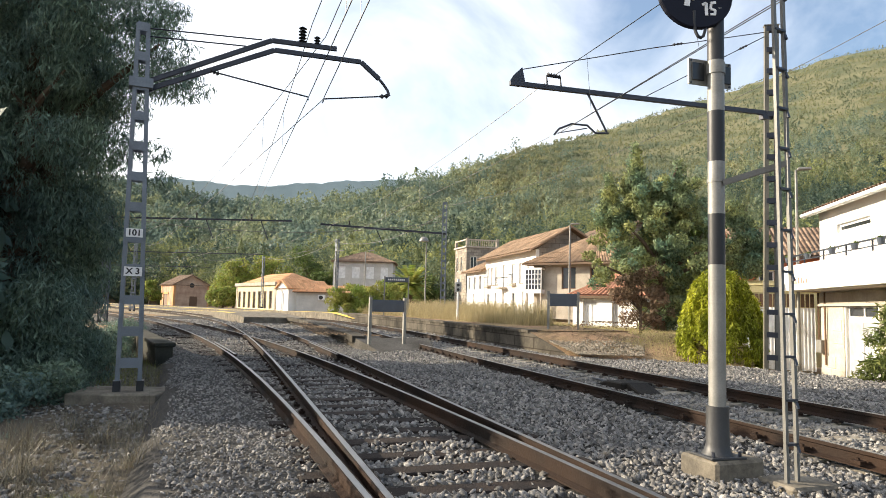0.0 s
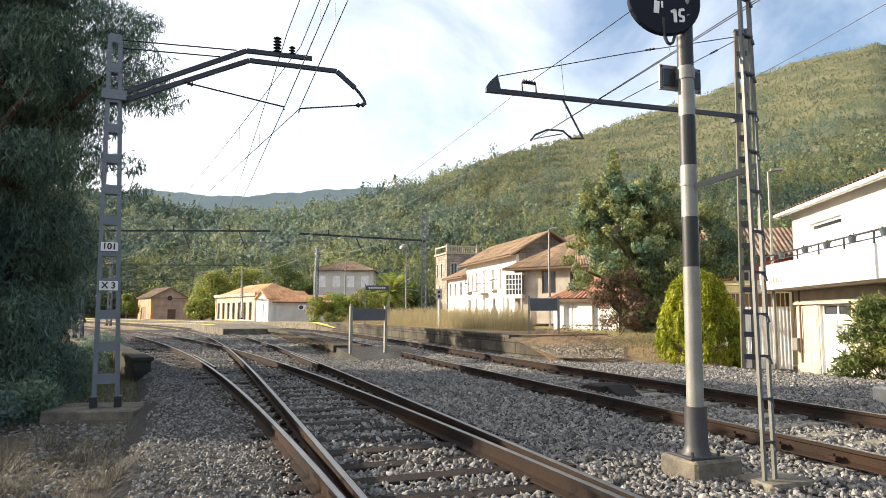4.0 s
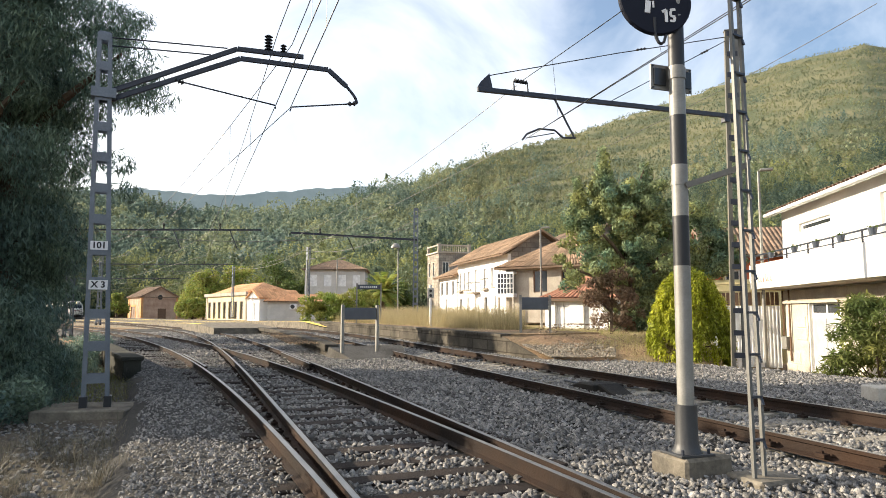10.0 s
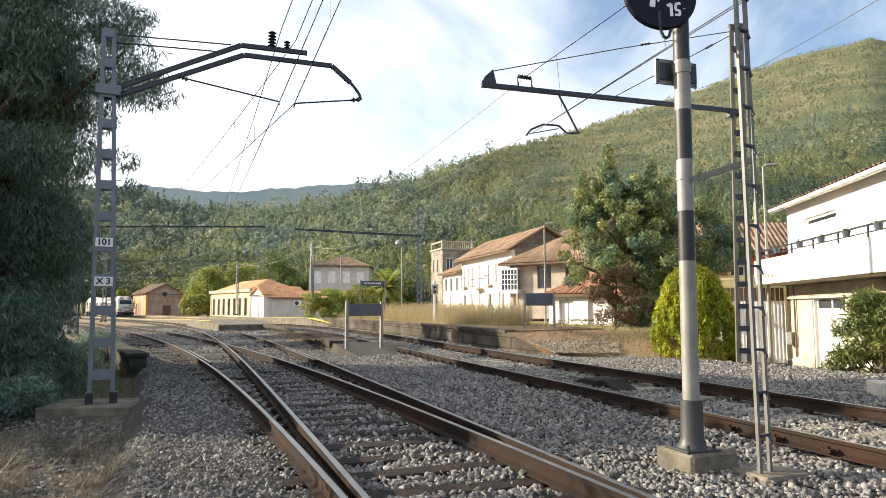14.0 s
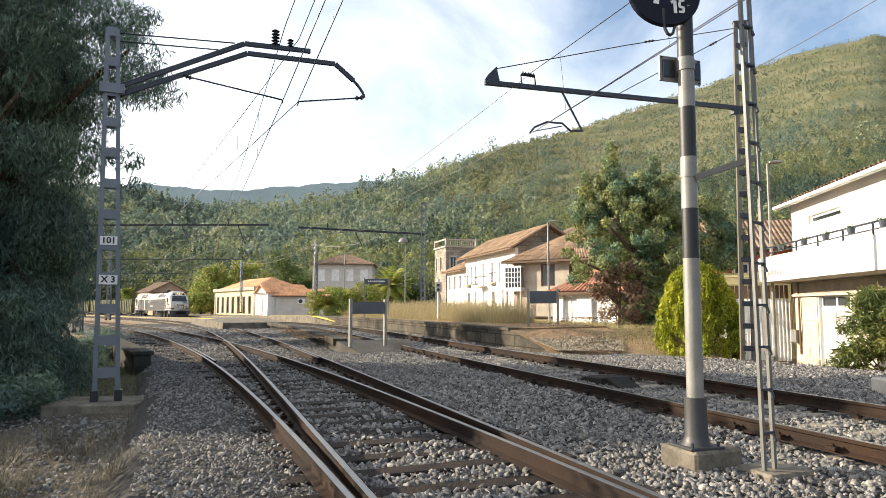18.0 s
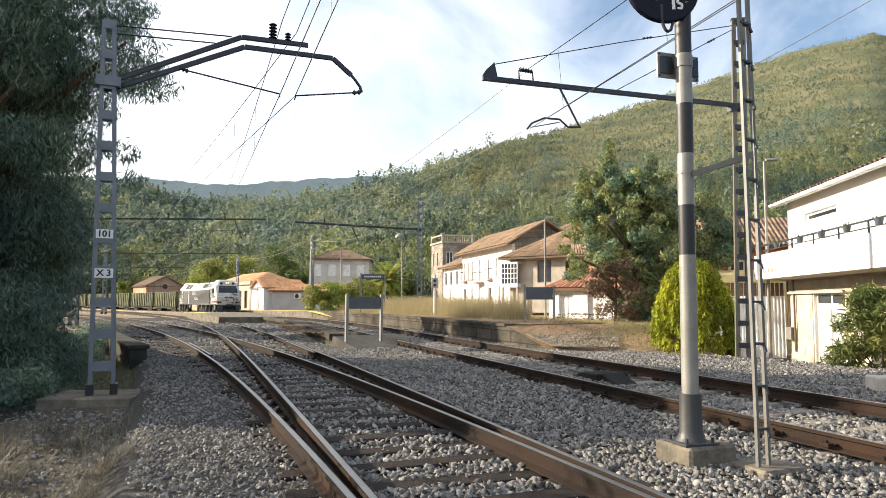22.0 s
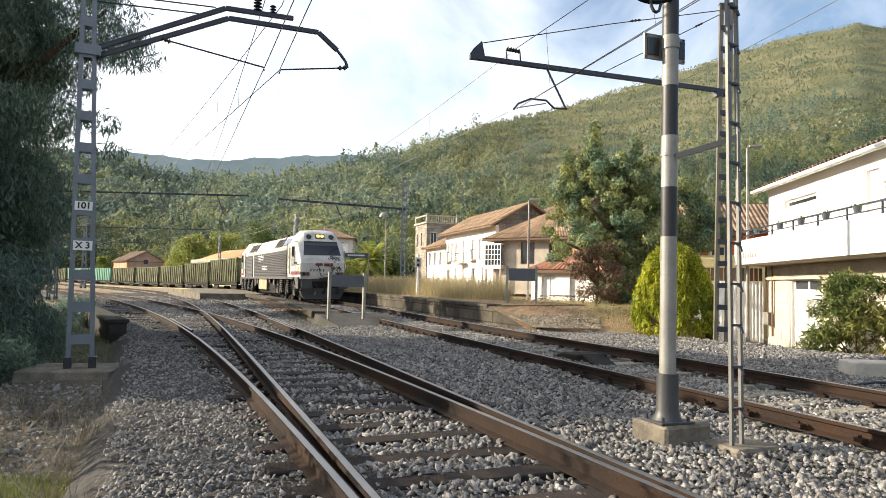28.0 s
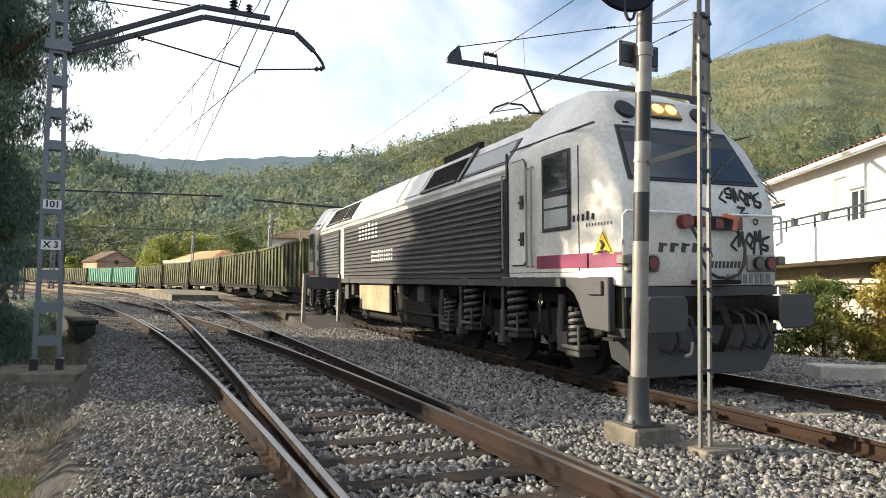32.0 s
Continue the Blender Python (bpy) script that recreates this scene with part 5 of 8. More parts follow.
            part("door_leaf", Geo().prism(inner, s * (w + 0.016), s * (w + 0.026), "x"), M["loco_white"], door)
            for z in (1.62, 2.16):
                part("door_handle", Geo().box(s * (w + 0.026), s * (w + 0.04), y0 + 0.05, y0 + 0.15, z, z + 0.2).box(s * (w + 0.04), s * (w + 0.06), y0 + 0.03, y0 + 0.17, z + 0.08, z + 0.11), M["black"], door)
            for q in (2.16, 2.30, 3.06):
                q = q if front else L - q
                part("handrail", Geo().tube([(s * (w + 0.05), q, 1.3), (s * (w + 0.05), q, 2.75)], 0.016, 6).box(s * w, s * (w + 0.05), q - 0.01, q + 0.01, 2.72, 2.74).box(s * w, s * (w + 0.05), q - 0.01, q + 0.01, 1.31, 1.33), M["galv"], t)
            y0, y1 = yy(0.36, 2.10)
            part("purple_stripe", Geo().box(s * (w - 0.08), s * (w + 0.004), y0 + (0.5 if front else 0), y1 - (0 if front else 0.5), 1.28, 1.46), M["purple"], t, "purple stripe")
            y0, y1 = yy(0.45, 2.95)
            part("seam", Geo().box(s * (w - 0.02), s * (w + 0.003), y0 + 0.7, y1, 1.225, 1.235), M["skirt"], t)
            y0 = 1.04 if front else L - 1.04
            part("seam", Geo().box(s * (w - 0.02), s * (w + 0.003), y0 - 0.005, y0 + 0.005, 1.24, 2.84), M["skirt"], t)
            y0, y1 = yy(0.2, 0.34)
            part("side_marker", Geo().box(s * 1.16, s * 1.27, y0, y1, 1.31, 1.42), M["cream_steel"], t, bevel=0.015)
    # stripe end and sticker on the tapering front corner
    def corner(s, y, z, d=0.0):
        return (s * (float(np.interp(y, (0.3, 0.36, 0.55, 0.85, 1.12), (1.19, 1.21, 1.25, 1.29, 1.31))) + d), y, z)
    for s in (-1, 1):
        ys = (0.32, 0.55, 0.86)
        for a, b in zip(ys, ys[1:]):
            part("purple_stripe", Geo().hexa([corner(s, a, 1.28, -0.02), corner(s, b, 1.28, -0.02), corner(s, b, 1.46, -0.02), corner(s, a, 1.46, -0.02), corner(s, a, 1.28, 0.006), corner(s, b, 1.28, 0.006), corner(s, b, 1.46, 0.006), corner(s, a, 1.46, 0.006)]), M["purple"], t)
    def tri(k, d):
        c = [(0.42 + k, 1.44 + k * 0.6), (0.77 - k, 1.44 + k * 0.6), (0.595, 1.74 - k * 1.1)]
        return Geo().add([corner(-1, y, z, 0.002) for y, z in c] + [corner(-1, y, z, d) for y, z in c], [(0, 1, 2), (5, 4, 3), (0, 3, 4, 1), (1, 4, 5, 2), (2, 5, 3, 0)])
    st = part("warning_triangle", tri(0.0, 0.008), M["sign_yellow"], t, "yellow triangular warning sticker")
    part("black_border", tri(0.03, 0.011), M["black"], st)
    part("yellow_field", tri(0.048, 0.014), M["sign_yellow"], st)
    part("bolt_mark", Geo().bar(corner(-1, 0.62, 1.6, 0.016), corner(-1, 0.57, 1.55, 0.016), 0.03, 0.03).bar(corner(-1, 0.57, 1.56, 0.016), corner(-1, 0.62, 1.5, 0.016), 0.025, 0.025).bar(corner(-1, 0.68, 1.475, 0.016), corner(-1, 0.52, 1.475, 0.016), 0.008, 0.02), M["black"], st)
    # plain bars in place of the lettering
    for k in range(5):
        part("lettering_bar", Geo().bar(corner(-1, 1.13 - k * 0.092, 1.87, 0.004), corner(-1, 1.125 - k * 0.092, 1.95 + 0.03 * (k == 3), 0.004), 0.012, 0.05, (1, 0, 0)), M["skirt"], t)
    for k in range(9):
        part("lettering_bar", Geo().bar(corner(-1, 0.88 - k * 0.052, 1.79, 0.004), corner(-1, 0.875 - k * 0.052, 1.83, 0.004), 0.008, 0.022, (1, 0, 0)), M["galv"], t)
    def side_bars(a, b, n, z0, z1, fill):
        step = (b - a) / n
        for k in range(n):
            for z in np.arange(z0, z1, 0.103):
                part("lettering_bar", Geo().box(-w - 0.064, -w - 0.058, a + k * step, a + (k + fill) * step, z, z + 0.05), M["white_paint"], t)
    side_bars(9.9, 11.8, 6, 2.2, 2.55, 0.55)
    side_bars(10.6, 10.75, 1, 2.55, 2.75, 0.8)
    side_bars(8.65, 10.5, 10, 1.60, 1.9, 0.5)
    # front
    def on_front(x, z, d=0.0):
        """A point of the raked front by height."""
        ys, zs = (0.30, 0.36, 0.55, 0.85, 1.12, 1.5), (2.10, 2.25, 2.587, 3.12, 3.55, 3.70)
        y = 0.30 if z < 2.1 else float(np.interp(z, zs, ys))
        return (x, y - d, z)
    def pane(c, d0, d1):
        return Geo().hexa([on_front(x, z, d0) for x, z in c] + [on_front(x, z, d1) for x, z in c])
    ws = part("windscreen", pane([(-1.03, 2.33), (1.03, 2.33), (0.9, 3.1), (-0.9, 3.1)], -0.02, 0.018), M["black"], t, "dark windscreen with a wiper", bevel=0.008)
    part("pane", pane([(-0.97, 2.38), (0.97, 2.38), (0.85, 3.05), (-0.85, 3.05)], 0.015, 0.024), M["glass"], ws)
    part("sun_blind", pane([(-0.9, 2.86), (0.9, 2.86), (0.86, 3.02), (-0.86, 3.02)], 0.02, 0.0255), M["skirt"], ws)
    part("wiper", Geo().bar(on_front(0.22, 2.36, 0.06), on_front(0.62, 2.66, 0.06), 0.016, 0.016).bar(on_front(0.42, 2.5, 0.055), on_front(0.86, 2.78, 0.055), 0.012, 0.02), M["black"], ws)
    hl = part("headlight", pane([(-0.27, 3.26), (0.27, 3.26), (0.24, 3.52), (-0.24, 3.52)], -0.04, 0.05), M["skirt"], t, "roof headlight housing", bevel=0.01)
    part("rim", pane([(-0.25, 3.275), (0.25, 3.275), (0.225, 3.51), (-0.225, 3.51)], 0.045, 0.06), M["galv"], hl)
    part("reflector", pane([(-0.23, 3.29), (0.23, 3.29), (0.21, 3.495), (-0.21, 3.495)], 0.058, 0.066), M["amber"], hl, "amber reflector of the headlight")
    for s in (-1, 1):
        c = on_front(s * 0.11, 3.395, 0.066)
        part("lit_lamp", Geo().disc(c, (0, -1, 0.75), 0.085, 0.03, 18), M["headlight"], hl, "yellow glowing lamp")
        part("horn_grille", Geo().disc(on_front(s * 0.62, 3.34, 0.0), (0, -1, 0.75), 0.15, 0.08, 22), M["black"], t, "round dark horn opening")
        part("roof_step", Geo().box(s * 0.7 - 0.05, s * 0.7 + 0.05, 0.86, 0.9, 3.13, 3.16), M["black"], t)
        box = part("marker_light", Geo().box(s * 0.93 - 0.25, s * 0.93 + 0.22, 0.24, 0.32, 1.22, 1.43), M["galv"], t, "grey marker light box", bevel=0.02)
        for q, m in ((-0.1, "glass"), (0.1, "tail_red")):
            part("lens_rim", Geo().disc((s * 0.93 + q, 0.235, 1.325), (0, 1, 0), 0.09, 0.04, 20), M["black"], box)
            part("lens", Geo().disc((s * 0.93 + q, 0.225, 1.325), (0, 1, 0), 0.068, 0.04, 18), M[m], box)
        part("hand_rail", Geo().tube([(s * 0.4, 0.3, 1.93), (s * 0.42, 0.22, 1.93), (s * 1.2, 0.22, 1.93), (s * 1.24, 0.24, 1.88), (s * 1.24, 0.24, 1.6), (s * 1.2, 0.3, 1.56)], 0.018, 7), M["white_paint"], t, "white hand rail", smooth=True)
        bf = part("buffer", Geo().prism([(s * 0.98 + a * 0.285, b) for a, b in ((-0.8, 0.6), (0.8, 0.6), (1, 0.68), (1, 0.9), (0.86, 0.96), (-0.86, 0.96), (-1, 0.9), (-1, 0.68))], -0.2, -0.15, "y"), M["skirt"], t, "grey rounded buffer plate", bevel=0.015)
        part("buffer_stem", Geo().tube([(s * 0.98, -0.15, 0.8), (s * 0.98, 0.4, 0.8)], 0.14, 14), M["loco_under"], bf)
    part("red_plug", Geo().disc((-0.32, 0.25, 1.83), (0, 1, 0), 0.09, 0.12, 16), M["tail_red"], t, "round red plug")
    so = part("cable_socket", Geo().box(-0.2, -0.03, 0.22, 0.31, 1.77, 1.9).box(0.08, 0.54, 0.2, 0.31, 1.74, 1.9), M["black"], t, "black cable sockets with red covers")
    part("red_cover", Geo().box(-0.19, -0.05, 0.2, 0.225, 1.78, 1.88), M["tail_red"], so)
    part("red_cover", Geo().box(0.1, 0.22, 0.185, 0.205, 1.76, 1.88).box(0.42, 0.53, 0.185, 0.205, 1.76, 1.88), M["tail_red"], so)
    part("orange_lever", Geo().bar((0.2, 0.16, 1.91), (0.4, 0.13, 1.86), 0.05, 0.05).bar((0.36, 0.13, 1.86), (0.33, 0.12, 1.72), 0.04, 0.05), M["lever"], so, "orange lever")
    loop = [(0.4, 0.2, 1.78), (0.47, 0.14, 1.65), (0.49, 0.12, 1.5), (0.45, 0.1, 1.32), (0.34, 0.08, 1.19), (0.18, 0.08, 1.14), (0.02, 0.09, 1.15), (-0.12, 0.1, 1.22), (-0.2, 0.12, 1.38), (-0.22, 0.14, 1.6), (-0.28, 0.2, 1.78)]
    part("jumper_cable", Geo().tube(loop, 0.02, 8), M["black"], t, "black jumper cable loop", smooth=True)
    part("draw_shelf", Geo().box(-0.2, 0.4, 0.1, 0.31, 1.07, 1.12), M["loco_under"], t, bevel=0.01)
    for n, x0, step, wd, z0, z1 in ((5, -0.66, 0.17, 0.06, 1.46, 1.57), (10, 0.06, 0.062, 0.03, 1.27, 1.35)):
        for k in range(n):
            part("lettering_bar", Geo().bar((x0 + k * step, 0.294, z0), (x0 + k * step + 0.02, 0.294, z1), wd, 0.012, (0, 1, 0)), M["skirt"], t)
            if n == 5:
                part("lettering_bar", Geo().box(x0 + k * step, x0 + k * step + 0.1, 0.289, 0.299, z1 - 0.035, z1 - 0.005), M["skirt"], t)
    for k in range(8):
        part("lettering_bar", Geo().box(0.35 + k * 0.095, 0.35 + k * 0.095 + 0.06, 0.289, 0.299, 1.075, 1.19), M["letter_grey"], t)
    r2 = random.Random(3)
    g = Geo()
    for x0, z0, h, n, dx in ((0.56, 1.64, 0.13, 4, 0.13), (0.40, 2.22, 0.11, 5, 0.115)):
        g = Geo()
        x = x0
        for k in range(n):
            zz = z0 - 0.02 * k
            hh = h * r2.uniform(0.7, 1.2)
            shapes = ([(0, 1), (0.1, -1), (0.5, 0.9), (0.6, -0.8)], [(1, 0.9), (0.2, 0.6), (0.1, -0.1), (0.8, -0.3), (0.7, -0.9), (0, -0.7)], [(0, -1), (0.2, 0.9), (0.5, 0), (0.8, 1), (0.9, -1.2)], [(0.5, -0.6), (0, 0), (0.4, 0.7), (0.9, 0.2), (0.5, -0.7), (1.1, -0.9)])
            pts = [on_front(x + a * dx * 1.05, zz + b * hh, 0.008) for a, b in shapes[(k * 3 + n) % 4]]
            for a, b in zip(pts, pts[1:]):
                g.bar(a, b, r2.uniform(0.022, 0.036), 0.012, (0, 1, 0.3))
            x += dx
        pts = [on_front(x0 - 0.02, z0 - h * 1.2, 0.008), on_front(x0 - 0.12, z0 - h * 0.7, 0.008), on_front(x0 - 0.02, z0 + 0.2 * h, 0.008)]
        for a, b in zip(pts, pts[1:]):
            g.bar(a, b, 0.022, 0.012, (0, 1, 0.3))
        part("graffiti_scrawl", g, M["black"], t, "black spray-paint scrawl")
    g = Geo()
    ring = [on_front(0.86 + 0.035 * math.cos(a), 1.86 + 0.035 * math.sin(a), 0.008) for a in np.arange(0, 6.6, 0.6)]
    g.tube(ring, 0.009, 4)
    g.bar(on_front(0.56, 2.04, 0.008), on_front(0.68, 2.03, 0.008), 0.025, 0.012, (0, 1, 0)).bar(on_front(0.68, 2.03, 0.008), on_front(0.6, 1.95, 0.008), 0.02, 0.012, (0, 1, 0)).bar(on_front(0.6, 1.95, 0.008), on_front(0.74, 1.96, 0.008), 0.025, 0.012, (0, 1, 0))
    part("graffiti_scrawl", g, M["black"], t, "small black spray-paint marks")
    g = Geo()
    for k in range(9):
        z = 2.62 - k * 0.055
        g.bar(on_front(1.12 + 0.04 * (k % 2), z, 0.012), on_front(1.2 + 0.012 * k, z - 0.12, 0.012), 0.012, 0.01, (0, 1, 0.3))
    part("graffiti_scrawl", g, M["letter_grey"], t, "grey spray-paint squiggles on the cab corner")
    # headstock, plough, skirts and steps
    part("headstock", Geo().box(-1.17, 1.17, 0.32, 0.6, 0.55, 1.045), M["loco_under"], t, "dark headstock", bevel=0.02)
    part("headstock_plate", Geo().box(-1.17, 1.17, 0.29, 0.318, 0.94, 1.04), M["skirt"], t)
    part("plough", Geo().prism([(-0.95, 0.1), (0.95, 0.1), (1.12, 0.3), (1.2, 0.62), (-1.2, 0.62), (-1.12, 0.3)], 0.30, 0.36, "y"), M["skirt"], t, "dark grey obstacle plough", bevel=0.012)
    for s in (-1, 1):
        part("plough_wing", Geo().hexa([(s * 0.95, 0.33, 0.1), (s * 1.0, 0.33, 0.12), (s * 1.15, 0.62, 0.3), (s * 1.1, 0.62, 0.3), (s * 1.14, 0.33, 0.62), (s * 1.2, 0.33, 0.62), (s * 1.22, 0.62, 0.62), (s * 1.17, 0.62, 0.62)]), M["skirt"], t)
        part("step", Geo().box(s * 1.1, s * 1.36, 0.3, 0.5, 0.5, 0.53), M["loco_under"], t)
    part("coupling", Geo().tube([(0, 0.32, 0.82), (0, 0.0, 0.8), (0.02, -0.06, 0.62), (0.01, 0.06, 0.4), (0, 0.2, 0.4)], 0.05, 8).box(-0.12, 0.12, 0.1, 0.3, 0.72, 0.92), M["loco_under"], t, smooth=True)
    for x in (-0.62, -0.38, 0.42, 0.66, 0.8):
        part("brake_hose", Geo().tube([(x, 0.3, 0.78), (x + 0.02, 0.14, 0.72), (x + 0.05, 0.1, 0.5), (x + 0.02, 0.18, 0.36), (x - 0.08, 0.26, 0.4)], 0.026, 6), M["black"], t, smooth=True)
    part("hose_end", Geo().tube([(-0.52, 0.08, 0.33), (-0.46, 0.05, 0.36), (-0.43, 0.05, 0.42), (-0.42, 0.06, 0.48)], 0.022, 6), M["galv"], t, smooth=True)
    part("chassis", Geo().box(-1.05, 1.05, 0.5, L - 0.5, 0.85, 1.15), M["loco_under"], t, "grimy underframe")
    part("fuel_tank", Geo().box(-1.1, 1.1, 6.2, 12.3, 0.22, 0.86), M["loco_under"], t, "grimy fuel tank", bevel=0.05)
    for s in (-1, 1):
        part("sill_beam", Geo().box(s * 1.305 - 0.06, s * 1.305, 1.4, L - 1.4, 1.04, 1.148), M["skirt"], t)
        for front in (True, False):
            pr = [(0.45, 1.165), (0.45, 0.58), (0.92, 0.6), (1.0, 0.72), (1.08, 0.85), (1.2, 0.97), (1.36, 1.04), (2.3, 1.06), (2.3, 1.165)]
            pr = pr if front else [(L - a, b) for a, b in pr][::-1]
            part("corner_skirt", Geo().prism(pr, s * 1.2, s * 1.302, "x"), M["skirt"], t, "grey skirt curving round the wheel arch", bevel=0.012)
            y0 = 0.55 if front else L - 0.85
            part("step_box", Geo().box(s * 1.3, s * 1.335, y0, y0 + 0.3, 0.96, 1.12), M["skirt"], t, bevel=0.01)
        tk = part("tank_plate", Geo().box(s * 1.2, s * 1.27, 9.2, 12.0, 0.42, 1.0), M["tank"], t, "cream-painted dusty side plate", bevel=0.015)
        part("tank_rim", Geo().box(s * 1.2, s * 1.28, 9.15, 12.05, 1.01, 1.035), M["galv"], tk)
        part("tank_plate", Geo().hexa([(s * 1.2, 6.35, 0.27), (s * 1.25, 6.35, 0.27), (s * 1.25, 7.85, 0.3), (s * 1.2, 7.85, 0.3), (s * 1.2, 6.5, 0.7), (s * 1.25, 6.5, 0.7), (s * 1.25, 7.85, 0.72), (s * 1.2, 7.85, 0.72)]), M["loco_under"], t, bevel=0.01)
        for y, h in ((6.9, 0.32), (8.3, 0.2), (12.6, 0.3), (13.4, 0.42)):
            part("equipment_box", Geo().box(s * 1.05, s * 1.24, y, y + 0.42, 1.03 - h, 1.03), M["skirt"], t, bevel=0.015)
        part("pipe", Geo().tube([(s * 1.22, 5.6, 0.55), (s * 1.24, 6.0, 0.5), (s * 1.26, 6.6, 0.5), (s * 1.26, 8.6, 0.5), (s * 1.22, 8.9, 0.9)], 0.025, 6), M["loco_under"], t, smooth=True)
        for c0, mir in ((3.35, 1), (L - 3.35, -1)):
            fr = part("bogie_frame", Geo().prism([(c0 - 2.5, 0.52), (c0 - 2.1, 0.42), (c0 + 2.1, 0.42), (c0 + 2.5, 0.52), (c0 + 2.45, 0.72), (c0 + 1.3, 0.78), (c0, 0.62), (c0 - 1.3, 0.78), (c0 - 2.45, 0.72)], s * 0.98, s * 1.1, "x"), M["loco_under"], t, "grimy bogie frame", bevel=0.02)
            for d, z0, z1, r in ((-2.1, 0.40, 0.80, 0.10), (-0.48, 0.50, 1.04, 0.14), (1.17, 0.50, 1.04, 0.14), (2.2, 0.42, 0.8, 0.10)):
                y = c0 + d * mir
                turns = 5.5 * 2 * math.pi
                coil = [(s * 1.2 + r * math.cos(a), y + r * math.sin(a), z0 + (z1 - z0) * a / turns) for a in np.arange(0, turns, 0.55)]
                part("spring", Geo().tube(coil, 0.032, 6), M["spring"], fr, "grey coil spring", smooth=True)
                part("spring_core", Geo().tube([(s * 1.2, y, z0), (s * 1.2, y, z1)], r * 0.55, 8), M["loco_under"], fr)
                part("spring_seat", Geo().box(s * 1.02, s * 1.34, y - 0.22, y + 0.22, z0 - 0.06, z0 - 0.01).box(s * 1.04, s * 1.3, y - 0.16, y + 0.16, z0 - 0.14, z0 - 0.06).box(s * 1.3, s * 1.34, y - 0.22, y - 0.18, z0 - 0.05, z0 + 0.2), M["spring"], fr, bevel=0.012)
                if r > 0.12:
                    part("spring_cap", Geo().prism([(y - 0.42, 1.03), (y + 0.42, 1.03), (y + 0.26, 1.06), (y + 0.2, 1.17), (y - 0.16, 1.17), (y - 0.26, 1.06)], s * 1.06, s * 1.38, "x"), M["skirt"], fr, "bolted spring cap", bevel=0.012)
                    part("damper", Geo().tube([(s * 1.3, y + 0.3, 0.36), (s * 1.3, y + 0.3, 0.72)], 0.05, 10).tube([(s * 1.3, y + 0.3, 0.7), (s * 1.3, y + 0.3, 1.02)], 0.03, 8).box(s * 1.2, s * 1.36, y + 0.22, y + 0.38, 0.28, 0.38), M["spring"], fr, "dark damper", smooth=True)
                else:
                    part("damper", Geo().tube([(s * 1.24, y + 0.36 * mir, 0.5), (s * 1.24, y + 0.3 * mir, 0.95)], 0.055, 10).box(s * 1.08, s * 1.3, y + 0.24 * mir - 0.12, y + 0.24 * mir + 0.12, 0.3, 0.52), M["spring"], fr, "dark damper", smooth=True)
            for d in (-1.85, 0, 1.85):
                y = c0 + d
                part("axle_box", Geo().prism([(y - 0.2, 0.34), (y - 0.1, 0.26), (y + 0.1, 0.26), (y + 0.2, 0.34), (y + 0.2, 0.6), (y - 0.2, 0.6)], s * 1.0, s * 1.2, "x").disc((s * 1.2, y, 0.45), (1, 0, 0), 0.13, 0.06, 14), M["loco_under"], fr, bevel=0.012)
                part("brake_link", Geo().bar((s * 1.12, y + 0.62, 0.85), (s * 1.12, y + 0.55, 0.25), 0.06, 0.04).bar((s * 1.12, y + 0.55, 0.4), (s * 1.12, y + 0.3, 0.45), 0.05, 0.1), M["loco_under"], fr)
                part("hose", Geo().tube([(s * 1.2, y + 0.7, 0.95), (s * 1.24, y + 0.66, 0.6), (s * 1.22, y + 0.8, 0.4), (s * 1.15, y + 0.95, 0.5)], 0.018, 5), M["black"], fr, smooth=True)
    for y in (7.6, 9.4):
        part("roof_vent", Geo().tube([(0, y, crest + 0.03), (0, y, crest + 0.12)], 0.42, 20), M["loco_under"], t)
    # the body rides higher on its springs than the plain sections above
    for me in {o.data for o in t.children_recursive if o.data}:
        for v in me.vertices:
            v.co.z += 0.15 * min(max(v.co.z, 0.0) / 1.05, 1.0)
    return t, [wheelset(t, c0 + d) for c0 in (3.35, L - 3.35) for d in (-1.85, 0, 1.85)]


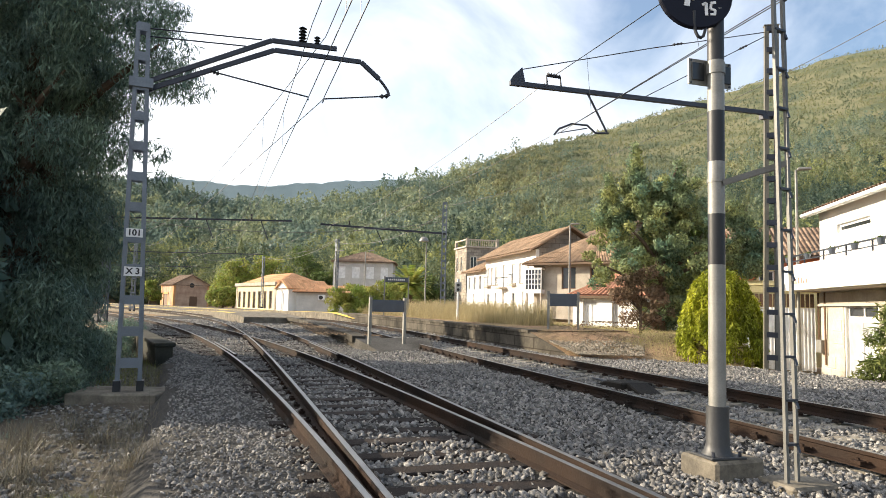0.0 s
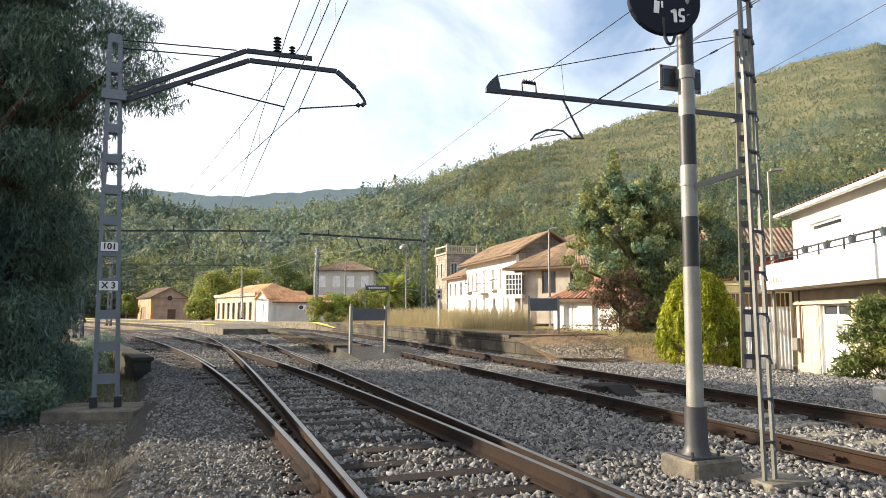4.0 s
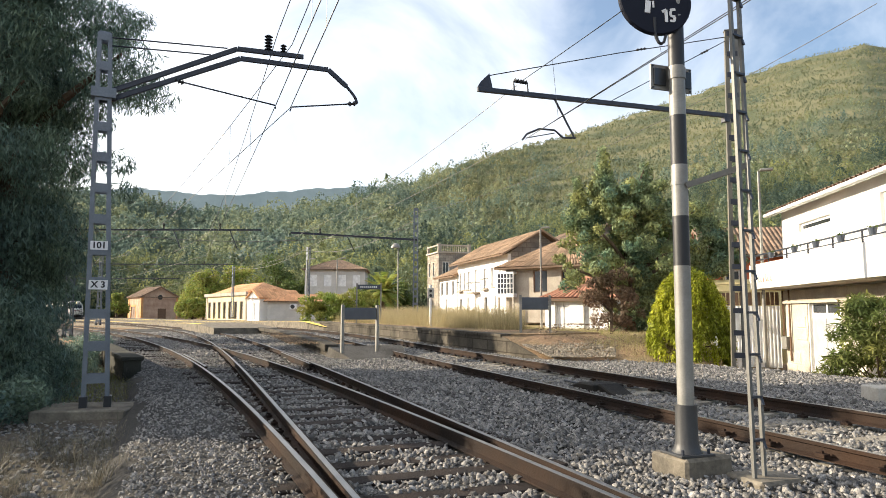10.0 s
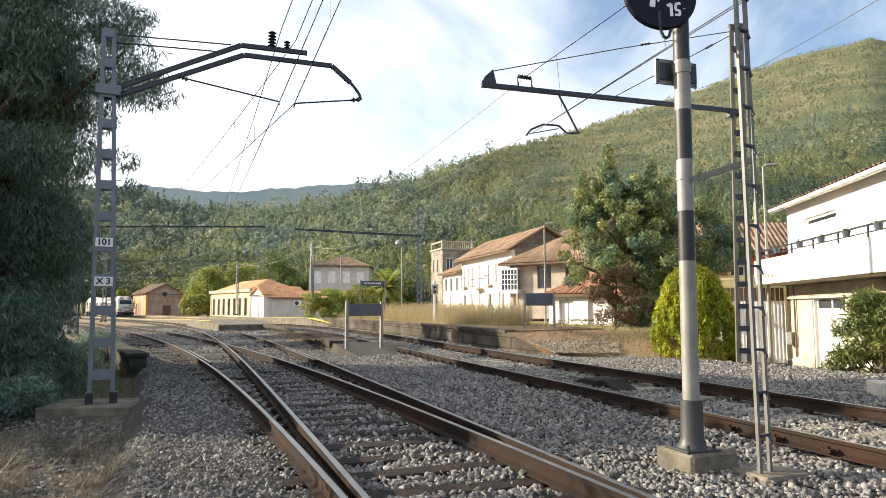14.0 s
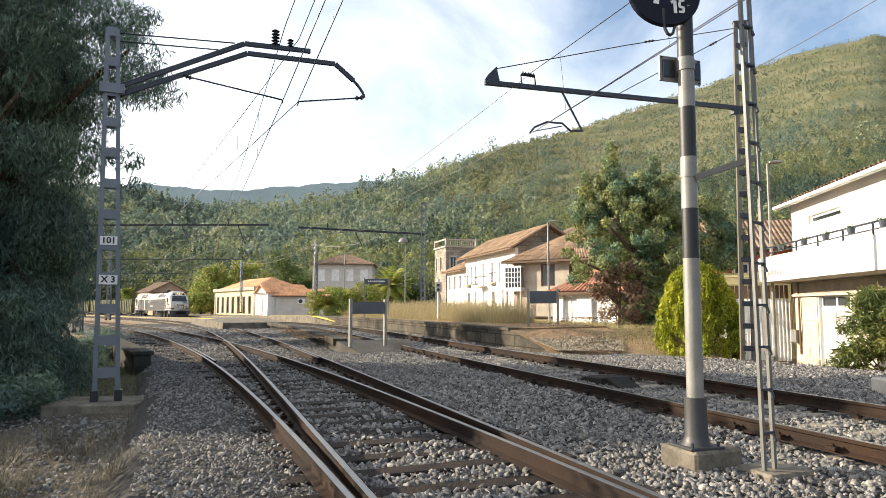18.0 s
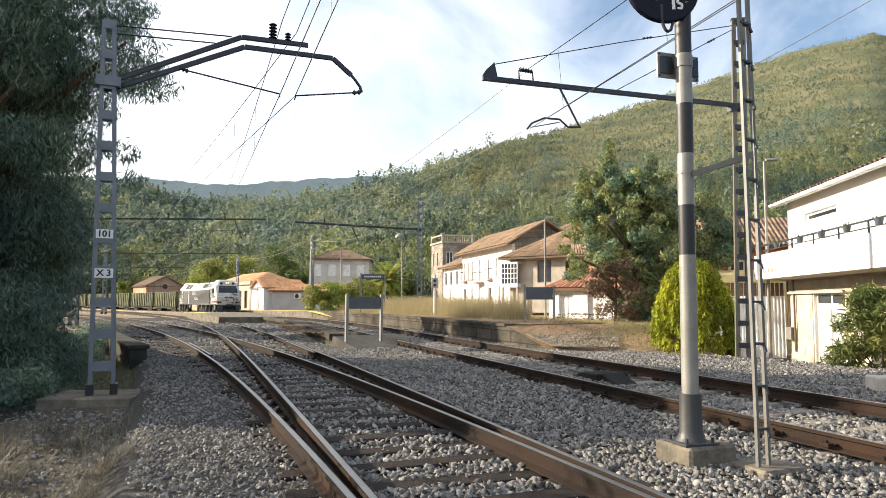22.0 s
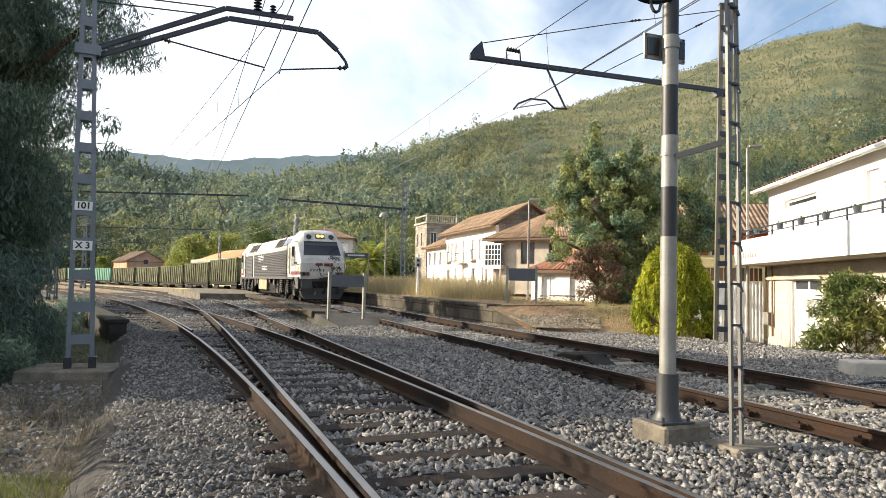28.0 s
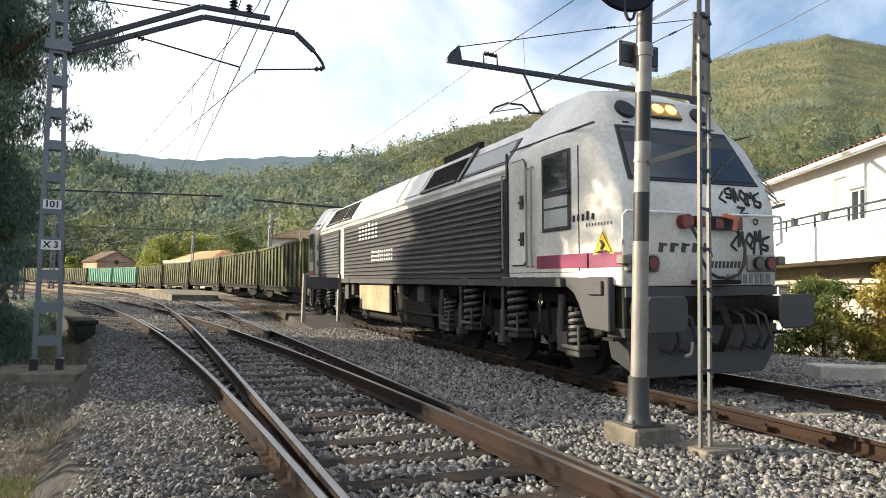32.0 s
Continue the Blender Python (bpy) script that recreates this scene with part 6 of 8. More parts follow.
def wagon(material, label):
    """Open wagon, front at y=0, body towards +y."""
    t = thing("open_wagon", pose(0, 0, 0), label, "goods wagon", "wagons of the train")
    L, w, z0, z1 = WAGON_L, 1.32, 0.98, 2.86
    for s in (-1, 1):
        side = part("side_wall", Geo().hexa([(s * (w - 0.05), 0.1, z0), (s * w, 0.1, z0), (s * w, L - 0.1, z0), (s * (w - 0.05), L - 0.1, z0), (s * (w - 0.05), 0.1, z1), (s * w, 0.1, z1), (s * w, L - 0.1, z1), (s * (w - 0.05), L - 0.1, z1)]), material, t, "streaked steel side")
        for k in range(13):
            y = 0.35 + k * (L - 0.7) / 12
            part("side_rib", Geo().hexa([(s * w, y - 0.06, z0), (s * (w + 0.10), y - 0.045, z0), (s * (w + 0.10), y + 0.045, z0), (s * w, y + 0.06, z0), (s * w, y - 0.06, z1), (s * (w + 0.06), y - 0.045, z1), (s * (w + 0.06), y + 0.045, z1), (s * w, y + 0.06, z1)]), material, side)
        part("top_rim", Geo().box(s * w - 0.06, s * w + 0.09, 0.05, L - 0.05, z1, z1 + 0.1), material, t)
        part("sole_bar", Geo().box(s * 1.2 - 0.06, s * 1.2 + 0.06, 0.2, L - 0.2, 0.72, 0.98), M["loco_under"], t)
        for c0 in (2.2, L - 2.2):
            part("bogie_side", Geo().prism([(c0 - 1.2, 0.45), (c0 - 0.5, 0.3), (c0 + 0.5, 0.3), (c0 + 1.2, 0.45), (c0 + 1.1, 0.7), (c0 - 1.1, 0.7)], s * 1.0, s * 1.1, "x"), M["loco_under"], t, bevel=0.02)
        for y in (-0.3, L + 0.05):
            part("buffer", Geo().tube([(s * 0.92, y, 1.05), (s * 0.92, y + 0.3, 1.05)], 0.17, 12), M["loco_under"], t)
    for y in (0.1, L - 0.15):
        end = part("end_wall", Geo().box(-w, w, y, y + 0.05, z0, z1 + 0.08), material, t)
        for x in (-0.8, 0, 0.8):
            yy = y - 0.1 if y < 1 else y + 0.05
            part("end_post", Geo().box(x - 0.06, x + 0.06, yy, yy + 0.1, z0, z1), material, end)
    part("floor", Geo().box(-w, w, 0.1, L - 0.1, 0.9, z0), M["loco_under"], t)
    return t


def train():
    loco, axles = locomotive()
    first = wagon(M["wagon"], "weathered olive-green open wagon with ribbed sides")
    other = wagon(M["wagon_teal"], "teal-green open wagon with ribbed sides")
    cars = [first]
    for k in range(1, 15):
        src = other if k in (5, 6) else first
        cars.append(other if k == 5 else copy_thing(src, pose(0, 0, 0)))
    return loco, axles, cars


LOCO, AXLES, WAGONS = train()
# seconds, metres along the line to the locomotive's front
TRAIN_AT = [(0, 223.0), (16.5, 114.1), (18, 103.9), (20, 90.6), (21, 84.0), (22, 77.2), (23, 70.3), (24, 63.6), (25, 57.0), (25.5, 53.8), (27.5, 41.0), (28, 37.7), (29, 30.3), (30, 22.6), (31, 15.3), (32, 8.2)]


def vehicle_pose(front, a, b):
    """A vehicle whose bogies stand a and b metres behind its front."""
    p, q = on(LANE_B, front + a), on(LANE_B, front + b)
    d = Vector((q[0] - p[0], q[1] - p[1], 0)).normalized()
    lean = -radians(2.1) * float(ease(62, 32, front + (a + b) / 2))
    return Matrix.Translation((p[0] - d.x * a, p[1] - d.y * a, Z_B + fall(front + (a + b) / 2))) @ Matrix.Rotation(math.atan2(-d.x, d.y), 4, "Z") @ Matrix.Rotation(lean, 4, "Y")


def train_front(t):
    return float(np.interp(t, [r[0] for r in TRAIN_AT], [r[1] for r in TRAIN_AT]))


def motions():
    times = [0, 2, 4, 6, 8, 10, 12, 14, 15, 16] + [16.5 + 0.5 * k for k in range(32)]
    walk(LOCO, [(t, vehicle_pose(train_front(t), 3.35, LOCO_L - 3.35)) for t in times])
    for k, w in enumerate(WAGONS):
        behind = LOCO_L + GAP + k * (WAGON_L + GAP)
        walk(w, [(t, vehicle_pose(train_front(t) + behind, 2.2, WAGON_L - 2.2)) for t in times])
    for a in AXLES:
        rest = Vector(a.location)
        walk(a, [(k / 10, Matrix.Translation(rest) @ Matrix.Rotation((train_front(0) - train_front(k / 10)) / 0.5, 4, "X")) for k in range(321)])

# ---- houses ----
M["pane"] = mat("window_pane", (0.03, 0.035, 0.04), 0.12, scale=1, detail=8, amount=0.3, bump=0.0, spec=0.7)
M["frame_white"] = M["white_paint"]
M["orange_trim"] = mat("orange_painted_trim", (0.62, 0.33, 0.14), 0.85, col2=(0.50, 0.26, 0.12), scale=0.8, detail=18, amount=0.3, bump=0.2)
M["shutter_white"] = mat("white_shutter", (0.74, 0.74, 0.72), 0.6, scale=2, detail=30, amount=0.1, bump=0.1)
M["frame_brown"] = mat("brown_window_wood", (0.16, 0.09, 0.05), 0.6, scale=3, detail=40, amount=0.3, bump=0.2)
M["mortar"] = mat("mortar", (0.33, 0.30, 0.26), 0.95, scale=2, detail=40, amount=0.3, bump=0.3)


def wall_panel(w, h, holes, thick):
    """A wall along +x from 0 to w, its face at y=0 and its back at y=thick, with openings (x0, x1, z0, z1)."""
    g = Geo()
    xs = sorted({0.0, float(w), *[float(v) for o in holes for v in o[:2]]})
    zs = sorted({0.0, float(h), *[float(v) for o in holes for v in o[2:4]]})
    nx, nz = len(xs) - 1, len(zs) - 1
    solid = {(i, j): not any(o[0] < (xs[i] + xs[i + 1]) / 2 < o[1] and o[2] < (zs[j] + zs[j + 1]) / 2 < o[3] for o in holes) for i in range(nx) for j in range(nz)}
    for (i, j), full in solid.items():
        if not full:
            continue
        x0, x1, z0, z1, t = xs[i], xs[i + 1], zs[j], zs[j + 1], thick
        g.add([(x0, 0, z0), (x1, 0, z0), (x1, 0, z1), (x0, 0, z1)], [(0, 1, 2, 3)])
        g.add([(x0, t, z0), (x1, t, z0), (x1, t, z1), (x0, t, z1)], [(3, 2, 1, 0)])
        for di, dj, q in ((-1, 0, [(x0, 0, z0), (x0, 0, z1), (x0, t, z1), (x0, t, z0)]), (1, 0, [(x1, 0, z0), (x1, t, z0), (x1, t, z1), (x1, 0, z1)]),
                          (0, -1, [(x0, 0, z0), (x0, t, z0), (x1, t, z0), (x1, 0, z0)]), (0, 1, [(x0, 0, z1), (x1, 0, z1), (x1, t, z1), (x0, t, z1)])):
            if not solid.get((i + di, j + dj), False):
                g.add(q, [(0, 1, 2, 3)])
    bm = bmesh.new()
    bm.from_mesh(g.mesh("tmp"))
    bmesh.ops.remove_doubles(bm, verts=bm.verts, dist=0.001)
    out = Geo()
    bm.verts.index_update()
    out.v = [tuple(v.co) for v in bm.verts]
    out.f = [tuple(v.index for v in f.verts) for f in bm.faces]
    bm.free()
    return out


def window_in(parent, m, o, frame_m, kind="window", shutter=None, surround=None, sill=None):
    """Fills an opening: frame, bars and panes, set back in the wall; m places the wall."""
    x0, x1, z0, z1 = o
    f = 0.07 if x1 - x0 < 2 else 0.09
    y = 0.10
    g = Geo()
    g.box(x0, x0 + f, y, y + 0.06, z0, z1).box(x1 - f, x1, y, y + 0.06, z0, z1)
    g.box(x0 + f, x1 - f, y, y + 0.06, z0, z0 + f).box(x0 + f, x1 - f, y, y + 0.06, z1 - f, z1)
    cx = (x0 + x1) / 2
    if kind != "plain":
        g.box(cx - f / 2, cx + f / 2, y, y + 0.06, z0 + f, z1 - f)
    w = part("door" if kind == "door" else "window", g.moved(m), frame_m, parent)
    if kind == "door":
        part("door_leaf", Geo().box(x0 + f, x1 - f, y + 0.02, y + 0.05, z0, z1 - f).moved(m), frame_m, w)
    elif shutter:
        part("shutter", Geo().box(x0 + f, x1 - f, y + 0.015, y + 0.045, z0 + f, z1 - f).moved(m), shutter, w, "closed roller shutter")
    else:
        for a, b in ((x0 + f, cx - f / 2), (cx + f / 2, x1 - f)) if kind != "plain" else ((x0 + f, x1 - f),):
            part("pane", Geo().box(a, b, y + 0.025, y + 0.035, z0 + f, z1 - f).moved(m), M["pane"], w)
    if surround:
        e = 0.14
        g = Geo().box(x0 - e, x0, -0.025, 0.02, z0, z1 + e).box(x1, x1 + e, -0.025, 0.02, z0, z1 + e).box(x0, x1, -0.025, 0.02, z1, z1 + e)
        part("surround", g.moved(m), surround, w, "stone surround")
    if sill:
        part("sill", Geo().box(x0 - 0.12, x1 + 0.12, -0.09, 0.1, z0 - 0.09, z0).moved(m), sill, w)
    return w


def tile_slope(parent, a, b, c, d, material, pitch=0.25, name="roof_tiles", label="rows of curved clay tiles"):
    """A roof slope with eave a-b and ridge d-c: barrel tiles in rows down the slope on a solid deck."""
    a, b, c, d = (Vector(p) for p in (a, b, c, d))
    n = (b - a).cross(d - a).normalized()
    if n.z < 0:
        n = -n
    deck = Geo().hexa([a - n * 0.12, b - n * 0.12, c - n * 0.12, d - n * 0.12, a, b, c, d])
    roof = part("roof_slope", deck, material, parent)
    cols = max(2, int((b - a).length / pitch))
    verts, faces = [], []
    for k in range(cols):
        p0, p1 = a.lerp(b, (k + 0.5) / cols), d.lerp(c, (k + 0.5) / cols)
        side = (b - a).normalized() * (pitch * 0.42)
        q0 = len(verts)
        steps = max(2, int((p1 - p0).length / 0.9))
        for j in range(steps):
            e0, e1 = p0.lerp(p1, j / steps), p0.lerp(p1, (j + 1.06) / steps)
            lift = n * 0.035
            base = len(verts)
            for e, up in ((e0, lift), (e1, lift * 0.2)):
                for u, hgt in ((-1, 0), (-0.6, 0.055), (0, 0.072), (0.6, 0.055), (1, 0)):
                    verts.append(e + side * u + n * hgt + up)
            faces += [(base + i, base + i + 1, base + 6 + i, base + 5 + i) for i in range(4)]
    g = Geo().add(verts, faces)
    tagged(part(name, g, material, roof, label, smooth=True), kind="stuff")
    return roof


def corner_frame(origin, heading):
    return Matrix.Translation(origin) @ Matrix.Rotation(radians(heading), 4, "Z")


def house(name, origin, heading, w, d, h, label, wall_m, roof_m, front=(), right=(), left=(), roof="gable", rise=1.8, over=0.5, frame_m=None, shutters=None, surround=None, thick=0.3, sill=None, ridge="x", group="", gable_m=None, right_m=None):
    """A house from its front left corner: front along +x, depth along +y in its own frame."""
    t = thing(name, corner_frame(origin, heading), label, "house", group)
    I = Matrix.Identity(4)
    frame_m = frame_m or M["frame_white"]
    sides = (("front", I, w, front), ("right", Matrix.Translation((w, 0, 0)) @ Matrix.Rotation(radians(90), 4, "Z"), d, right),
             ("back", Matrix.Translation((w, d, 0)) @ Matrix.Rotation(radians(180), 4, "Z"), w, ()), ("left", Matrix.Translation((0, d, 0)) @ Matrix.Rotation(radians(-90), 4, "Z"), d, left))
    for nm, m, length, holes in sides:
        cut = thick if nm in ("right", "left") else 0.0
        ho = [(o[0] - cut, o[1] - cut, *o[2:4]) for o in holes]
        m2 = m @ Matrix.Translation((cut, 0, 0))
        part("wall", wall_panel(length - 2 * cut, h, ho, thick).moved(m2), right_m if right_m and nm == "right" else wall_m, t)
        for o, full in zip(ho, holes):
            kind = full[4] if len(full) > 4 else "window"
            sh = shutters if kind == "shut" else None
            window_in(t, m2, o, frame_m, kind, sh, surround, sill)
    # near-black slabs: the dim inside of the house is painted into them
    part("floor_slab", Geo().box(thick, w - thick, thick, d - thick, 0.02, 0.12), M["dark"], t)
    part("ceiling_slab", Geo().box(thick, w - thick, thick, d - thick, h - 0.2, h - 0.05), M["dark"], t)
    o = over
    if roof == "gable" and ridge == "x":
        tile_slope(t, (-o, -o, h - 0.1), (w + o, -o, h - 0.1), (w + o, d / 2, h + rise), (-o, d / 2, h + rise), roof_m)
        tile_slope(t, (w + o, d + o, h - 0.1), (-o, d + o, h - 0.1), (-o, d / 2, h + rise), (w + o, d / 2, h + rise), roof_m)
        for x0 in (0.0, w - thick):
            part("gable", Geo().prism([(0, h), (d, h), (d / 2, h + rise - 0.15)], x0, x0 + thick, "x"), gable_m or wall_m, t)
    elif roof == "gable":
        tile_slope(t, (-o, d + o, h - 0.1), (-o, -o, h - 0.1), (w / 2, -o, h + rise), (w / 2, d + o, h + rise), roof_m)
        tile_slope(t, (w + o, -o, h - 0.1), (w + o, d + o, h - 0.1), (w / 2, d + o, h + rise), (w / 2, -o, h + rise), roof_m)
        for y0 in (0.0, d - thick):
            part("gable", Geo().prism([(0, h), (w, h), (w / 2, h + rise - 0.15)], y0, y0 + thick, "y"), gable_m or wall_m, t)
    elif roof == "hip":
        k = min(w, d) / 2
        r0, r1 = ((k, d / 2, h + rise), (w - k, d / 2, h + rise)) if w >= d else ((w / 2, k, h + rise), (w / 2, d - k, h + rise))
        e = [(-o, -o, h - 0.1), (w + o, -o, h - 0.1), (w + o, d + o, h - 0.1), (-o, d + o, h - 0.1)]
        if w >= d:
            quads = [(e[0], e[1], r1, r0), (e[1], e[2], r1, r1), (e[2], e[3], r0, r1), (e[3], e[0], r0, r0)]
        else:
            quads = [(e[0], e[1], r0, r0), (e[1], e[2], r1, r0), (e[2], e[3], r1, r1), (e[3], e[0], r0, r1)]
        for a, b, c, dd in quads:
            tile_slope(t, a, b, Vector(c) + (Vector(b) - Vector(a)) * 1e-3, dd, roof_m)
    if roof != "flat":
        part("eave_board", Geo().box(-o, w + o, -o, -o + 0.06, h - 0.22, h - 0.1), M["white_paint"] if name == "white_building" else M["eave"], t)
    return t


def row(n, x0, step, w, z0, z1, kind="window"):
    return [(x0 + k * step, x0 + k * step + w, z0, z1, kind) for k in range(n)]


def balcony(t, x0, x1, z, depth=0.8):
    b = part("balcony", Geo().box(x0, x1, -depth, 0, z - 0.14, z), M["granite"], t, "stone balcony slab")
    part("balcony_rail", Geo().box(x0, x1, -depth, -depth + 0.03, z + 0.92, z + 0.97).box(x0, x0 + 0.03, -depth, 0, z + 0.92, z + 0.97).box(x1 - 0.03, x1, -depth, 0, z + 0.92, z + 0.97), M["arm"], b)
    n = max(4, int((x1 - x0) / 0.22))
    g = Geo()
    for k in range(n + 1):
        x = x0 + 0.02 + (x1 - x0 - 0.04) * k / n
        g.box(x - 0.01, x + 0.01, -depth + 0.005, -depth + 0.025, z, z + 0.93)
    part("baluster", g, M["arm"], b, "thin iron balusters", kind="stuff")


def village():
    # goods shed across the tracks
    sh = house("goods_shed", (-66.6, 150.0, -0.5), 40, 8.0, 10.0, 5.3, "plastered goods shed with orange trim and a tiled gable roof", M["brick_wall"], M["tile_roof_old"],
               front=[(3.6, 5.4, 0.1, 2.6, "door")], left=[(2.2, 5.6, 0.1, 3.0, "door")], ridge="y", rise=2.3, over=0.45, frame_m=M["frame_brown"])
    part("round_window", Geo().disc((4.0, -0.02, 5.15), (0, 1, 0), 0.55, 0.1, 20), M["dark"], sh, "round dark gable window")
    for x in (0.0, 7.6):
        part("corner_pier", Geo().box(x, x + 0.4, -0.06, -0.005, 0, 5.2), M["orange_trim"], sh, "orange-painted corner pier")
    part("corner_pier", Geo().box(-0.06, -0.005, 0.0, 0.9, 0, 5.2).box(-0.06, -0.005, 9.1, 10.0, 0, 5.2), M["orange_trim"], sh, "orange-painted corner pier")
    part("door_surround", Geo().box(-0.05, -0.005, 3.9, 4.35, 0, 3.5).box(-0.05, -0.005, 7.85, 8.3, 0, 3.5).box(-0.05, -0.005, 3.9, 8.3, 3.05, 3.5), M["orange_trim"], sh, "orange door surround")
    # station building
    st = house("station_building", (-38.9, 112.0, 0.1), -54, 19.0, 8.0, 3.9, "pale yellow station building with orange tiled roof", M["yellow_wall"], M["tile_orange"],
               front=row(7, 1.2, 2.5, 1.15, 0.15, 2.75), right=[(1.2, 2.4, 0.9, 2.6), (4.4, 5.6, 0.9, 2.6)], roof="hip", rise=1.75, over=0.15, frame_m=M["frame_brown"], surround=M["granite"])
    part("cornice", Geo().box(-0.25, 19.25, -0.3, -0.02, 3.65, 4.15), M["granite"], st, "stained stone cornice")
    for x in (0.0, 18.4):
        part("corner_pier", Geo().box(x, x + 0.6, -0.06, -0.005, 0, 3.65), M["granite"], st)
    # white annexe with a wide eave
    an = house("annexe", (-27.2, 95.0, 0.12), -54, 4.6, 6.0, 3.2, "small white annexe with orange roof and air conditioner", M["white_wall"], M["tile_orange"],
               front=[(2.6, 3.6, 0.05, 2.4, "door")], right=[(3.6, 4.8, 1.7, 2.5)], roof="gable", ridge="y", rise=1.1, over=0.3)
    wing = house("annexe_wing", (-23.3, 91.0, 0.12), 3, 9.0, 6.5, 2.75, "low grey annexe wing with orange eave", M["grey_wall"], M["tile_orange"],
                 roof="gable", rise=0.9, over=0.5)
    ac = part("air_conditioner", Geo().box(3.0, 4.0, -0.28, 0, 1.55, 2.3), M["white_paint"], wing, "white air-conditioning unit", bevel=0.03)
    part("fan_grille", Geo().disc((3.4, -0.29, 1.92), (0, 1, 0), 0.28, 0.02, 20), M["dark"], ac)
    # two-storey grey house behind
    house("grey_house", (-25.4, 126.0, 0.8), 3, 11.3, 9.5, 8.7, "grey two-storey house with a hipped tile roof", M["grey_wall"], M["tile_roof_old"],
          front=row(4, 0.9, 2.7, 1.4, 5.4, 7.6, "shut") + row(4, 0.9, 2.7, 1.4, 1.6, 3.6, "shut"), left=row(3, 1.2, 2.9, 1.3, 5.4, 7.6, "shut"), roof="hip", rise=2.0, over=0.5, shutters=M["shutter_white"])
    # stone tower house with balustrade
    tw = house("stone_house", (-0.1, 104.0, 1.0), 18, 5.2, 6.0, 9.6, "narrow granite house with balustraded roof terrace", M["ashlar"], M["tile_roof"],
               front=[(0.7, 1.7, 6.0, 8.2), (3.3, 4.3, 6.0, 8.2), (0.7, 1.7, 2.4, 4.8), (3.3, 4.3, 2.4, 4.8)], left=[(0.8, 1.6, 6.0, 8.2), (3.0, 3.8, 6.0, 8.2)], roof="flat", surround=M["cut_stone"])
    part("terrace_slab", Geo().box(-0.2, 5.4, -0.2, 6.2, 9.6, 9.85), M["granite"], tw)
    part("terrace_parapet", Geo().box(-0.1, 5.3, -0.1, 0.15, 10.75, 10.95).box(-0.1, 0.15, 0.15, 6.0, 10.75, 10.95), M["granite"], tw)
    for k in range(15):
        prof = [(0.05, 9.85), (0.09, 10.05), (0.05, 10.3), (0.09, 10.55), (0.06, 10.75)]
        x = 0.1 + k * 0.36
        part("baluster", Geo().tube([(x, 0.02, z) for _, z in prof], [r for r, _ in prof], 8), M["granite"], tw)
    for x, y in ((-0.1, -0.1), (4.95, -0.1), (-0.1, 5.6)):
        part("corner_pier", Geo().box(x, x + 0.4, y, y + 0.4, 9.85, 11.1), M["granite"], tw)
    # long white row
    up = [(0.7, 1.5, 2.9, 4.7, "shut"), (2.0, 2.8, 2.9, 4.7, "shut"), (3.3, 4.1, 2.9, 4.7, "shut"), (5.6, 6.6, 2.6, 4.8, "shut"), (8.2, 9.2, 2.9, 4.7, "shut"), (10.2, 11.0, 2.9, 4.7, "shut"), (12.2, 13.0, 2.9, 4.7, "shut")]
    low = [(0.8, 1.7, 0.6, 2.0), (3.2, 4.2, 0.05, 2.1, "door"), (5.6, 6.6, 0.05, 2.1, "door"), (8.3, 9.2, 0.7, 2.0), (11.0, 12.0, 0.05, 2.1, "door")]
    wr = house("white_house", (2.0, 71.6, 0.7), -73.8, 14.2, 6.0, 5.7, "long white two-storey house with tiled gable roof", M["white_wall"], M["tile_roof"],
               front=up + low, right=[(2.0, 3.0, 2.9, 4.5)], roof="gable", rise=2.1, over=0.8, shutters=M["shutter_white"], surround=M["white_paint"], sill=M["granite"], gable_m=M["ashlar"], right_m=M["ashlar"])
    balcony(wr, 5.2, 7.0, 2.55)
    balcony(wr, 8.0, 9.4, 2.8, 0.4)
    balcony(wr, 0.4, 1.9, 2.8, 0.4)
    house("white_wing", (0.05, 78.4, 0.7), -73.8, 6.7, 6.0, 4.6, "lower white wing of the row with tiled roof", M["white_wall"], M["tile_roof"],
          front=[(0.7, 1.5, 2.5, 4.0), (2.7, 3.5, 2.5, 4.0), (4.9, 5.7, 2.5, 4.0), (2.6, 3.6, 0.05, 2.1, "door")], roof="gable", rise=1.6, over=0.6, surround=M["white_paint"])
    house("stone_gable_house", (9.5, 66.0, 0.7), -73.8, 9.0, 6.0, 6.4, "taller stone house behind the white row", M["ashlar"], M["tile_roof_old"],
          front=[(1.5, 2.4, 3.4, 4.8), (5.5, 6.4, 3.4, 4.8)], right=[(2.2, 3.2, 3.4, 4.8)], roof="gable", rise=2.0, over=0.5)
    # house with glazed gallery
    gl = house("gallery_house", (5.3, 53.0, 0.5), -38, 7.4, 6.0, 4.35, "stone house with white glazed gallery and tiled hip roof", M["cut_stone"], M["tile_roof"],
               front=[(2.5, 3.7, 2.3, 4.0), (4.9, 5.9, 2.3, 3.9)], left=[(1.0, 2.2, 1.2, 3.0)], roof="hip", rise=2.1, over=0.7, frame_m=M["frame_brown"])
    G0, G1 = 1.95, 3.95
    ga = part("gallery", Geo().box(-0.5, 1.0, -0.5, 0.0, G0, G0 + 0.3), M["white_paint"], gl, "white glazed gallery")
    part("gallery_head", Geo().box(-0.5, 1.0, -0.5, 0.0, G1 - 0.15, G1), M["white_paint"], ga)
    for i in range(6):
        x = -0.5 + i * 0.288
        part("gallery_mullion", Geo().box(x, x + 0.06, -0.5, -0.45, G0 + 0.3, G1 - 0.15), M["white_paint"], ga)
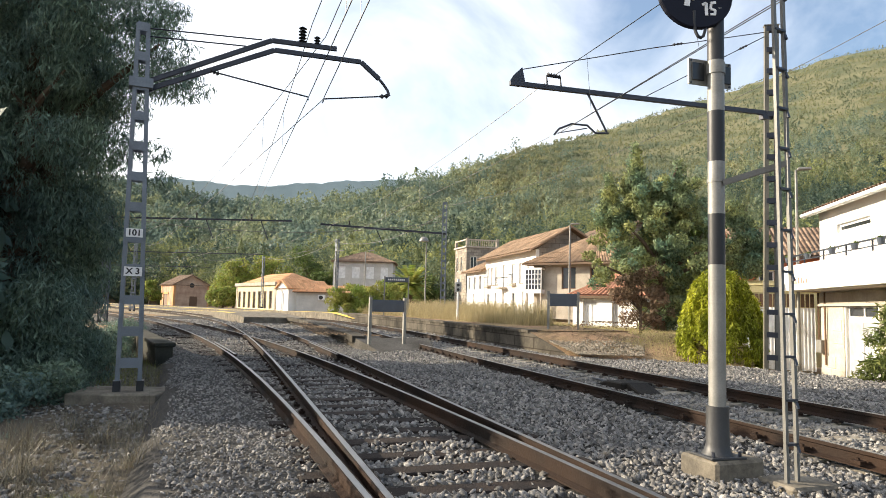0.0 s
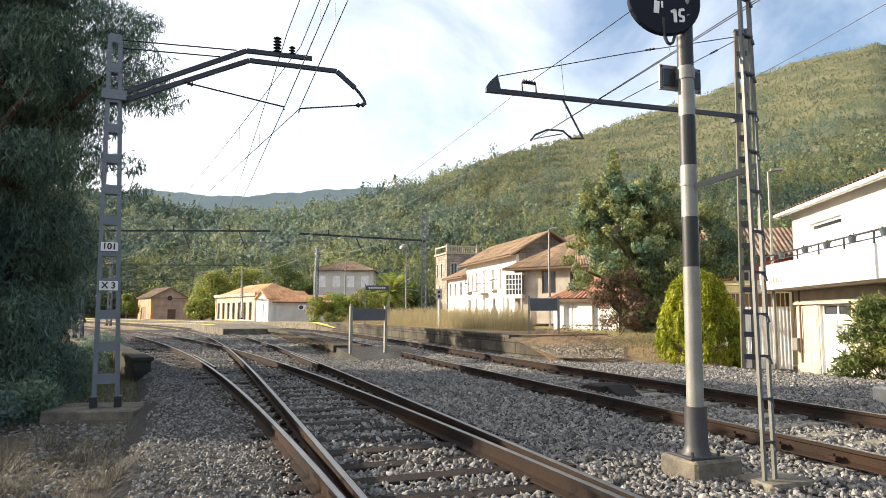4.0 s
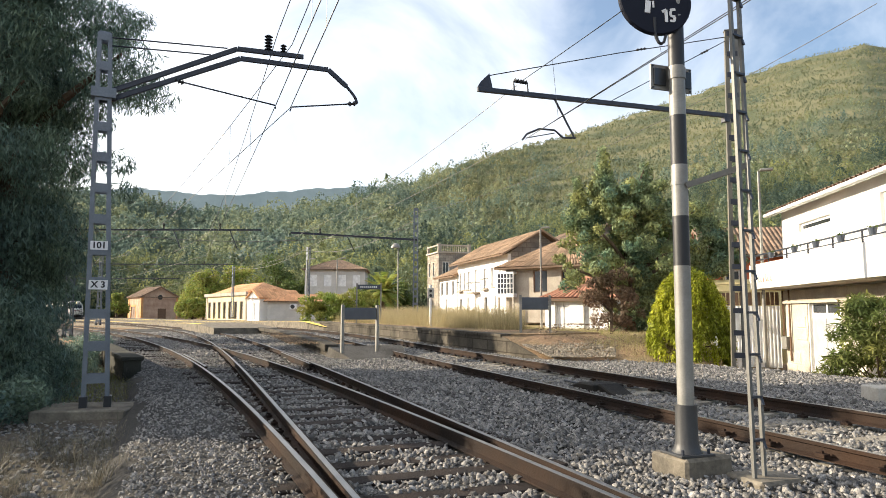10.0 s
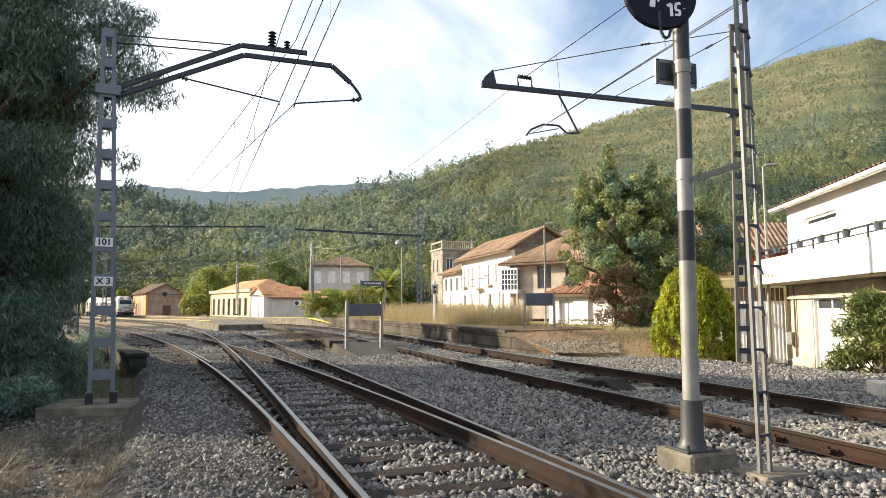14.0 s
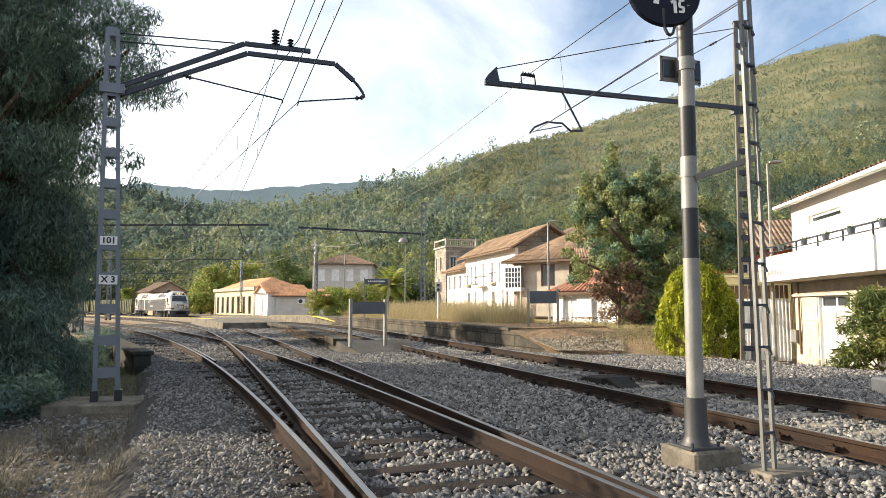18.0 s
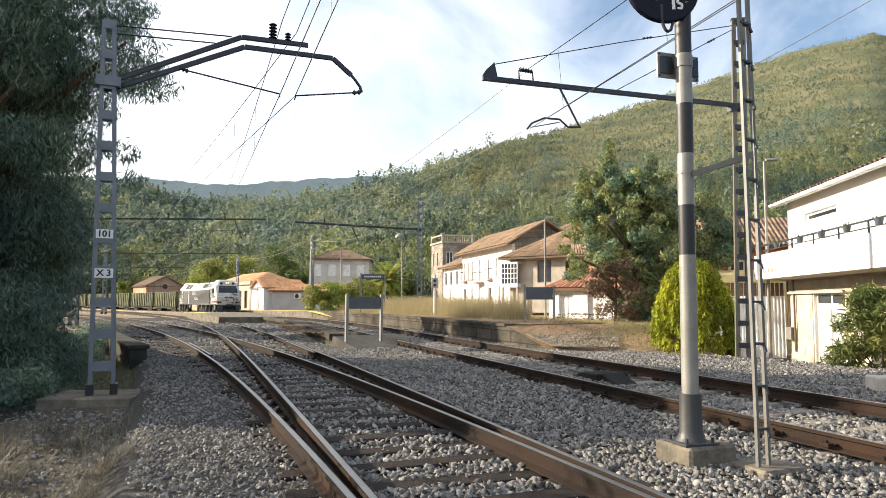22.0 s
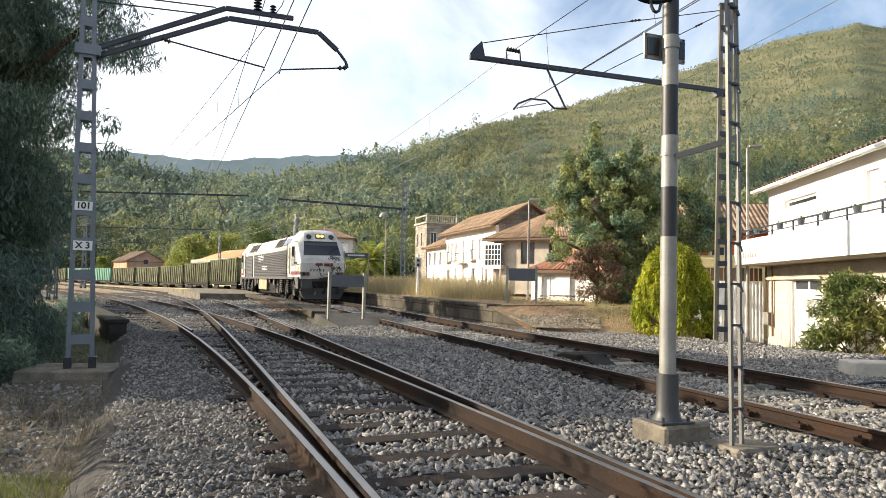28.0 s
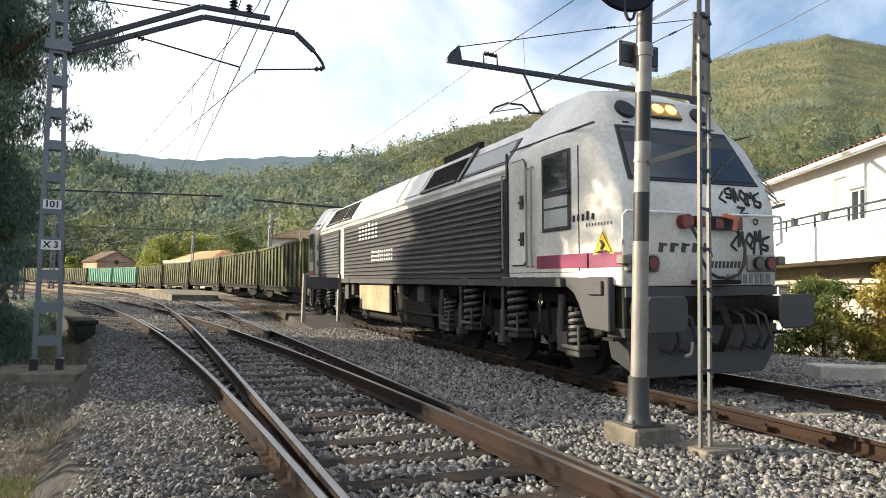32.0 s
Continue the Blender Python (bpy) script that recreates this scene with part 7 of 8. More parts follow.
    part("gallery_mullion", Geo().box(-0.5, -0.45, -0.06, 0.0, G0 + 0.3, G1 - 0.15), M["white_paint"], ga)
    for k in range(1, 4):
        z = G0 + 0.3 + k * 0.39
        part("gallery_transom", Geo().box(-0.45, 1.0, -0.49, -0.45, z, z + 0.05).box(-0.49, -0.45, -0.44, -0.06, z, z + 0.05), M["white_paint"], ga)
    part("gallery_pane", Geo().box(-0.45, 0.98, -0.475, -0.465, G0 + 0.3, G1 - 0.15).box(-0.475, -0.465, -0.46, -0.02, G0 + 0.3, G1 - 0.15), M["pane"], ga)
    for x in (-0.45, 0.85):
        part("gallery_post", Geo().box(x, x + 0.13, -0.46, -0.33, 0, G0), M["granite"], gl)
    # low store with tiled roof
    hu = house("low_store", (5.45, 34.5, 0.3), -40, 4.0, 4.6, 1.75, "low white store with red-brown tiled roof", M["white_wall"], M["tile_red"],
               front=[(0.6, 1.4, 0.05, 1.5, "door"), (2.2, 3.1, 0.05, 1.5, "door")], roof="hip", rise=1.3, over=0.25)
    # white building beside the line
    wb()
    # red house behind it
    house("red_house", (15.6, 38.5, -0.2), -14, 8.5, 7.0, 4.8, "brick-red rendered house with tiled roof", M["red_wall"], M["tile_roof_old"],
          front=[(0.9, 1.7, 2.5, 3.9), (3.4, 4.2, 2.5, 3.9), (6.0, 6.8, 2.5, 3.9)], roof="gable", rise=1.9, over=0.4, surround=M["yellow_wall"])


def wb():
    """White two-storey building: facade faces the line."""
    t = house("white_building", (12.6, 24.3, -0.95), -97, 13.0, 9.0, 5.95, "white two-storey building with long balcony and garage", M["white_wall"], M["tile_roof_old"],
              front=[(1.5, 3.9, 4.96, 5.26, "plain"), (6.8, 7.45, 3.45, 5.4, "shut"), (7.45, 8.3, 3.45, 5.0, "window"), (2.0, 4.2, 0.05, 2.1, "door"), (2.0, 4.2, 2.1, 2.55), (10.2, 11.6, 3.6, 5.2, "shut")], roof="gable", rise=1.7, over=0.4, shutters=M["shutter_white"], frame_m=M["white_paint"])
    part("balcony_slab", Geo().box(-0.15, 13.2, -1.15, -0.003, 3.05, 3.25), M["white_wall"], t)
    part("lintel_beam", Geo().box(0.0, 13.0, -0.09, -0.004, 2.62, 2.98), M["cut_stone"], t, "stained stone beam under the balcony")
    part("string_course", Geo().box(0.0, 13.0, -0.13, -0.004, 2.52, 2.61), M["lower_wall"], t)
    part("lower_render", Geo().box(4.3, 13.0, -0.03, -0.004, 0.0, 2.5).box(0.0, 1.93, -0.03, -0.004, 0.0, 2.5), M["lower_wall"], t, "stained cream render of the ground floor")
    part("soffit", Geo().box(-0.1, 13.1, -1.1, -0.14, 3.03, 3.046), M["cut_stone"], t)
    for k, (x, hh) in enumerate(((0.75, 0.32), (0.95, 0.22), (1.2, 0.3), (1.45, 0.34), (1.62, 0.2), (1.9, 0.24))):
        part("paint_scar", Geo().add([(x, -1.154, 3.26), (x + 0.16, -1.154, 3.26), (x + 0.02, -1.154, 3.26 + hh), (x, -1.15, 3.26), (x + 0.16, -1.15, 3.26), (x + 0.02, -1.15, 3.26 + hh)], [(0, 1, 2), (5, 4, 3), (0, 3, 4, 1), (1, 4, 5, 2), (2, 5, 3, 0)]), M["stain"], t)
    part("door_panel", Geo().box(2.12, 3.07, 0.07, 0.1, 0.1, 2.02), M["grey_door"], t, "grey garage door leaf", bevel=0.01)
    part("door_panel", Geo().box(3.11, 4.08, 0.07, 0.1, 0.1, 2.02), M["grey_door"], t, bevel=0.01)
    part("balcony_parapet", Geo().box(-0.15, 13.2, -1.15, -1.0, 3.25, 3.92).box(-0.15, 0.0, -1.0, -0.003, 3.25, 3.92), M["white_wall"], t, "white balcony parapet")
    r = part("balcony_railing", Geo().box(-0.12, 13.2, -1.1, -1.06, 4.22, 4.27).box(-0.12, 13.2, -1.1, -1.06, 4.05, 4.08), M["arm"], t, "thin metal railing")
    for k in range(9):
        part("rail_post", Geo().box(0.0 + k * 1.6, 0.04 + k * 1.6, -1.1, -1.06, 3.92, 4.24), M["arm"], r)
    # granite ground floor, block by block
    z = 0.0
    r2 = random.Random(5)
    for course in range(7):
        x = 0.0 + (0.35 if course % 2 else 0)
        while x < 13:
            wdt = r2.uniform(0.7, 1.1)
            hit = any(x < b and x + wdt > a and z < c for a, b, c in ((1.95, 4.25, 2.6),)) or (z > 0.5 and (x > 4.3 or x < 0.8))
            if not hit:
                part("stone_block", Geo().box(x + 0.01, min(x + wdt, 13) - 0.01, -0.05, -0.002, z + 0.01, z + 0.40), M["lower_wall"], t, bevel=0.012)
            x += wdt
        z += 0.42
    g = Geo().tube([(0.62, -0.1, 0.5), (0.62, -0.1, 3.0)], 0.035, 8)
    part("downpipe", g, M["frame_brown"], t, "dark downpipe", smooth=True)
    part("downpipe", Geo().tube([(0.05, -0.1, 0.9), (0.05, -0.1, 3.0)], 0.035, 8), M["frame_brown"], t, smooth=True)
    part("meter_box", Geo().box(0.12, 0.55, -0.24, -0.052, 0.9, 1.35), M["galv"], t, "grey meter box", bevel=0.02)
    part("gutter", Geo().tube([(-0.35, -0.45, 5.8), (13.4, -0.45, 5.8)], 0.07, 8), M["white_paint"], t, smooth=True)
    base = corner_frame((12.6, 24.3, -0.95), -97)
    for k, x in enumerate((0.5, 2.3, 4.2, 5.7, 7.2, 8.8)):
        p = base @ Vector((x, -1.22, 4.03))
        pot = thing("flower_pot", pose(p.x, p.y, p.z), "small dark flower pot hung on the balcony rail", "flower pot", "balcony pots")
        part("pot", Geo().tube([(0, 0, 0), (0, 0, 0.17)], [0.075, 0.11], 12), M["sign"], pot)
        v, f = leaves(rng.normal(size=(40, 3)) * (0.05, 0.05, 0.02) + (0, 0, 0.19), 0.07, 0.03)
        new("plant", raw_mesh("plant", v, f, M["leaf_green"])).parent = pot
    # corrugated fence and the yellow-topped wall beside it
    fx = corner_frame((10.3, 25.45, -0.75), -24)
    fence = thing("corrugated_fence", fx, "white corrugated metal fence with a brown slatted top", "fence")
    for k in range(10):
        pr = [(k * 0.24 + u * 0.03, -0.007 if u % 4 < 2 else 0.007) for u in range(9)]
        verts = [(x, y, z) for z in (0, 2.25) for x, y in pr]
        g = Geo().add(verts + [(x, y + 0.01, z) for x, y, z in verts], [(i, i + 1, 10 + i, 9 + i) for i in range(8)] + [(18 + i, 27 + i, 28 + i, 19 + i) for i in range(8)])
        part("sheet", g, M["white_paint"], fence)
    for k in range(16):
        part("slat", Geo().box(k * 0.15, k * 0.15 + 0.12, 0.0, 0.03, 2.27, 2.75), M["frame_brown"], fence)
    part("yellow_beam", Geo().box(-0.9, 2.6, -0.05, 0.2, 2.80, 2.98).box(-0.9, 2.6, -0.12, 0.3, 3.06, 3.14), M["yellow_wall"], fence, "yellow beam over the slats")
    yw = part("garden_wall", Geo().box(-1.5, 3.0, 2.4, 2.7, 0, 3.35), M["yellow_wall"], None, bevel=0.02)
    yw.matrix_basis = fx
    tagged(yw, "yellow-painted garden wall behind the fence", "wall")


village()


def lamp_post(x, y, z0, z1, label, arm=0.45, ball=False, r=0.05):
    t = thing("lamp_post", pose(x, y, z0, 0, 0, -20), label, "lamp post", "lamp posts")
    h = z1 - z0
    part("pole", Geo().tube([(0, 0, 0), (0, 0, h)], [r * 1.2, r * 0.8], 10), M["galv"], t, smooth=True)
    if ball:
        part("lantern", Geo().tube([(-0.2, 0, h), (-0.2, 0, h + 0.12), (-0.2, 0, h + 0.3), (-0.2, 0, h + 0.36)], [0.36, 0.34, 0.2, 0.04], 14), M["galv"], t, "domed lantern", smooth=True)
    else:
        part("lamp_arm", Geo().tube([(0, 0, h), (arm, 0, h + 0.04)], 0.025, 6), M["galv"], t)
        part("lantern", Geo().box(arm - 0.05, arm + 0.4, -0.1, 0.1, h, h + 0.09), M["galv"], t, "flat lantern", bevel=0.02)


lamp_post(11.9, 24.45, -0.8, 6.5, "plain grey street lamp post by the fence", 0.1, r=0.055)
lamp_post(-3.1, 50.0, 0.5, 6.1, "platform lamp post with a domed lantern", ball=True)
lamp_post(5.5, 36.0, 0.3, 5.8, "tall grey post by the store", 0.1, r=0.06)
lamp_post(-11.9, 60.0, 0.5, 6.0, "slim grey platform lamp post", 0.4)
lamp_post(-8.9, 58.0, 0.5, 5.9, "slim grey platform lamp post", 0.4)


def board(x0, y0, x1, y1, z0, z1, foot, label, words=None):
    """A sign board between two posts."""
    c = Vector(((x0 + x1) / 2, (y0 + y1) / 2, 0))
    w = math.hypot(x1 - x0, y1 - y0)
    t = thing("sign_board", pose(c.x, c.y, foot, 0, 0, math.degrees(math.atan2(y1 - y0, x1 - x0))), label, "sign", "platform signs")
    for s in (-1, 1):
        part("post", Geo().box(s * w / 2 - 0.04, s * w / 2 + 0.04, -0.04, 0.04, 0, z1 - foot + 0.08), M["galv"], t)
    part("panel", Geo().box(-w / 2 + 0.045, w / 2 - 0.045, -0.025, 0.025, z0 - foot, z1 - foot), M["sign"], t, "dark slate panel", bevel=0.008)
    if words:
        n = words
        for k in range(n):
            x = -w * 0.36 + k * w * 0.72 / n
            part("lettering_bar", Geo().box(x, x + w * 0.72 / n * 0.66, -0.032, -0.026, (z0 + z1) / 2 - foot - 0.05, (z0 + z1) / 2 - foot + 0.05), M["white_paint"], t)


board(-2.72, 18.9, -1.80, 19.5, 1.02, 1.36, 0.1, "dark panel sign on two posts by the island platform")
board(2.76, 22.7, 3.74, 22.6, 1.33, 1.75, 0.35, "dark panel sign on two posts by the platform end")
board(-5.3, 43.0, -3.75, 43.0, 2.72, 3.03, 0.5, "station name sign on two posts", 9)


def tall_mast():
    t = batten_mast("catenary_mast", (-1.6, 45.0, 0.4), 7.9, 0.3, 0.24, 10, "slim battened steel mast with a long beam over the running line", M["mast"], 16)
    part("cross_beam", Geo().bar((0.1, 0, 5.75), (-8.3, 0.4, 6.1), 0.11, 0.13), M["arm"], t, "dark steel cross beam")
    part("drop_arm", Geo().tube([(-4.6, 0.2, 5.9), (-4.1, 0.2, 4.9)], 0.03, 6), M["arm"], t)
    insulator("post_insulator", (-6.4, 0.3, 6.1), (-6.4, 0.3, 6.4), 0.09, t, 3)


def marker_post():
    t = thing("marker_post", pose(-0.42, 33.2, 0.5), "white platform post with a small square sign", "signpost")
    part("pole", Geo().tube([(0, 0, 0), (0, 0, 2.1)], 0.06, 10), M["white_paint"], t, smooth=True)
    part("plate", Geo().box(-0.16, 0.16, -0.08, -0.06, 1.45, 1.95), M["grey_wall"], t, "weathered square plate", bevel=0.01)
    for z in (1.58, 1.8):
        part("lens", Geo().disc((0, -0.09, z), (0, 1, 0), 0.07, 0.03, 14), M["dark"], t)


tall_mast()
marker_post()


def trackside():
    """Small gear lying by the running line."""
    t = thing("point_machine", pose(2.75, 11.6, -0.1, 0, 0, 108), "dark cover over point rodding between the rails", "point machine")
    part("cover", Geo().prism([(-0.75, 0), (0.75, 0), (0.4, 0.1), (-0.3, 0.14)], -0.2, 0.2, "y"), M["loco_under"], t, "sloping dark steel cover", bevel=0.02)
    part("housing", Geo().box(-0.3, 0.2, -0.3, 0.3, 0.0, 0.13), M["loco_under"], t, bevel=0.02)
    part("rod", Geo().tube([(0.7, 0, 0.05), (1.4, -0.1, 0.04)], 0.02, 6), M["arm"], t)
    tr = part("cable_trough", Geo().box(-0.1, 1.9, -0.25, 0.25, -0.2, 0.2), M["trough"], None, bevel=0.02)
    tr.matrix_basis = pose(6.75, 10.45, -0.1, 0, 0, -6)
    tagged(tr, "pale concrete cable trough lying beside the line", "cable trough")
    pts = [(5.6, 9.0, -0.12), (6.3, 9.3, -0.08), (7.0, 9.5, -0.1), (7.8, 9.3, -0.11), (8.6, 9.5, -0.12)]
    tagged(part("loose_cable", Geo().tube(pts, 0.02, 6), M["black"], None, smooth=True), "loose black cable lying on the ballast", "cable")


trackside()

# ---- vegetation ----
def on_ellipsoids(blobs, n):
    """Points and outward ways in the outer shells of many ellipsoids (x, y, z, rx, ry, rz)."""
    b = np.asarray(blobs, float)
    wgt = b[:, 3] * b[:, 4] + b[:, 4] * b[:, 5]
    k = rng.choice(len(b), n, p=wgt / wgt.sum())
    u = rng.normal(size=(n, 3))
    u /= np.linalg.norm(u, axis=1)[:, None]
    return b[k, :3] + u * b[k, 3:6] * rng.uniform(0.55, 1.05, (n, 1)) ** 0.7, u


def tree(name, x, y, z, label, trunk, blobs, n, size, leaf, category="tree", droop=0.0, slim=0.45, ruffle=0.55):
    """A tapered trunk, limbs that reach the crown's clumps, and a crown of single leaves."""
    t = thing(name, pose(x, y, z), label, category)
    if trunk:
        h, r = trunk
        lean = 0.04 * h
        part("trunk", Geo().tube([(0, 0, -0.3), (0.02, 0, h * 0.3), (lean * 0.6, 0.05, h * 0.65), (lean, 0, h)], [r * 1.25, r, r * 0.75, r * 0.3], 10), M["bark"], t, smooth=True)
        for i, b in enumerate(blobs[:: max(1, len(blobs) // 14)]):
            z0 = min(h * 0.9, max(h * 0.15, b[2] - 0.35 * math.hypot(b[0], b[1]) - 0.4))
            part("limb", Geo().tube([(0, 0, z0), (b[0] * 0.5, b[1] * 0.5, (z0 + b[2]) / 2 + 0.1), (b[0], b[1], b[2])], [r * 0.4, r * 0.25, r * 0.08], 6), M["bark"], t, smooth=True)
    p, u = on_ellipsoids(blobs, n)
    v, f = leaves(p, size, size * slim, droop, u, ruffle)
    new("crown", raw_mesh("crown", v, f, leaf)).parent = t
    return t


def clumps(n, rx, ry, z0, z1, size, seed, shape=lambda u: 1.0):
    r2 = random.Random(seed)
    out = []
    for _ in range(n):
        u = r2.random()
        k = shape(u)
        a, q = r2.uniform(0, 2 * math.pi), math.sqrt(r2.random())
        s = size * r2.uniform(0.6, 1.3)
        out.append((math.cos(a) * q * rx * k, math.sin(a) * q * ry * k, z0 + (z1 - z0) * u, s, s, s * r2.uniform(0.55, 0.9)))
    return out


def strands(n, radius, top, seed):
    """Upright hanging strands over a dome."""
    r2 = random.Random(seed)
    out = []
    for _ in range(n):
        u, a = r2.random() ** 0.8, r2.uniform(0, 2 * math.pi)
        q = radius * math.sqrt(max(0.0, 1 - u ** 2.6)) * r2.uniform(0.86, 1.0)
        w = r2.uniform(0.05, 0.10)
        out.append((math.cos(a) * q, math.sin(a) * q, 0.1 + (top - 0.1) * u - 0.12, w, w, r2.uniform(0.16, 0.34)))
    return out


def big_trees():
    # dark conifer beside the line
    tree("conifer_tree", -8.7, 13.2, -1.0, "tall dark conifer with drooping sprays beside the mast", (11.5, 0.32),
         clumps(175, 3.0, 3.0, 0.3, 12.0, 0.62, 1, lambda u: 0.42 + 0.5 * float(ease(0.46, 0.64, u))) + [(2.6, -1.0, 6.6, 1.0, 0.6, 0.35), (3.1, -1.2, 6.2, 0.8, 0.5, 0.3), (2.7, -1.0, 5.0, 0.35, 0.4, 0.22), (2.9, -1.0, 4.5, 0.3, 0.3, 0.15), (2.3, -1.2, 7.6, 0.8, 0.6, 0.4), (2.9, -1.4, 6.9, 0.7, 0.4, 0.25)], 165000, 0.14, M["leaf_dark"], droop=1.8, slim=0.16, ruffle=0.8)
    tree("conifer_tree", -8.9, 12.6, -1.1, "dark conifer overhanging the track side", (9.5, 0.26),
         clumps(80, 2.1, 2.0, 0.2, 10.5, 0.65, 2, lambda u: 1.0 - 0.2 * u), 105000, 0.14, M["leaf_dark"], droop=1.8, slim=0.16, ruffle=0.8)
    tree("conifer_tree", -14.2, 16.3, -1.0, "tall dark conifer behind the others", (12, 0.3),
         clumps(80, 2.5, 2.5, 0.3, 11.0, 0.8, 3, lambda u: 1.05 - 0.4 * u), 40000, 0.24, M["leaf_dark"], droop=1.0, slim=0.25, ruffle=0.8)
    for k, (x, y, h, w) in enumerate(((-9.7, 10.7, 5.2, 1.25), (-11.9, 14.8, 11, 2.0), (-9.5, 3.4, 3.3, 1.5), (-13.5, 15.0, 14, 2.2), (-13.8, 16.4, 14, 2.2), (-20, 17.5, 16, 2.8), (-23, 18.4, 16, 2.8), (-19.8, 28.8, 12.5, 2.4), (-24.5, 35, 13, 2.6))):
        tree("conifer_tree", x, y, -1.1, "tall dark conifer in the shelter belt", (h * 0.9, 0.3), clumps(60, w, w, 0.5, h, 0.85, 90 + k, lambda u: 1.1 - 0.45 * u), 15000 if 0 < k < 7 else 9000, 0.40, M["leaf_dark"], droop=0.5)
    # unseen tree with a thin crown, added to break the sun into patches
    tree("dapple_tree", -8.9, 6.7, -1.1, "thin sparse tree added out of view to dapple the light", (4.6, 0.08), clumps(34, 1.4, 1.5, 0.8, 5.2, 0.42, 130), 1900, 0.16, M["leaf_dark"], droop=1.0, slim=0.3)
    # bluish cypress by the store
    tree("cypress_tree", 7.9, 28.0, 0.1, "broad bluish-green cypress with bare lower branches", (5.5, 0.3),
         [(3.0 * math.cos(a) * q, 2.5 * math.sin(a) * q, zz, k, k, 0.75 * k) for a, q, zz, k in [(i * 2.4, (0.55 + 0.45 * math.sin(i * 1.7)) * (1.0 - 0.45 * (i / 150) ** 2), 2.3 + 4.2 * i / 150, 0.33 + 0.13 * math.sin(i * 2.9)) for i in range(150)]] + [(a + dx, b, c, 0.34 * k, 0.34 * k, 0.5 * k) for dx, top in ((-0.9, 8.3), (0.9, 7.6), (-2.0, 7.0)) for a, b, c, k in [(0.35 * math.sin(i * 2.4) * (8 - i) / 8, 0.35 * math.cos(i * 2.4) * (8 - i) / 8, top - 0.32 * (8 - i), 1.5 - i * 0.13) for i in range(8)]] + [(a + 3.9, b + 0.6, c, d, e, f) for a, b, c, d, e, f in clumps(26, 1.3, 1.2, 2.6, 5.6, 0.5, 14, lambda u: 1.1 - 0.5 * u)] + [(a + 0.5, b, c, d, e, f) for a, b, c, d, e, f in clumps(20, 1.1, 1.0, 0.4, 2.3, 0.45, 9)], 64000, 0.15, M["leaf_pine"], droop=-0.5, ruffle=0.45)
    tree("dead_shrub", 6.9, 26.9, 0.1, "brown dried shrub at the foot of the cypress", (2.2, 0.06),
         clumps(36, 1.25, 0.7, 0.6, 2.8, 0.3, 10), 7500, 0.12, M["leaf_brown"], "shrub")
    tree("golden_cypress", 7.05, 18.9, -0.15, "dense yellow-green dome-shaped cypress bush", (1.6, 0.07),
         strands(520, 1.14, 2.55, 11), 64000, 0.10, M["leaf_gold"], "shrub", droop=2.2, slim=0.28, ruffle=0.4)
    tree("yellowing_bush", 11.0, 13.6, -0.75, "tall yellowing bush against the building", (1.8, 0.05),
         clumps(70, 1.0, 1.2, 0.4, 2.9, 0.30, 15, lambda u: 1.1 - 0.5 * u), 15000, 0.13, M["leaf_yellow"], "shrub", slim=0.3, droop=0.6, ruffle=0.8)
    tree("laurel_bush", 10.0, 15.3, -0.7, "loose green bush with long leaves by the building", (1.6, 0.05),
         clumps(120, 1.3, 1.2, 0.0, 2.25, 0.2, 12, lambda u: 1.1 - 0.6 * u), 11000, 0.17, M["leaf_laurel"], "shrub", slim=0.2, droop=0.6, ruffle=0.8)
    # hedge and palm near the station
    for k, (x, y) in enumerate(((-10.9, 57.5), (-9.7, 57.0), (-8.3, 56.5), (-7.0, 56.2))):
        tree("hedge_shrub", x, y, 0.5, "bright green garden shrub by the platform", None, clumps(16, 1.2, 1.0, 0.2, 1.9 + 0.5 * (k % 2), 0.5, 20 + k), 3400, 0.2, M["leaf_light"], "shrub")
    palm()
    for k, (x, y, h, w) in enumerate(((-45, 128, 9, 4), (-39, 132, 10, 5), (-33, 136, 12, 5), (-43, 117, 3.2, 3.0), (-70.6, 147, 5.2, 2.0), (-60, 165, 9, 5), (8, 118, 7, 3), (-7, 110, 6, 3), (-11, 100, 5, 2.6), (13, 47, 6, 2.5), (11.2, 34, 6.0, 2.0), (-28, 128, 7, 3.5))):
        tree("leafy_tree", x, y, 0.0, "green broadleaf tree in a garden", (h * 0.6, 0.2), clumps(24, w, w, h * 0.25, h * 0.95, w * 0.36, 40 + k, lambda u: 1.1 - 0.6 * u), 5000, 0.5 if y > 60 else 0.28, M["leaf_light"] if k in (0, 1, 3, 4, 5) else M["leaf_green"])


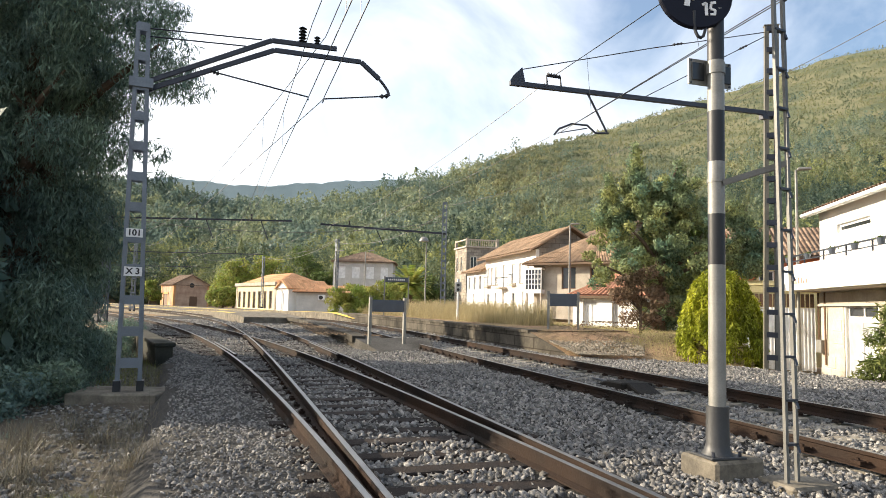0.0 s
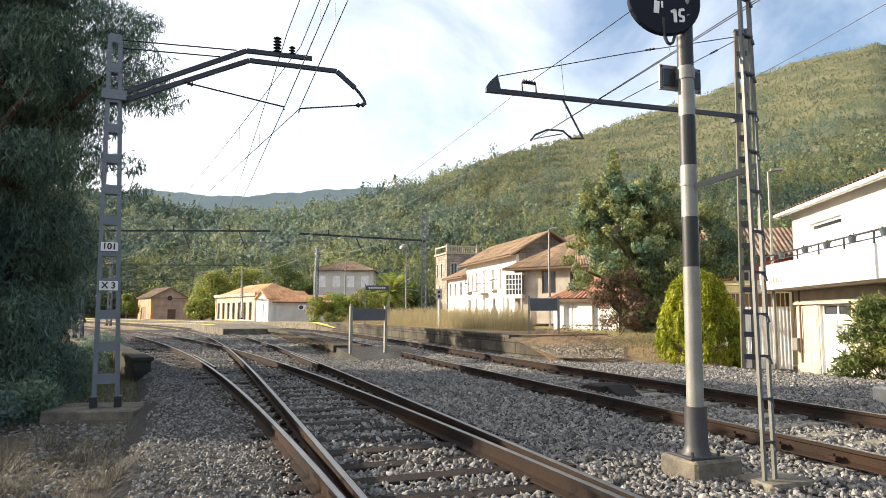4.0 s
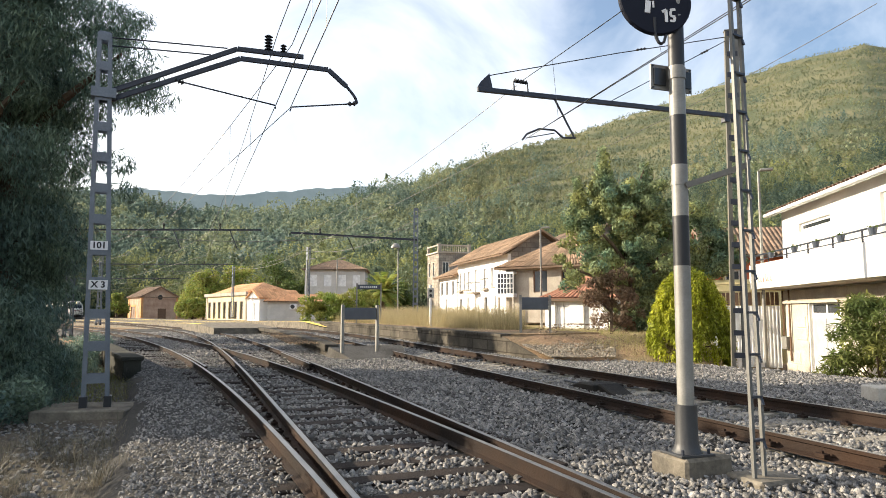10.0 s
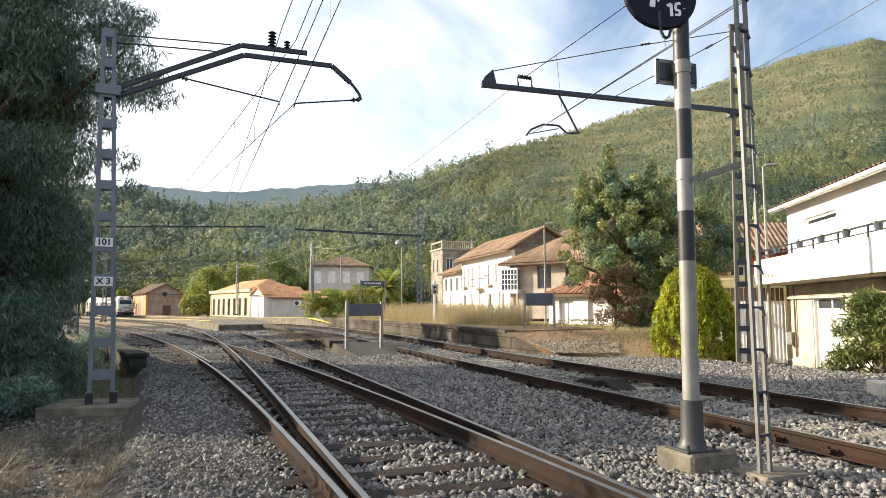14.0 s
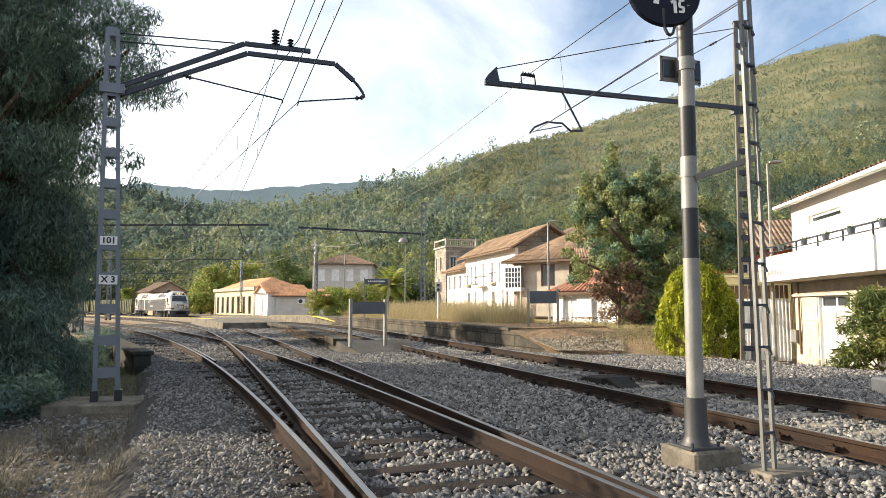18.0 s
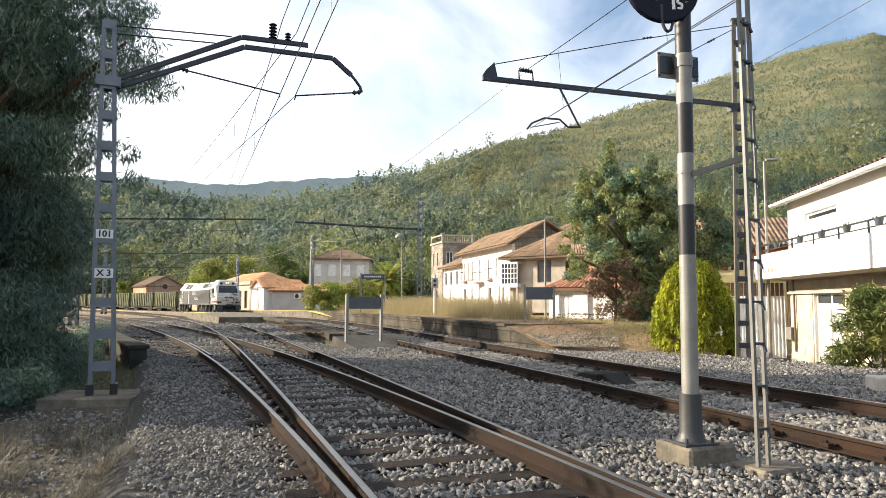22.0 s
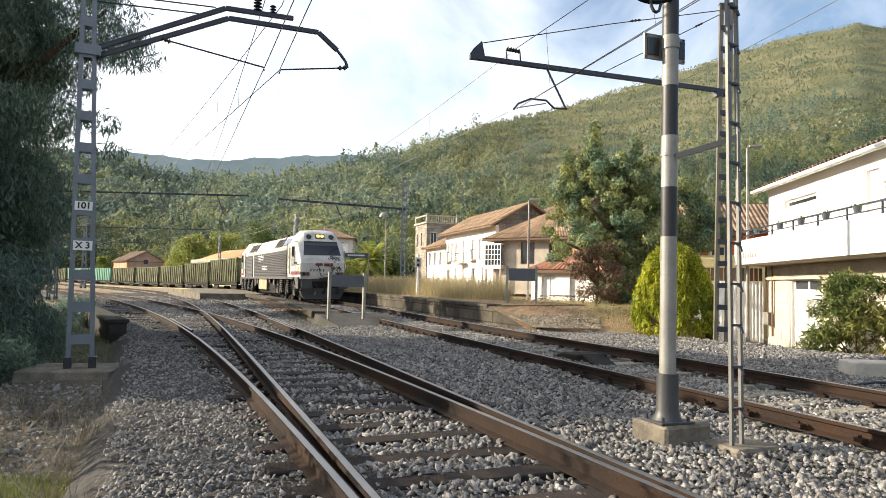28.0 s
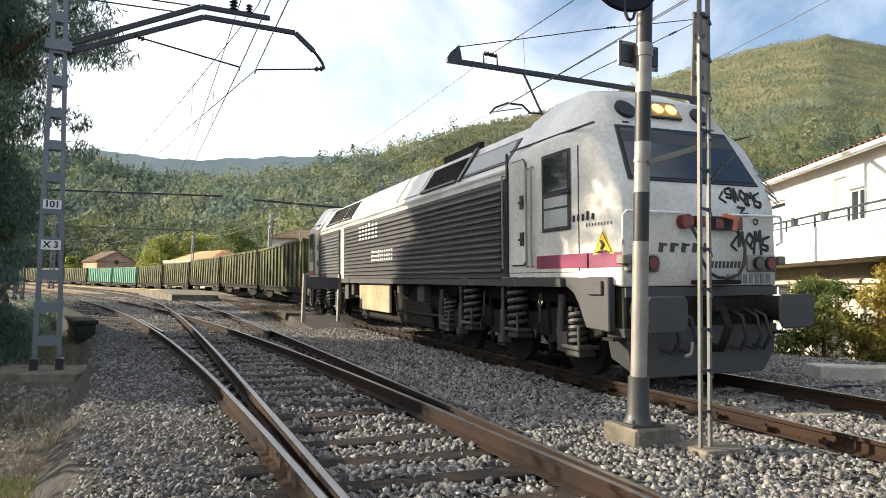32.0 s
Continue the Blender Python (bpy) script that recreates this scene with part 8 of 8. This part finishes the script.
def palm():
    t = thing("palm_tree", pose(-7.6, 92.0, 0.5), "stocky date palm with a full head of fronds", "palm tree")
    part("trunk", Geo().tube([(0, 0, 0), (0, 0, 2.4), (0, 0, 3.6)], [0.45, 0.42, 0.6], 12), M["bark"], t, smooth=True)
    for k in range(46):
        a, up = k * 2.4, 1.25 - 1.75 * (k / 46)
        pts, d = [], Vector((math.cos(a) * math.cos(up), math.sin(a) * math.cos(up), math.sin(up)))
        p = Vector((0, 0, 3.6))
        for i in range(8):
            pts.append(p.copy())
            p = p + d * 0.45
            d.z -= 0.11
            d.normalize()
        vv, ff = [], []
        for i in range(7):
            side = (pts[i + 1] - pts[i]).cross(Vector((0, 0, 1))).normalized()
            for s in (-1, 1):
                for q in range(3):
                    o = pts[i].lerp(pts[i + 1], q / 3)
                    n0 = len(vv)
                    tip = o + side * s * 0.62 + (pts[i + 1] - pts[i]) * 0.8 + Vector((0, 0, -0.12))
                    w2 = (pts[i + 1] - pts[i]) * 0.5
                    vv += [o, o + w2, tip]
                    ff.append((n0, n0 + 1, n0 + 2))
        part("frond", Geo().add(vv, ff), M["leaf_light"], t)


big_trees()


def slope_mat(name, dark, mid, light, glow=0.45):
    """Foliage of far slopes: stands of different greens, every tree and spray a shade of its own."""
    m = leaf_mat(name, mid, light, glow, 0.2)
    n, l = m.node_tree.nodes, m.node_tree.links
    mix = [q for q in n if q.bl_idname == "ShaderNodeMix"][0]
    tex = [q for q in n if q.bl_idname == "ShaderNodeTexNoise"][0]
    tex.inputs["Scale"].default_value, tex.inputs["Detail"].default_value = 0.11, 2
    wide, mr, deep = n.new("ShaderNodeTexNoise"), n.new("ShaderNodeMapRange"), n.new("ShaderNodeMix")
    deep.data_type = "RGBA"
    wide.inputs["Scale"].default_value, wide.inputs["Detail"].default_value = 0.035, 4
    l.new(n.new("ShaderNodeNewGeometry").outputs["Position"], wide.inputs["Vector"])
    l.new(wide.outputs["Fac"], mr.inputs["Value"])
    mr.inputs["From Min"].default_value, mr.inputs["From Max"].default_value = 0.42, 0.60
    deep.inputs["A"].default_value = (*dark, 1)
    l.new(mr.outputs["Result"], deep.inputs["Factor"])
    l.new(mix.outputs["Result"], deep.inputs["B"])
    hsv = [q for q in n if q.bl_idname == "ShaderNodeHueSaturation"][0]
    l.new(deep.outputs["Result"], hsv.inputs["Color"])
    return m


# hill and heath greens are paled towards grey: valley haze in the colour
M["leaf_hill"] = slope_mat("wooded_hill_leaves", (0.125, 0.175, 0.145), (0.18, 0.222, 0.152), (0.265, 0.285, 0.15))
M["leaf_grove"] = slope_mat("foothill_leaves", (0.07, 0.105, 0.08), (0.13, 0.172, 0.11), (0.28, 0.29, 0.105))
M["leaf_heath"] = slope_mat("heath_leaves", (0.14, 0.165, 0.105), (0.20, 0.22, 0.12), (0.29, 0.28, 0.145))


def hill_woods():
    """Countless trees on the slopes, as clumps of leaf sprays."""
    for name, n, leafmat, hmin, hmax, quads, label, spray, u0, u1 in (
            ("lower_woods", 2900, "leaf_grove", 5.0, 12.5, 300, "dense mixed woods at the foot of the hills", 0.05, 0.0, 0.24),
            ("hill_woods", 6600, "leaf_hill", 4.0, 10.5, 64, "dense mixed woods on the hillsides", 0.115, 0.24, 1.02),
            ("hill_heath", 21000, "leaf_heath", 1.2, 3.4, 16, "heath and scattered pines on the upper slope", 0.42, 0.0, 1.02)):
        k = n * 4
        tan = rng.uniform(-0.85, 0.85, k)
        up, far, near = (np.interp(tan, SKYLINE[:, 0], SKYLINE[:, q]) for q in (1, 2, 3))
        u = rng.uniform(u0, u1, k)
        # stands of wood thin out upwards on the open side of the valley
        stand = np.sin(tan * 23 + 3 * np.sin(u * 7)) + np.sin(u * 19 - tan * 11) + 0.6 * np.sin(tan * 61 + u * 41)
        open_side = ease(-0.12, 0.08, tan)
        dense = np.clip(1.15 - 2.1 * u + 0.35 * stand, 0.05 + 0.12 * (stand > 0.9), 1)
        chance = (1 - open_side) + open_side * dense
        keep = rng.random(k) < (chance if name != "hill_heath" else open_side * np.clip(1.15 - dense, 0.15, 1))
        tan, u = tan[keep][:n], u[keep][:n]
        far, near = far[keep][:n], near[keep][:n]
        r = near + (far - near) * u
        c = 1 / np.sqrt(1 + tan**2)
        x, y = r * tan * c, r * c
        z = ground_z(x, y)
        h = hmin + (hmax - hmin) * rng.random(len(x)) ** 1.5
        h = h * (1 - 0.4 * ease(0.0, 0.25, tan) * ease(0.1, 0.5, u)) * (1 + 0.4 * (rng.random(len(x)) < 0.1))
        pine = rng.random(len(x)) < 0.35
        w = h * np.where(pine, rng.uniform(0.16, 0.24, len(x)), rng.uniform(0.32, 0.55, len(x)))
        k = np.repeat(np.arange(len(x)), quads)
        d = rng.normal(size=(len(k), 3))
        d /= np.linalg.norm(d, axis=1)[:, None]
        lump = 1 + 0.28 * np.sin(d[:, 0] * 5 + k) * np.sin(d[:, 1] * 6 + k * 1.7) + 0.2 * np.sin(d[:, 2] * 7 + k * 0.9)
        d[:, 2] = d[:, 2] * 0.5 + 0.5
        taper = np.where(pine[k], 1.2 - 1.05 * d[:, 2], 1.05 - 0.45 * d[:, 2]) * lump
        p = np.c_[x[k] + d[:, 0] * w[k] * taper, y[k] + d[:, 1] * w[k] * taper, z[k] + h[k] * (0.06 + 0.94 * d[:, 2])]
        s = np.repeat(h * spray, quads)[:, None] * rng.uniform(0.6, 1.2, (len(k), 1))
        face = np.c_[d[:, 0], d[:, 1], d[:, 2] - 0.35] + rng.normal(size=(len(k), 3)) * 0.5
        face /= np.linalg.norm(face, axis=1)[:, None]
        a = np.cross(face, rng.normal(size=(len(k), 3)))
        a /= np.linalg.norm(a, axis=1)[:, None]
        b = np.cross(face, a)
        v = np.stack([p - a * s * 0.55 - b * s * 0.3, p + b * s * 0.6, p + a * s * 0.55 - b * s * 0.3], 1).reshape(-1, 3)
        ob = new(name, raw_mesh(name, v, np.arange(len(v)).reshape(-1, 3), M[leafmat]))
        tagged(ob, label, "woods", kind="stuff")


hill_woods()


def blades(name, n, area, height, leafmat, label, spread=0.5, thick=1.0):
    """Grass and weeds as single bent blades; area gives x, y for n blades."""
    x, y = area(n)
    z = ground_z(x, y)
    h = rng.uniform(0.4, 1.0, len(x)) * height
    a = rng.uniform(0, 2 * math.pi, len(x))
    lean = rng.uniform(0.1, spread, len(x)) * h
    w = (0.0022 + 0.0026 * height) * thick
    base = np.c_[x, y, z]
    side = np.c_[np.sin(a), -np.cos(a), 0 * a] * w
    tip = base + np.c_[np.cos(a) * lean, np.sin(a) * lean, h]
    v = np.stack([base - side, base + side, tip], 1).reshape(-1, 3)
    ob = new(name, raw_mesh(name, v, np.arange(len(v)).reshape(-1, 3), M[leafmat]))
    tagged(ob, label, "grass", kind="stuff")


def right_bank(n):
    y = rng.uniform(14, 46, n)
    x = x_on(LANE_B, y) + rng.uniform(3.6, 12, n) + verge(y) * 0.9 + 0.3 * np.sin(y)
    return x, y


def left_bank(n):
    y = 3 + 19 * rng.random(n) ** 1.5
    x = x_on(LANE_A, y) - 2.5 - rng.random(n) ** 1.3 * 5
    # tufts: three blades in four gather round others
    hub_ = rng.integers(0, max(1, n // 60), n)
    tuft = rng.random(n) < 0.75
    x = np.where(tuft, x[hub_] + rng.normal(size=n) * 0.09, x)
    y = np.where(tuft, y[hub_] + rng.normal(size=n) * 0.09, y)
    k = ~((np.abs(x + 5.5) < 1.1) & (np.abs(y - 10.2) < 1.4))
    return x[k], y[k]


def left_edge(n):
    x, y = left_bank(n)
    k = x < x_on(LANE_A, y) - 4.2
    return x[k], y[k]


def near_bank(n):
    y = rng.uniform(3.6, 5.4, n)
    x = x_on(LANE_A, y) - 2.55 - 0.9 * rng.random(n)
    k = np.sin(x * 5.3 + y * 2.1) + np.sin(y * 4.7 - x) > -0.4
    return x[k], y[k]


def mast_weeds(n):
    y = rng.uniform(12.2, 18.5, n)
    return x_on(LANE_A, y) - 2.3 - 1.5 * rng.random(n), y


def platform_weeds(n):
    y = rng.uniform(26, 50, n)
    x = x_on(LANE_B, y) + 3.8 + 6 * rng.random(n)
    k = (x / y < 0.10 + 0.03 * np.sin(y)) & (np.sin(x * 1.9 + y) + np.sin(y * 1.3) > -0.9)
    return x[k], y[k]


blades("dry_grass", 150000, right_bank, 0.22, "straw", "dry straw-coloured grass on the bank")
blades("tall_dry_weeds", 60000, platform_weeds, 1.45, "straw", "tall dry weeds behind the platform", 0.35)
blades("green_weeds", 16000, right_bank, 0.3, "grass", "patchy green weeds on the bank")
blades("bank_grass", 34000, left_bank, 0.14, "dead", "dry grey grass along the foot of the ballast", 1.5, 1.2)
blades("dry_stalks", 5000, left_bank, 0.42, "dead", "tangled dry stalks on the bank", 2.2, 1.7)
blades("bank_weeds", 16000, left_edge, 0.16, "leaf_dark", "dark green weeds under the conifers", 0.9)
blades("near_grass", 6000, near_bank, 0.13, "grass", "fresh green grass on the near bank", 1.0)
blades("track_weeds", 2600, mast_weeds, 0.22, "grass", "sunlit weeds beside the mast footing", 0.8)


def undergrowth():
    for k, (x, y, w, h) in enumerate(((-7.0, 10.2, 1.0, 1.0), (-7.7, 11.8, 1.1, 1.5), (-6.9, 8.4, 0.9, 0.8), (-8.0, 9.4, 1.2, 1.5), (-7.3, 7.0, 1.0, 0.8), (-9.4, 14.6, 1.2, 2.0), (-9.6, 17.6, 0.8, 1.0), (-11.2, 20.4, 1.0, 1.2), (-13.0, 23.5, 1.2, 1.4))):
        tree("bramble_bush", x, y, -1.0, "dark green bramble bush beside the line", None, clumps(18, w, w, 0.1, h, 0.38, 70 + k), 7500, 0.075, M["leaf_dark"], "shrub", slim=0.5)


undergrowth()


# ---- loose ballast stones ----
def ballast_stones(n, y0, y1, power, coarse, label):
    y = y0 + (y1 - y0) * rng.random(n) ** power
    a, b = bed_edges(y)
    x = a - 0.38 + (b - a + 0.68) * rng.random(n)
    ragged = 0.14 + 0.14 * np.sin(y * 2.3) * np.sin(y * 0.9 + 1) + 0.10 * rng.random(n)
    keep = (np.abs(x) < np.maximum(y, 2.6) * 0.86 + 0.8) & (x > a - 0.38 + ragged)
    x, y, a, b = x[keep], y[keep], a[keep], b[keep]
    keep = np.ones(len(x), bool)
    for lane_ in (LANE_A, LANE_C, LANE_B):
        off = (x - x_on(lane_, y)) * 0.94
        keep &= np.abs(np.abs(off) - GAUGE / 2) > 0.075
    x, y, a, b = x[keep], y[keep], a[keep], b[keep]
    # the sleepers of the turnout stay mostly bare
    p, run = LANE_C
    along = np.interp(y, p[:116, 1], run[:116]) - 0.35 * (x - x_on(LANE_C, y))
    bare = (np.abs((along + 4 + 0.3) % 0.6 - 0.3) < 0.125) & (np.abs(x - x_on(LANE_C, y)) < 1.35) & (rng.random(len(x)) < 0.92)
    x, y, a, b = x[~bare], y[~bare], a[~bare], b[~bare]
    edge = ease(0, 0.9, x - a + 0.9) * ease(0, 1.3, b + 1.3 - x)
    z = -0.62 + 0.44 * edge + 0.02 * np.sin(x * 3.1 + y * 1.1) * np.sin(y * 2.3) + 0.05 * ease(2, 5, x - x_on(LANE_A, y))
    box = np.array([(-1, -0.8, -0.5), (1, -0.9, -0.5), (0.9, 0.8, -0.5), (-0.9, 0.9, -0.5), (-0.7, -0.55, 0.6), (0.6, -0.7, 0.75), (0.75, 0.5, 0.55), (-0.5, 0.7, 0.7)])
    tri = np.array([(4, 5, 6), (4, 6, 7), (0, 1, 5), (0, 5, 4), (1, 2, 6), (1, 6, 5), (2, 3, 7), (2, 7, 6), (3, 0, 4), (3, 4, 7)])
    m = len(x)
    size = (0.011 + 0.015 * rng.random(m) ** 1.7) * (1 - 0.4 * ease(-0.7, -1.3, x - x_on(LANE_A, y))) * (1 + 0.012 * y) * coarse
    v = (box[None] + rng.uniform(-0.38, 0.38, (m, 8, 3))) * rng.uniform(0.65, 1.4, (m, 1, 3)) * (1, 1, 0.85) * size[:, None, None]
    ang = rng.uniform(0, 6.28, m)
    c, s = np.cos(ang)[:, None], np.sin(ang)[:, None]
    v = np.stack([v[..., 0] * c - v[..., 1] * s, v[..., 0] * s + v[..., 1] * c, v[..., 2]], -1)
    tip = rng.uniform(-0.8, 0.8, (m, 1))
    v[..., 2] += v[..., 0] * tip
    v += np.c_[x, y, z + 0.010 + rng.uniform(-0.012, 0.03, m)][:, None]
    f = (tri[None] + 8 * np.arange(m)[:, None, None]).reshape(-1, 3)
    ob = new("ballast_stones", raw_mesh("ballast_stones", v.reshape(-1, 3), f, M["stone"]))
    tagged(ob, label, "ballast", kind="stuff")


ballast_stones(150000, 2.6, 21.6, 1.8, 1.0, "loose grey crushed ballast stones between the rails")
ballast_stones(42000, 21.6, 46.0, 1.2, 1.5, "crushed ballast farther along the tracks")
ballast_stones(30000, -4.0, 2.6, 1.0, 1.0, "loose grey ballast stones beside the nearest rails")


def bank_clods():
    """Small stones and clods of earth strewn over the bank and the island platform."""
    n = 9000
    y = rng.uniform(14, 34, n)
    x = x_on(LANE_B, y) + np.where(rng.random(n) < 0.75, rng.uniform(3.4, 9.5, n), rng.uniform(-5.2, -2.2, n))
    on_island = x < x_on(LANE_B, y)
    y = np.where(on_island, 21 + (y - 14) * 0.6, y)
    x = np.where(on_island, x_on(LANE_B, y) - 2.1 - 2.0 * rng.random(n), x)
    z = np.where(on_island, 0.24, ground_z(x, y)) + 0.005
    ramp_ = (~on_island) & (y > 17) & (y < 23) & (x < x_on(LANE_B, y) + 6.2)
    z = np.where(ramp_, z + 0.5 * ease(17.5, 21.8, y), z)
    ang, size = rng.uniform(0, 6.28, n), rng.uniform(0.012, 0.04, n)
    base = np.array([(-1, -0.75, -0.4), (1, -0.7, -0.4), (0.15, 1.1, -0.4), (-0.35, -0.6, 0.5), (0.75, 0.2, 0.4), (-0.4, 0.5, 0.5)])
    v = base[None] * rng.uniform(0.6, 1.3, (n, 6, 1)) * size[:, None, None]
    c, s = np.cos(ang)[:, None], np.sin(ang)[:, None]
    v = np.stack([v[..., 0] * c - v[..., 1] * s, v[..., 0] * s + v[..., 1] * c, v[..., 2]], -1) + np.c_[x, y, z][:, None]
    f = np.array([(2, 1, 0), (3, 4, 5), (0, 1, 3), (1, 4, 3), (1, 2, 4), (2, 5, 4), (2, 0, 5), (0, 3, 5)])
    f = (f[None] + 6 * np.arange(n)[:, None, None]).reshape(-1, 3)
    ob = new("earth_clods", raw_mesh("earth_clods", v.reshape(-1, 3), f, M["clod"]))
    tagged(ob, "brown clods and small stones strewn over the bank", "rubble", kind="stuff")


bank_clods()


def bank_gravel():
    """Grey stones rolled down from the ballast onto the bank."""
    n = 5000
    y = 3.5 + 13 * rng.random(n) ** 1.4
    x = x_on(LANE_A, y) - 2.6 - 2.2 * rng.random(n) ** 2
    z = ground_z(x, y) + 0.012
    size = rng.uniform(0.010, 0.028, n)
    base = np.array([(-1, -0.8, -0.5), (1, -0.9, -0.5), (0.9, 0.8, -0.5), (-0.9, 0.9, -0.5), (-0.7, -0.55, 0.6), (0.6, -0.7, 0.75), (0.75, 0.5, 0.55), (-0.5, 0.7, 0.7)])
    v = (base[None] + rng.uniform(-0.35, 0.35, (n, 8, 3))) * rng.uniform(0.6, 1.4, (n, 1, 3)) * size[:, None, None] + np.c_[x, y, z][:, None]
    f = np.array([(3, 2, 1, 0), (4, 5, 6, 7), (0, 1, 5, 4), (1, 2, 6, 5), (2, 3, 7, 6), (3, 0, 4, 7)])
    f = (f[None] + 8 * np.arange(n)[:, None, None]).reshape(-1, 4)
    ob = new("bank_gravel", raw_mesh("bank_gravel", v.reshape(-1, 3), f, M["stone"]))
    tagged(ob, "grey stones rolled onto the earth bank", "rubble", kind="stuff")


bank_gravel()


def rubble():
    """Pale broken stones tipped at the platform's end."""
    n = 4200
    u, w = rng.random(n), rng.random(n) ** 1.5
    y = 18.6 + 4.4 * u
    x = x_on(LANE_B, y) + 2.9 + w * (0.6 + 2.6 * (1 - np.abs(u - 0.55)))
    z = -0.05 + 0.5 * ease(17.5, 22.5, y)
    ang, size = rng.uniform(0, 6.28, n), rng.uniform(0.015, 0.042, n)
    base = np.array([(-1, -0.8, -0.4), (1, -0.7, -0.5), (0.9, 0.8, -0.4), (-0.8, 0.9, -0.5), (-0.6, -0.5, 0.5), (0.7, -0.6, 0.4), (0.5, 0.6, 0.55), (-0.7, 0.5, 0.4)])
    v = base[None] * rng.uniform(0.6, 1.3, (n, 8, 1)) * size[:, None, None]
    c, s = np.cos(ang)[:, None], np.sin(ang)[:, None]
    v = np.stack([v[..., 0] * c - v[..., 1] * s, v[..., 0] * s + v[..., 1] * c, v[..., 2]], -1) + np.c_[x, y, z][:, None]
    f = np.array([(3, 2, 1, 0), (4, 5, 6, 7), (0, 1, 5, 4), (1, 2, 6, 5), (2, 3, 7, 6), (3, 0, 4, 7)])
    f = (f[None] + 8 * np.arange(n)[:, None, None]).reshape(-1, 4)
    ob = new("rubble", raw_mesh("rubble", v.reshape(-1, 3), f, M["pale_stone"]))
    tagged(ob, "pale broken stones tipped at the platform end", "rubble", kind="stuff")


rubble()


def low_wall():
    g = Geo().bar((0, 0, -0.25), (0, 7.9, -0.25), 0.4, 0.9).bar((0, -0.05, 0.24), (0, 7.95, 0.24), 0.5, 0.1)
    w = part("low_wall", g, M["concrete"], None, bevel=0.02)
    w.matrix_basis = pose(-7.25, 16.0, -0.12, 0, 0, 31)
    w.data.materials[0] = M["mossy"]
    tagged(w, "low dark concrete retaining wall in the bushes beside the line", "wall")


low_wall()


motions()
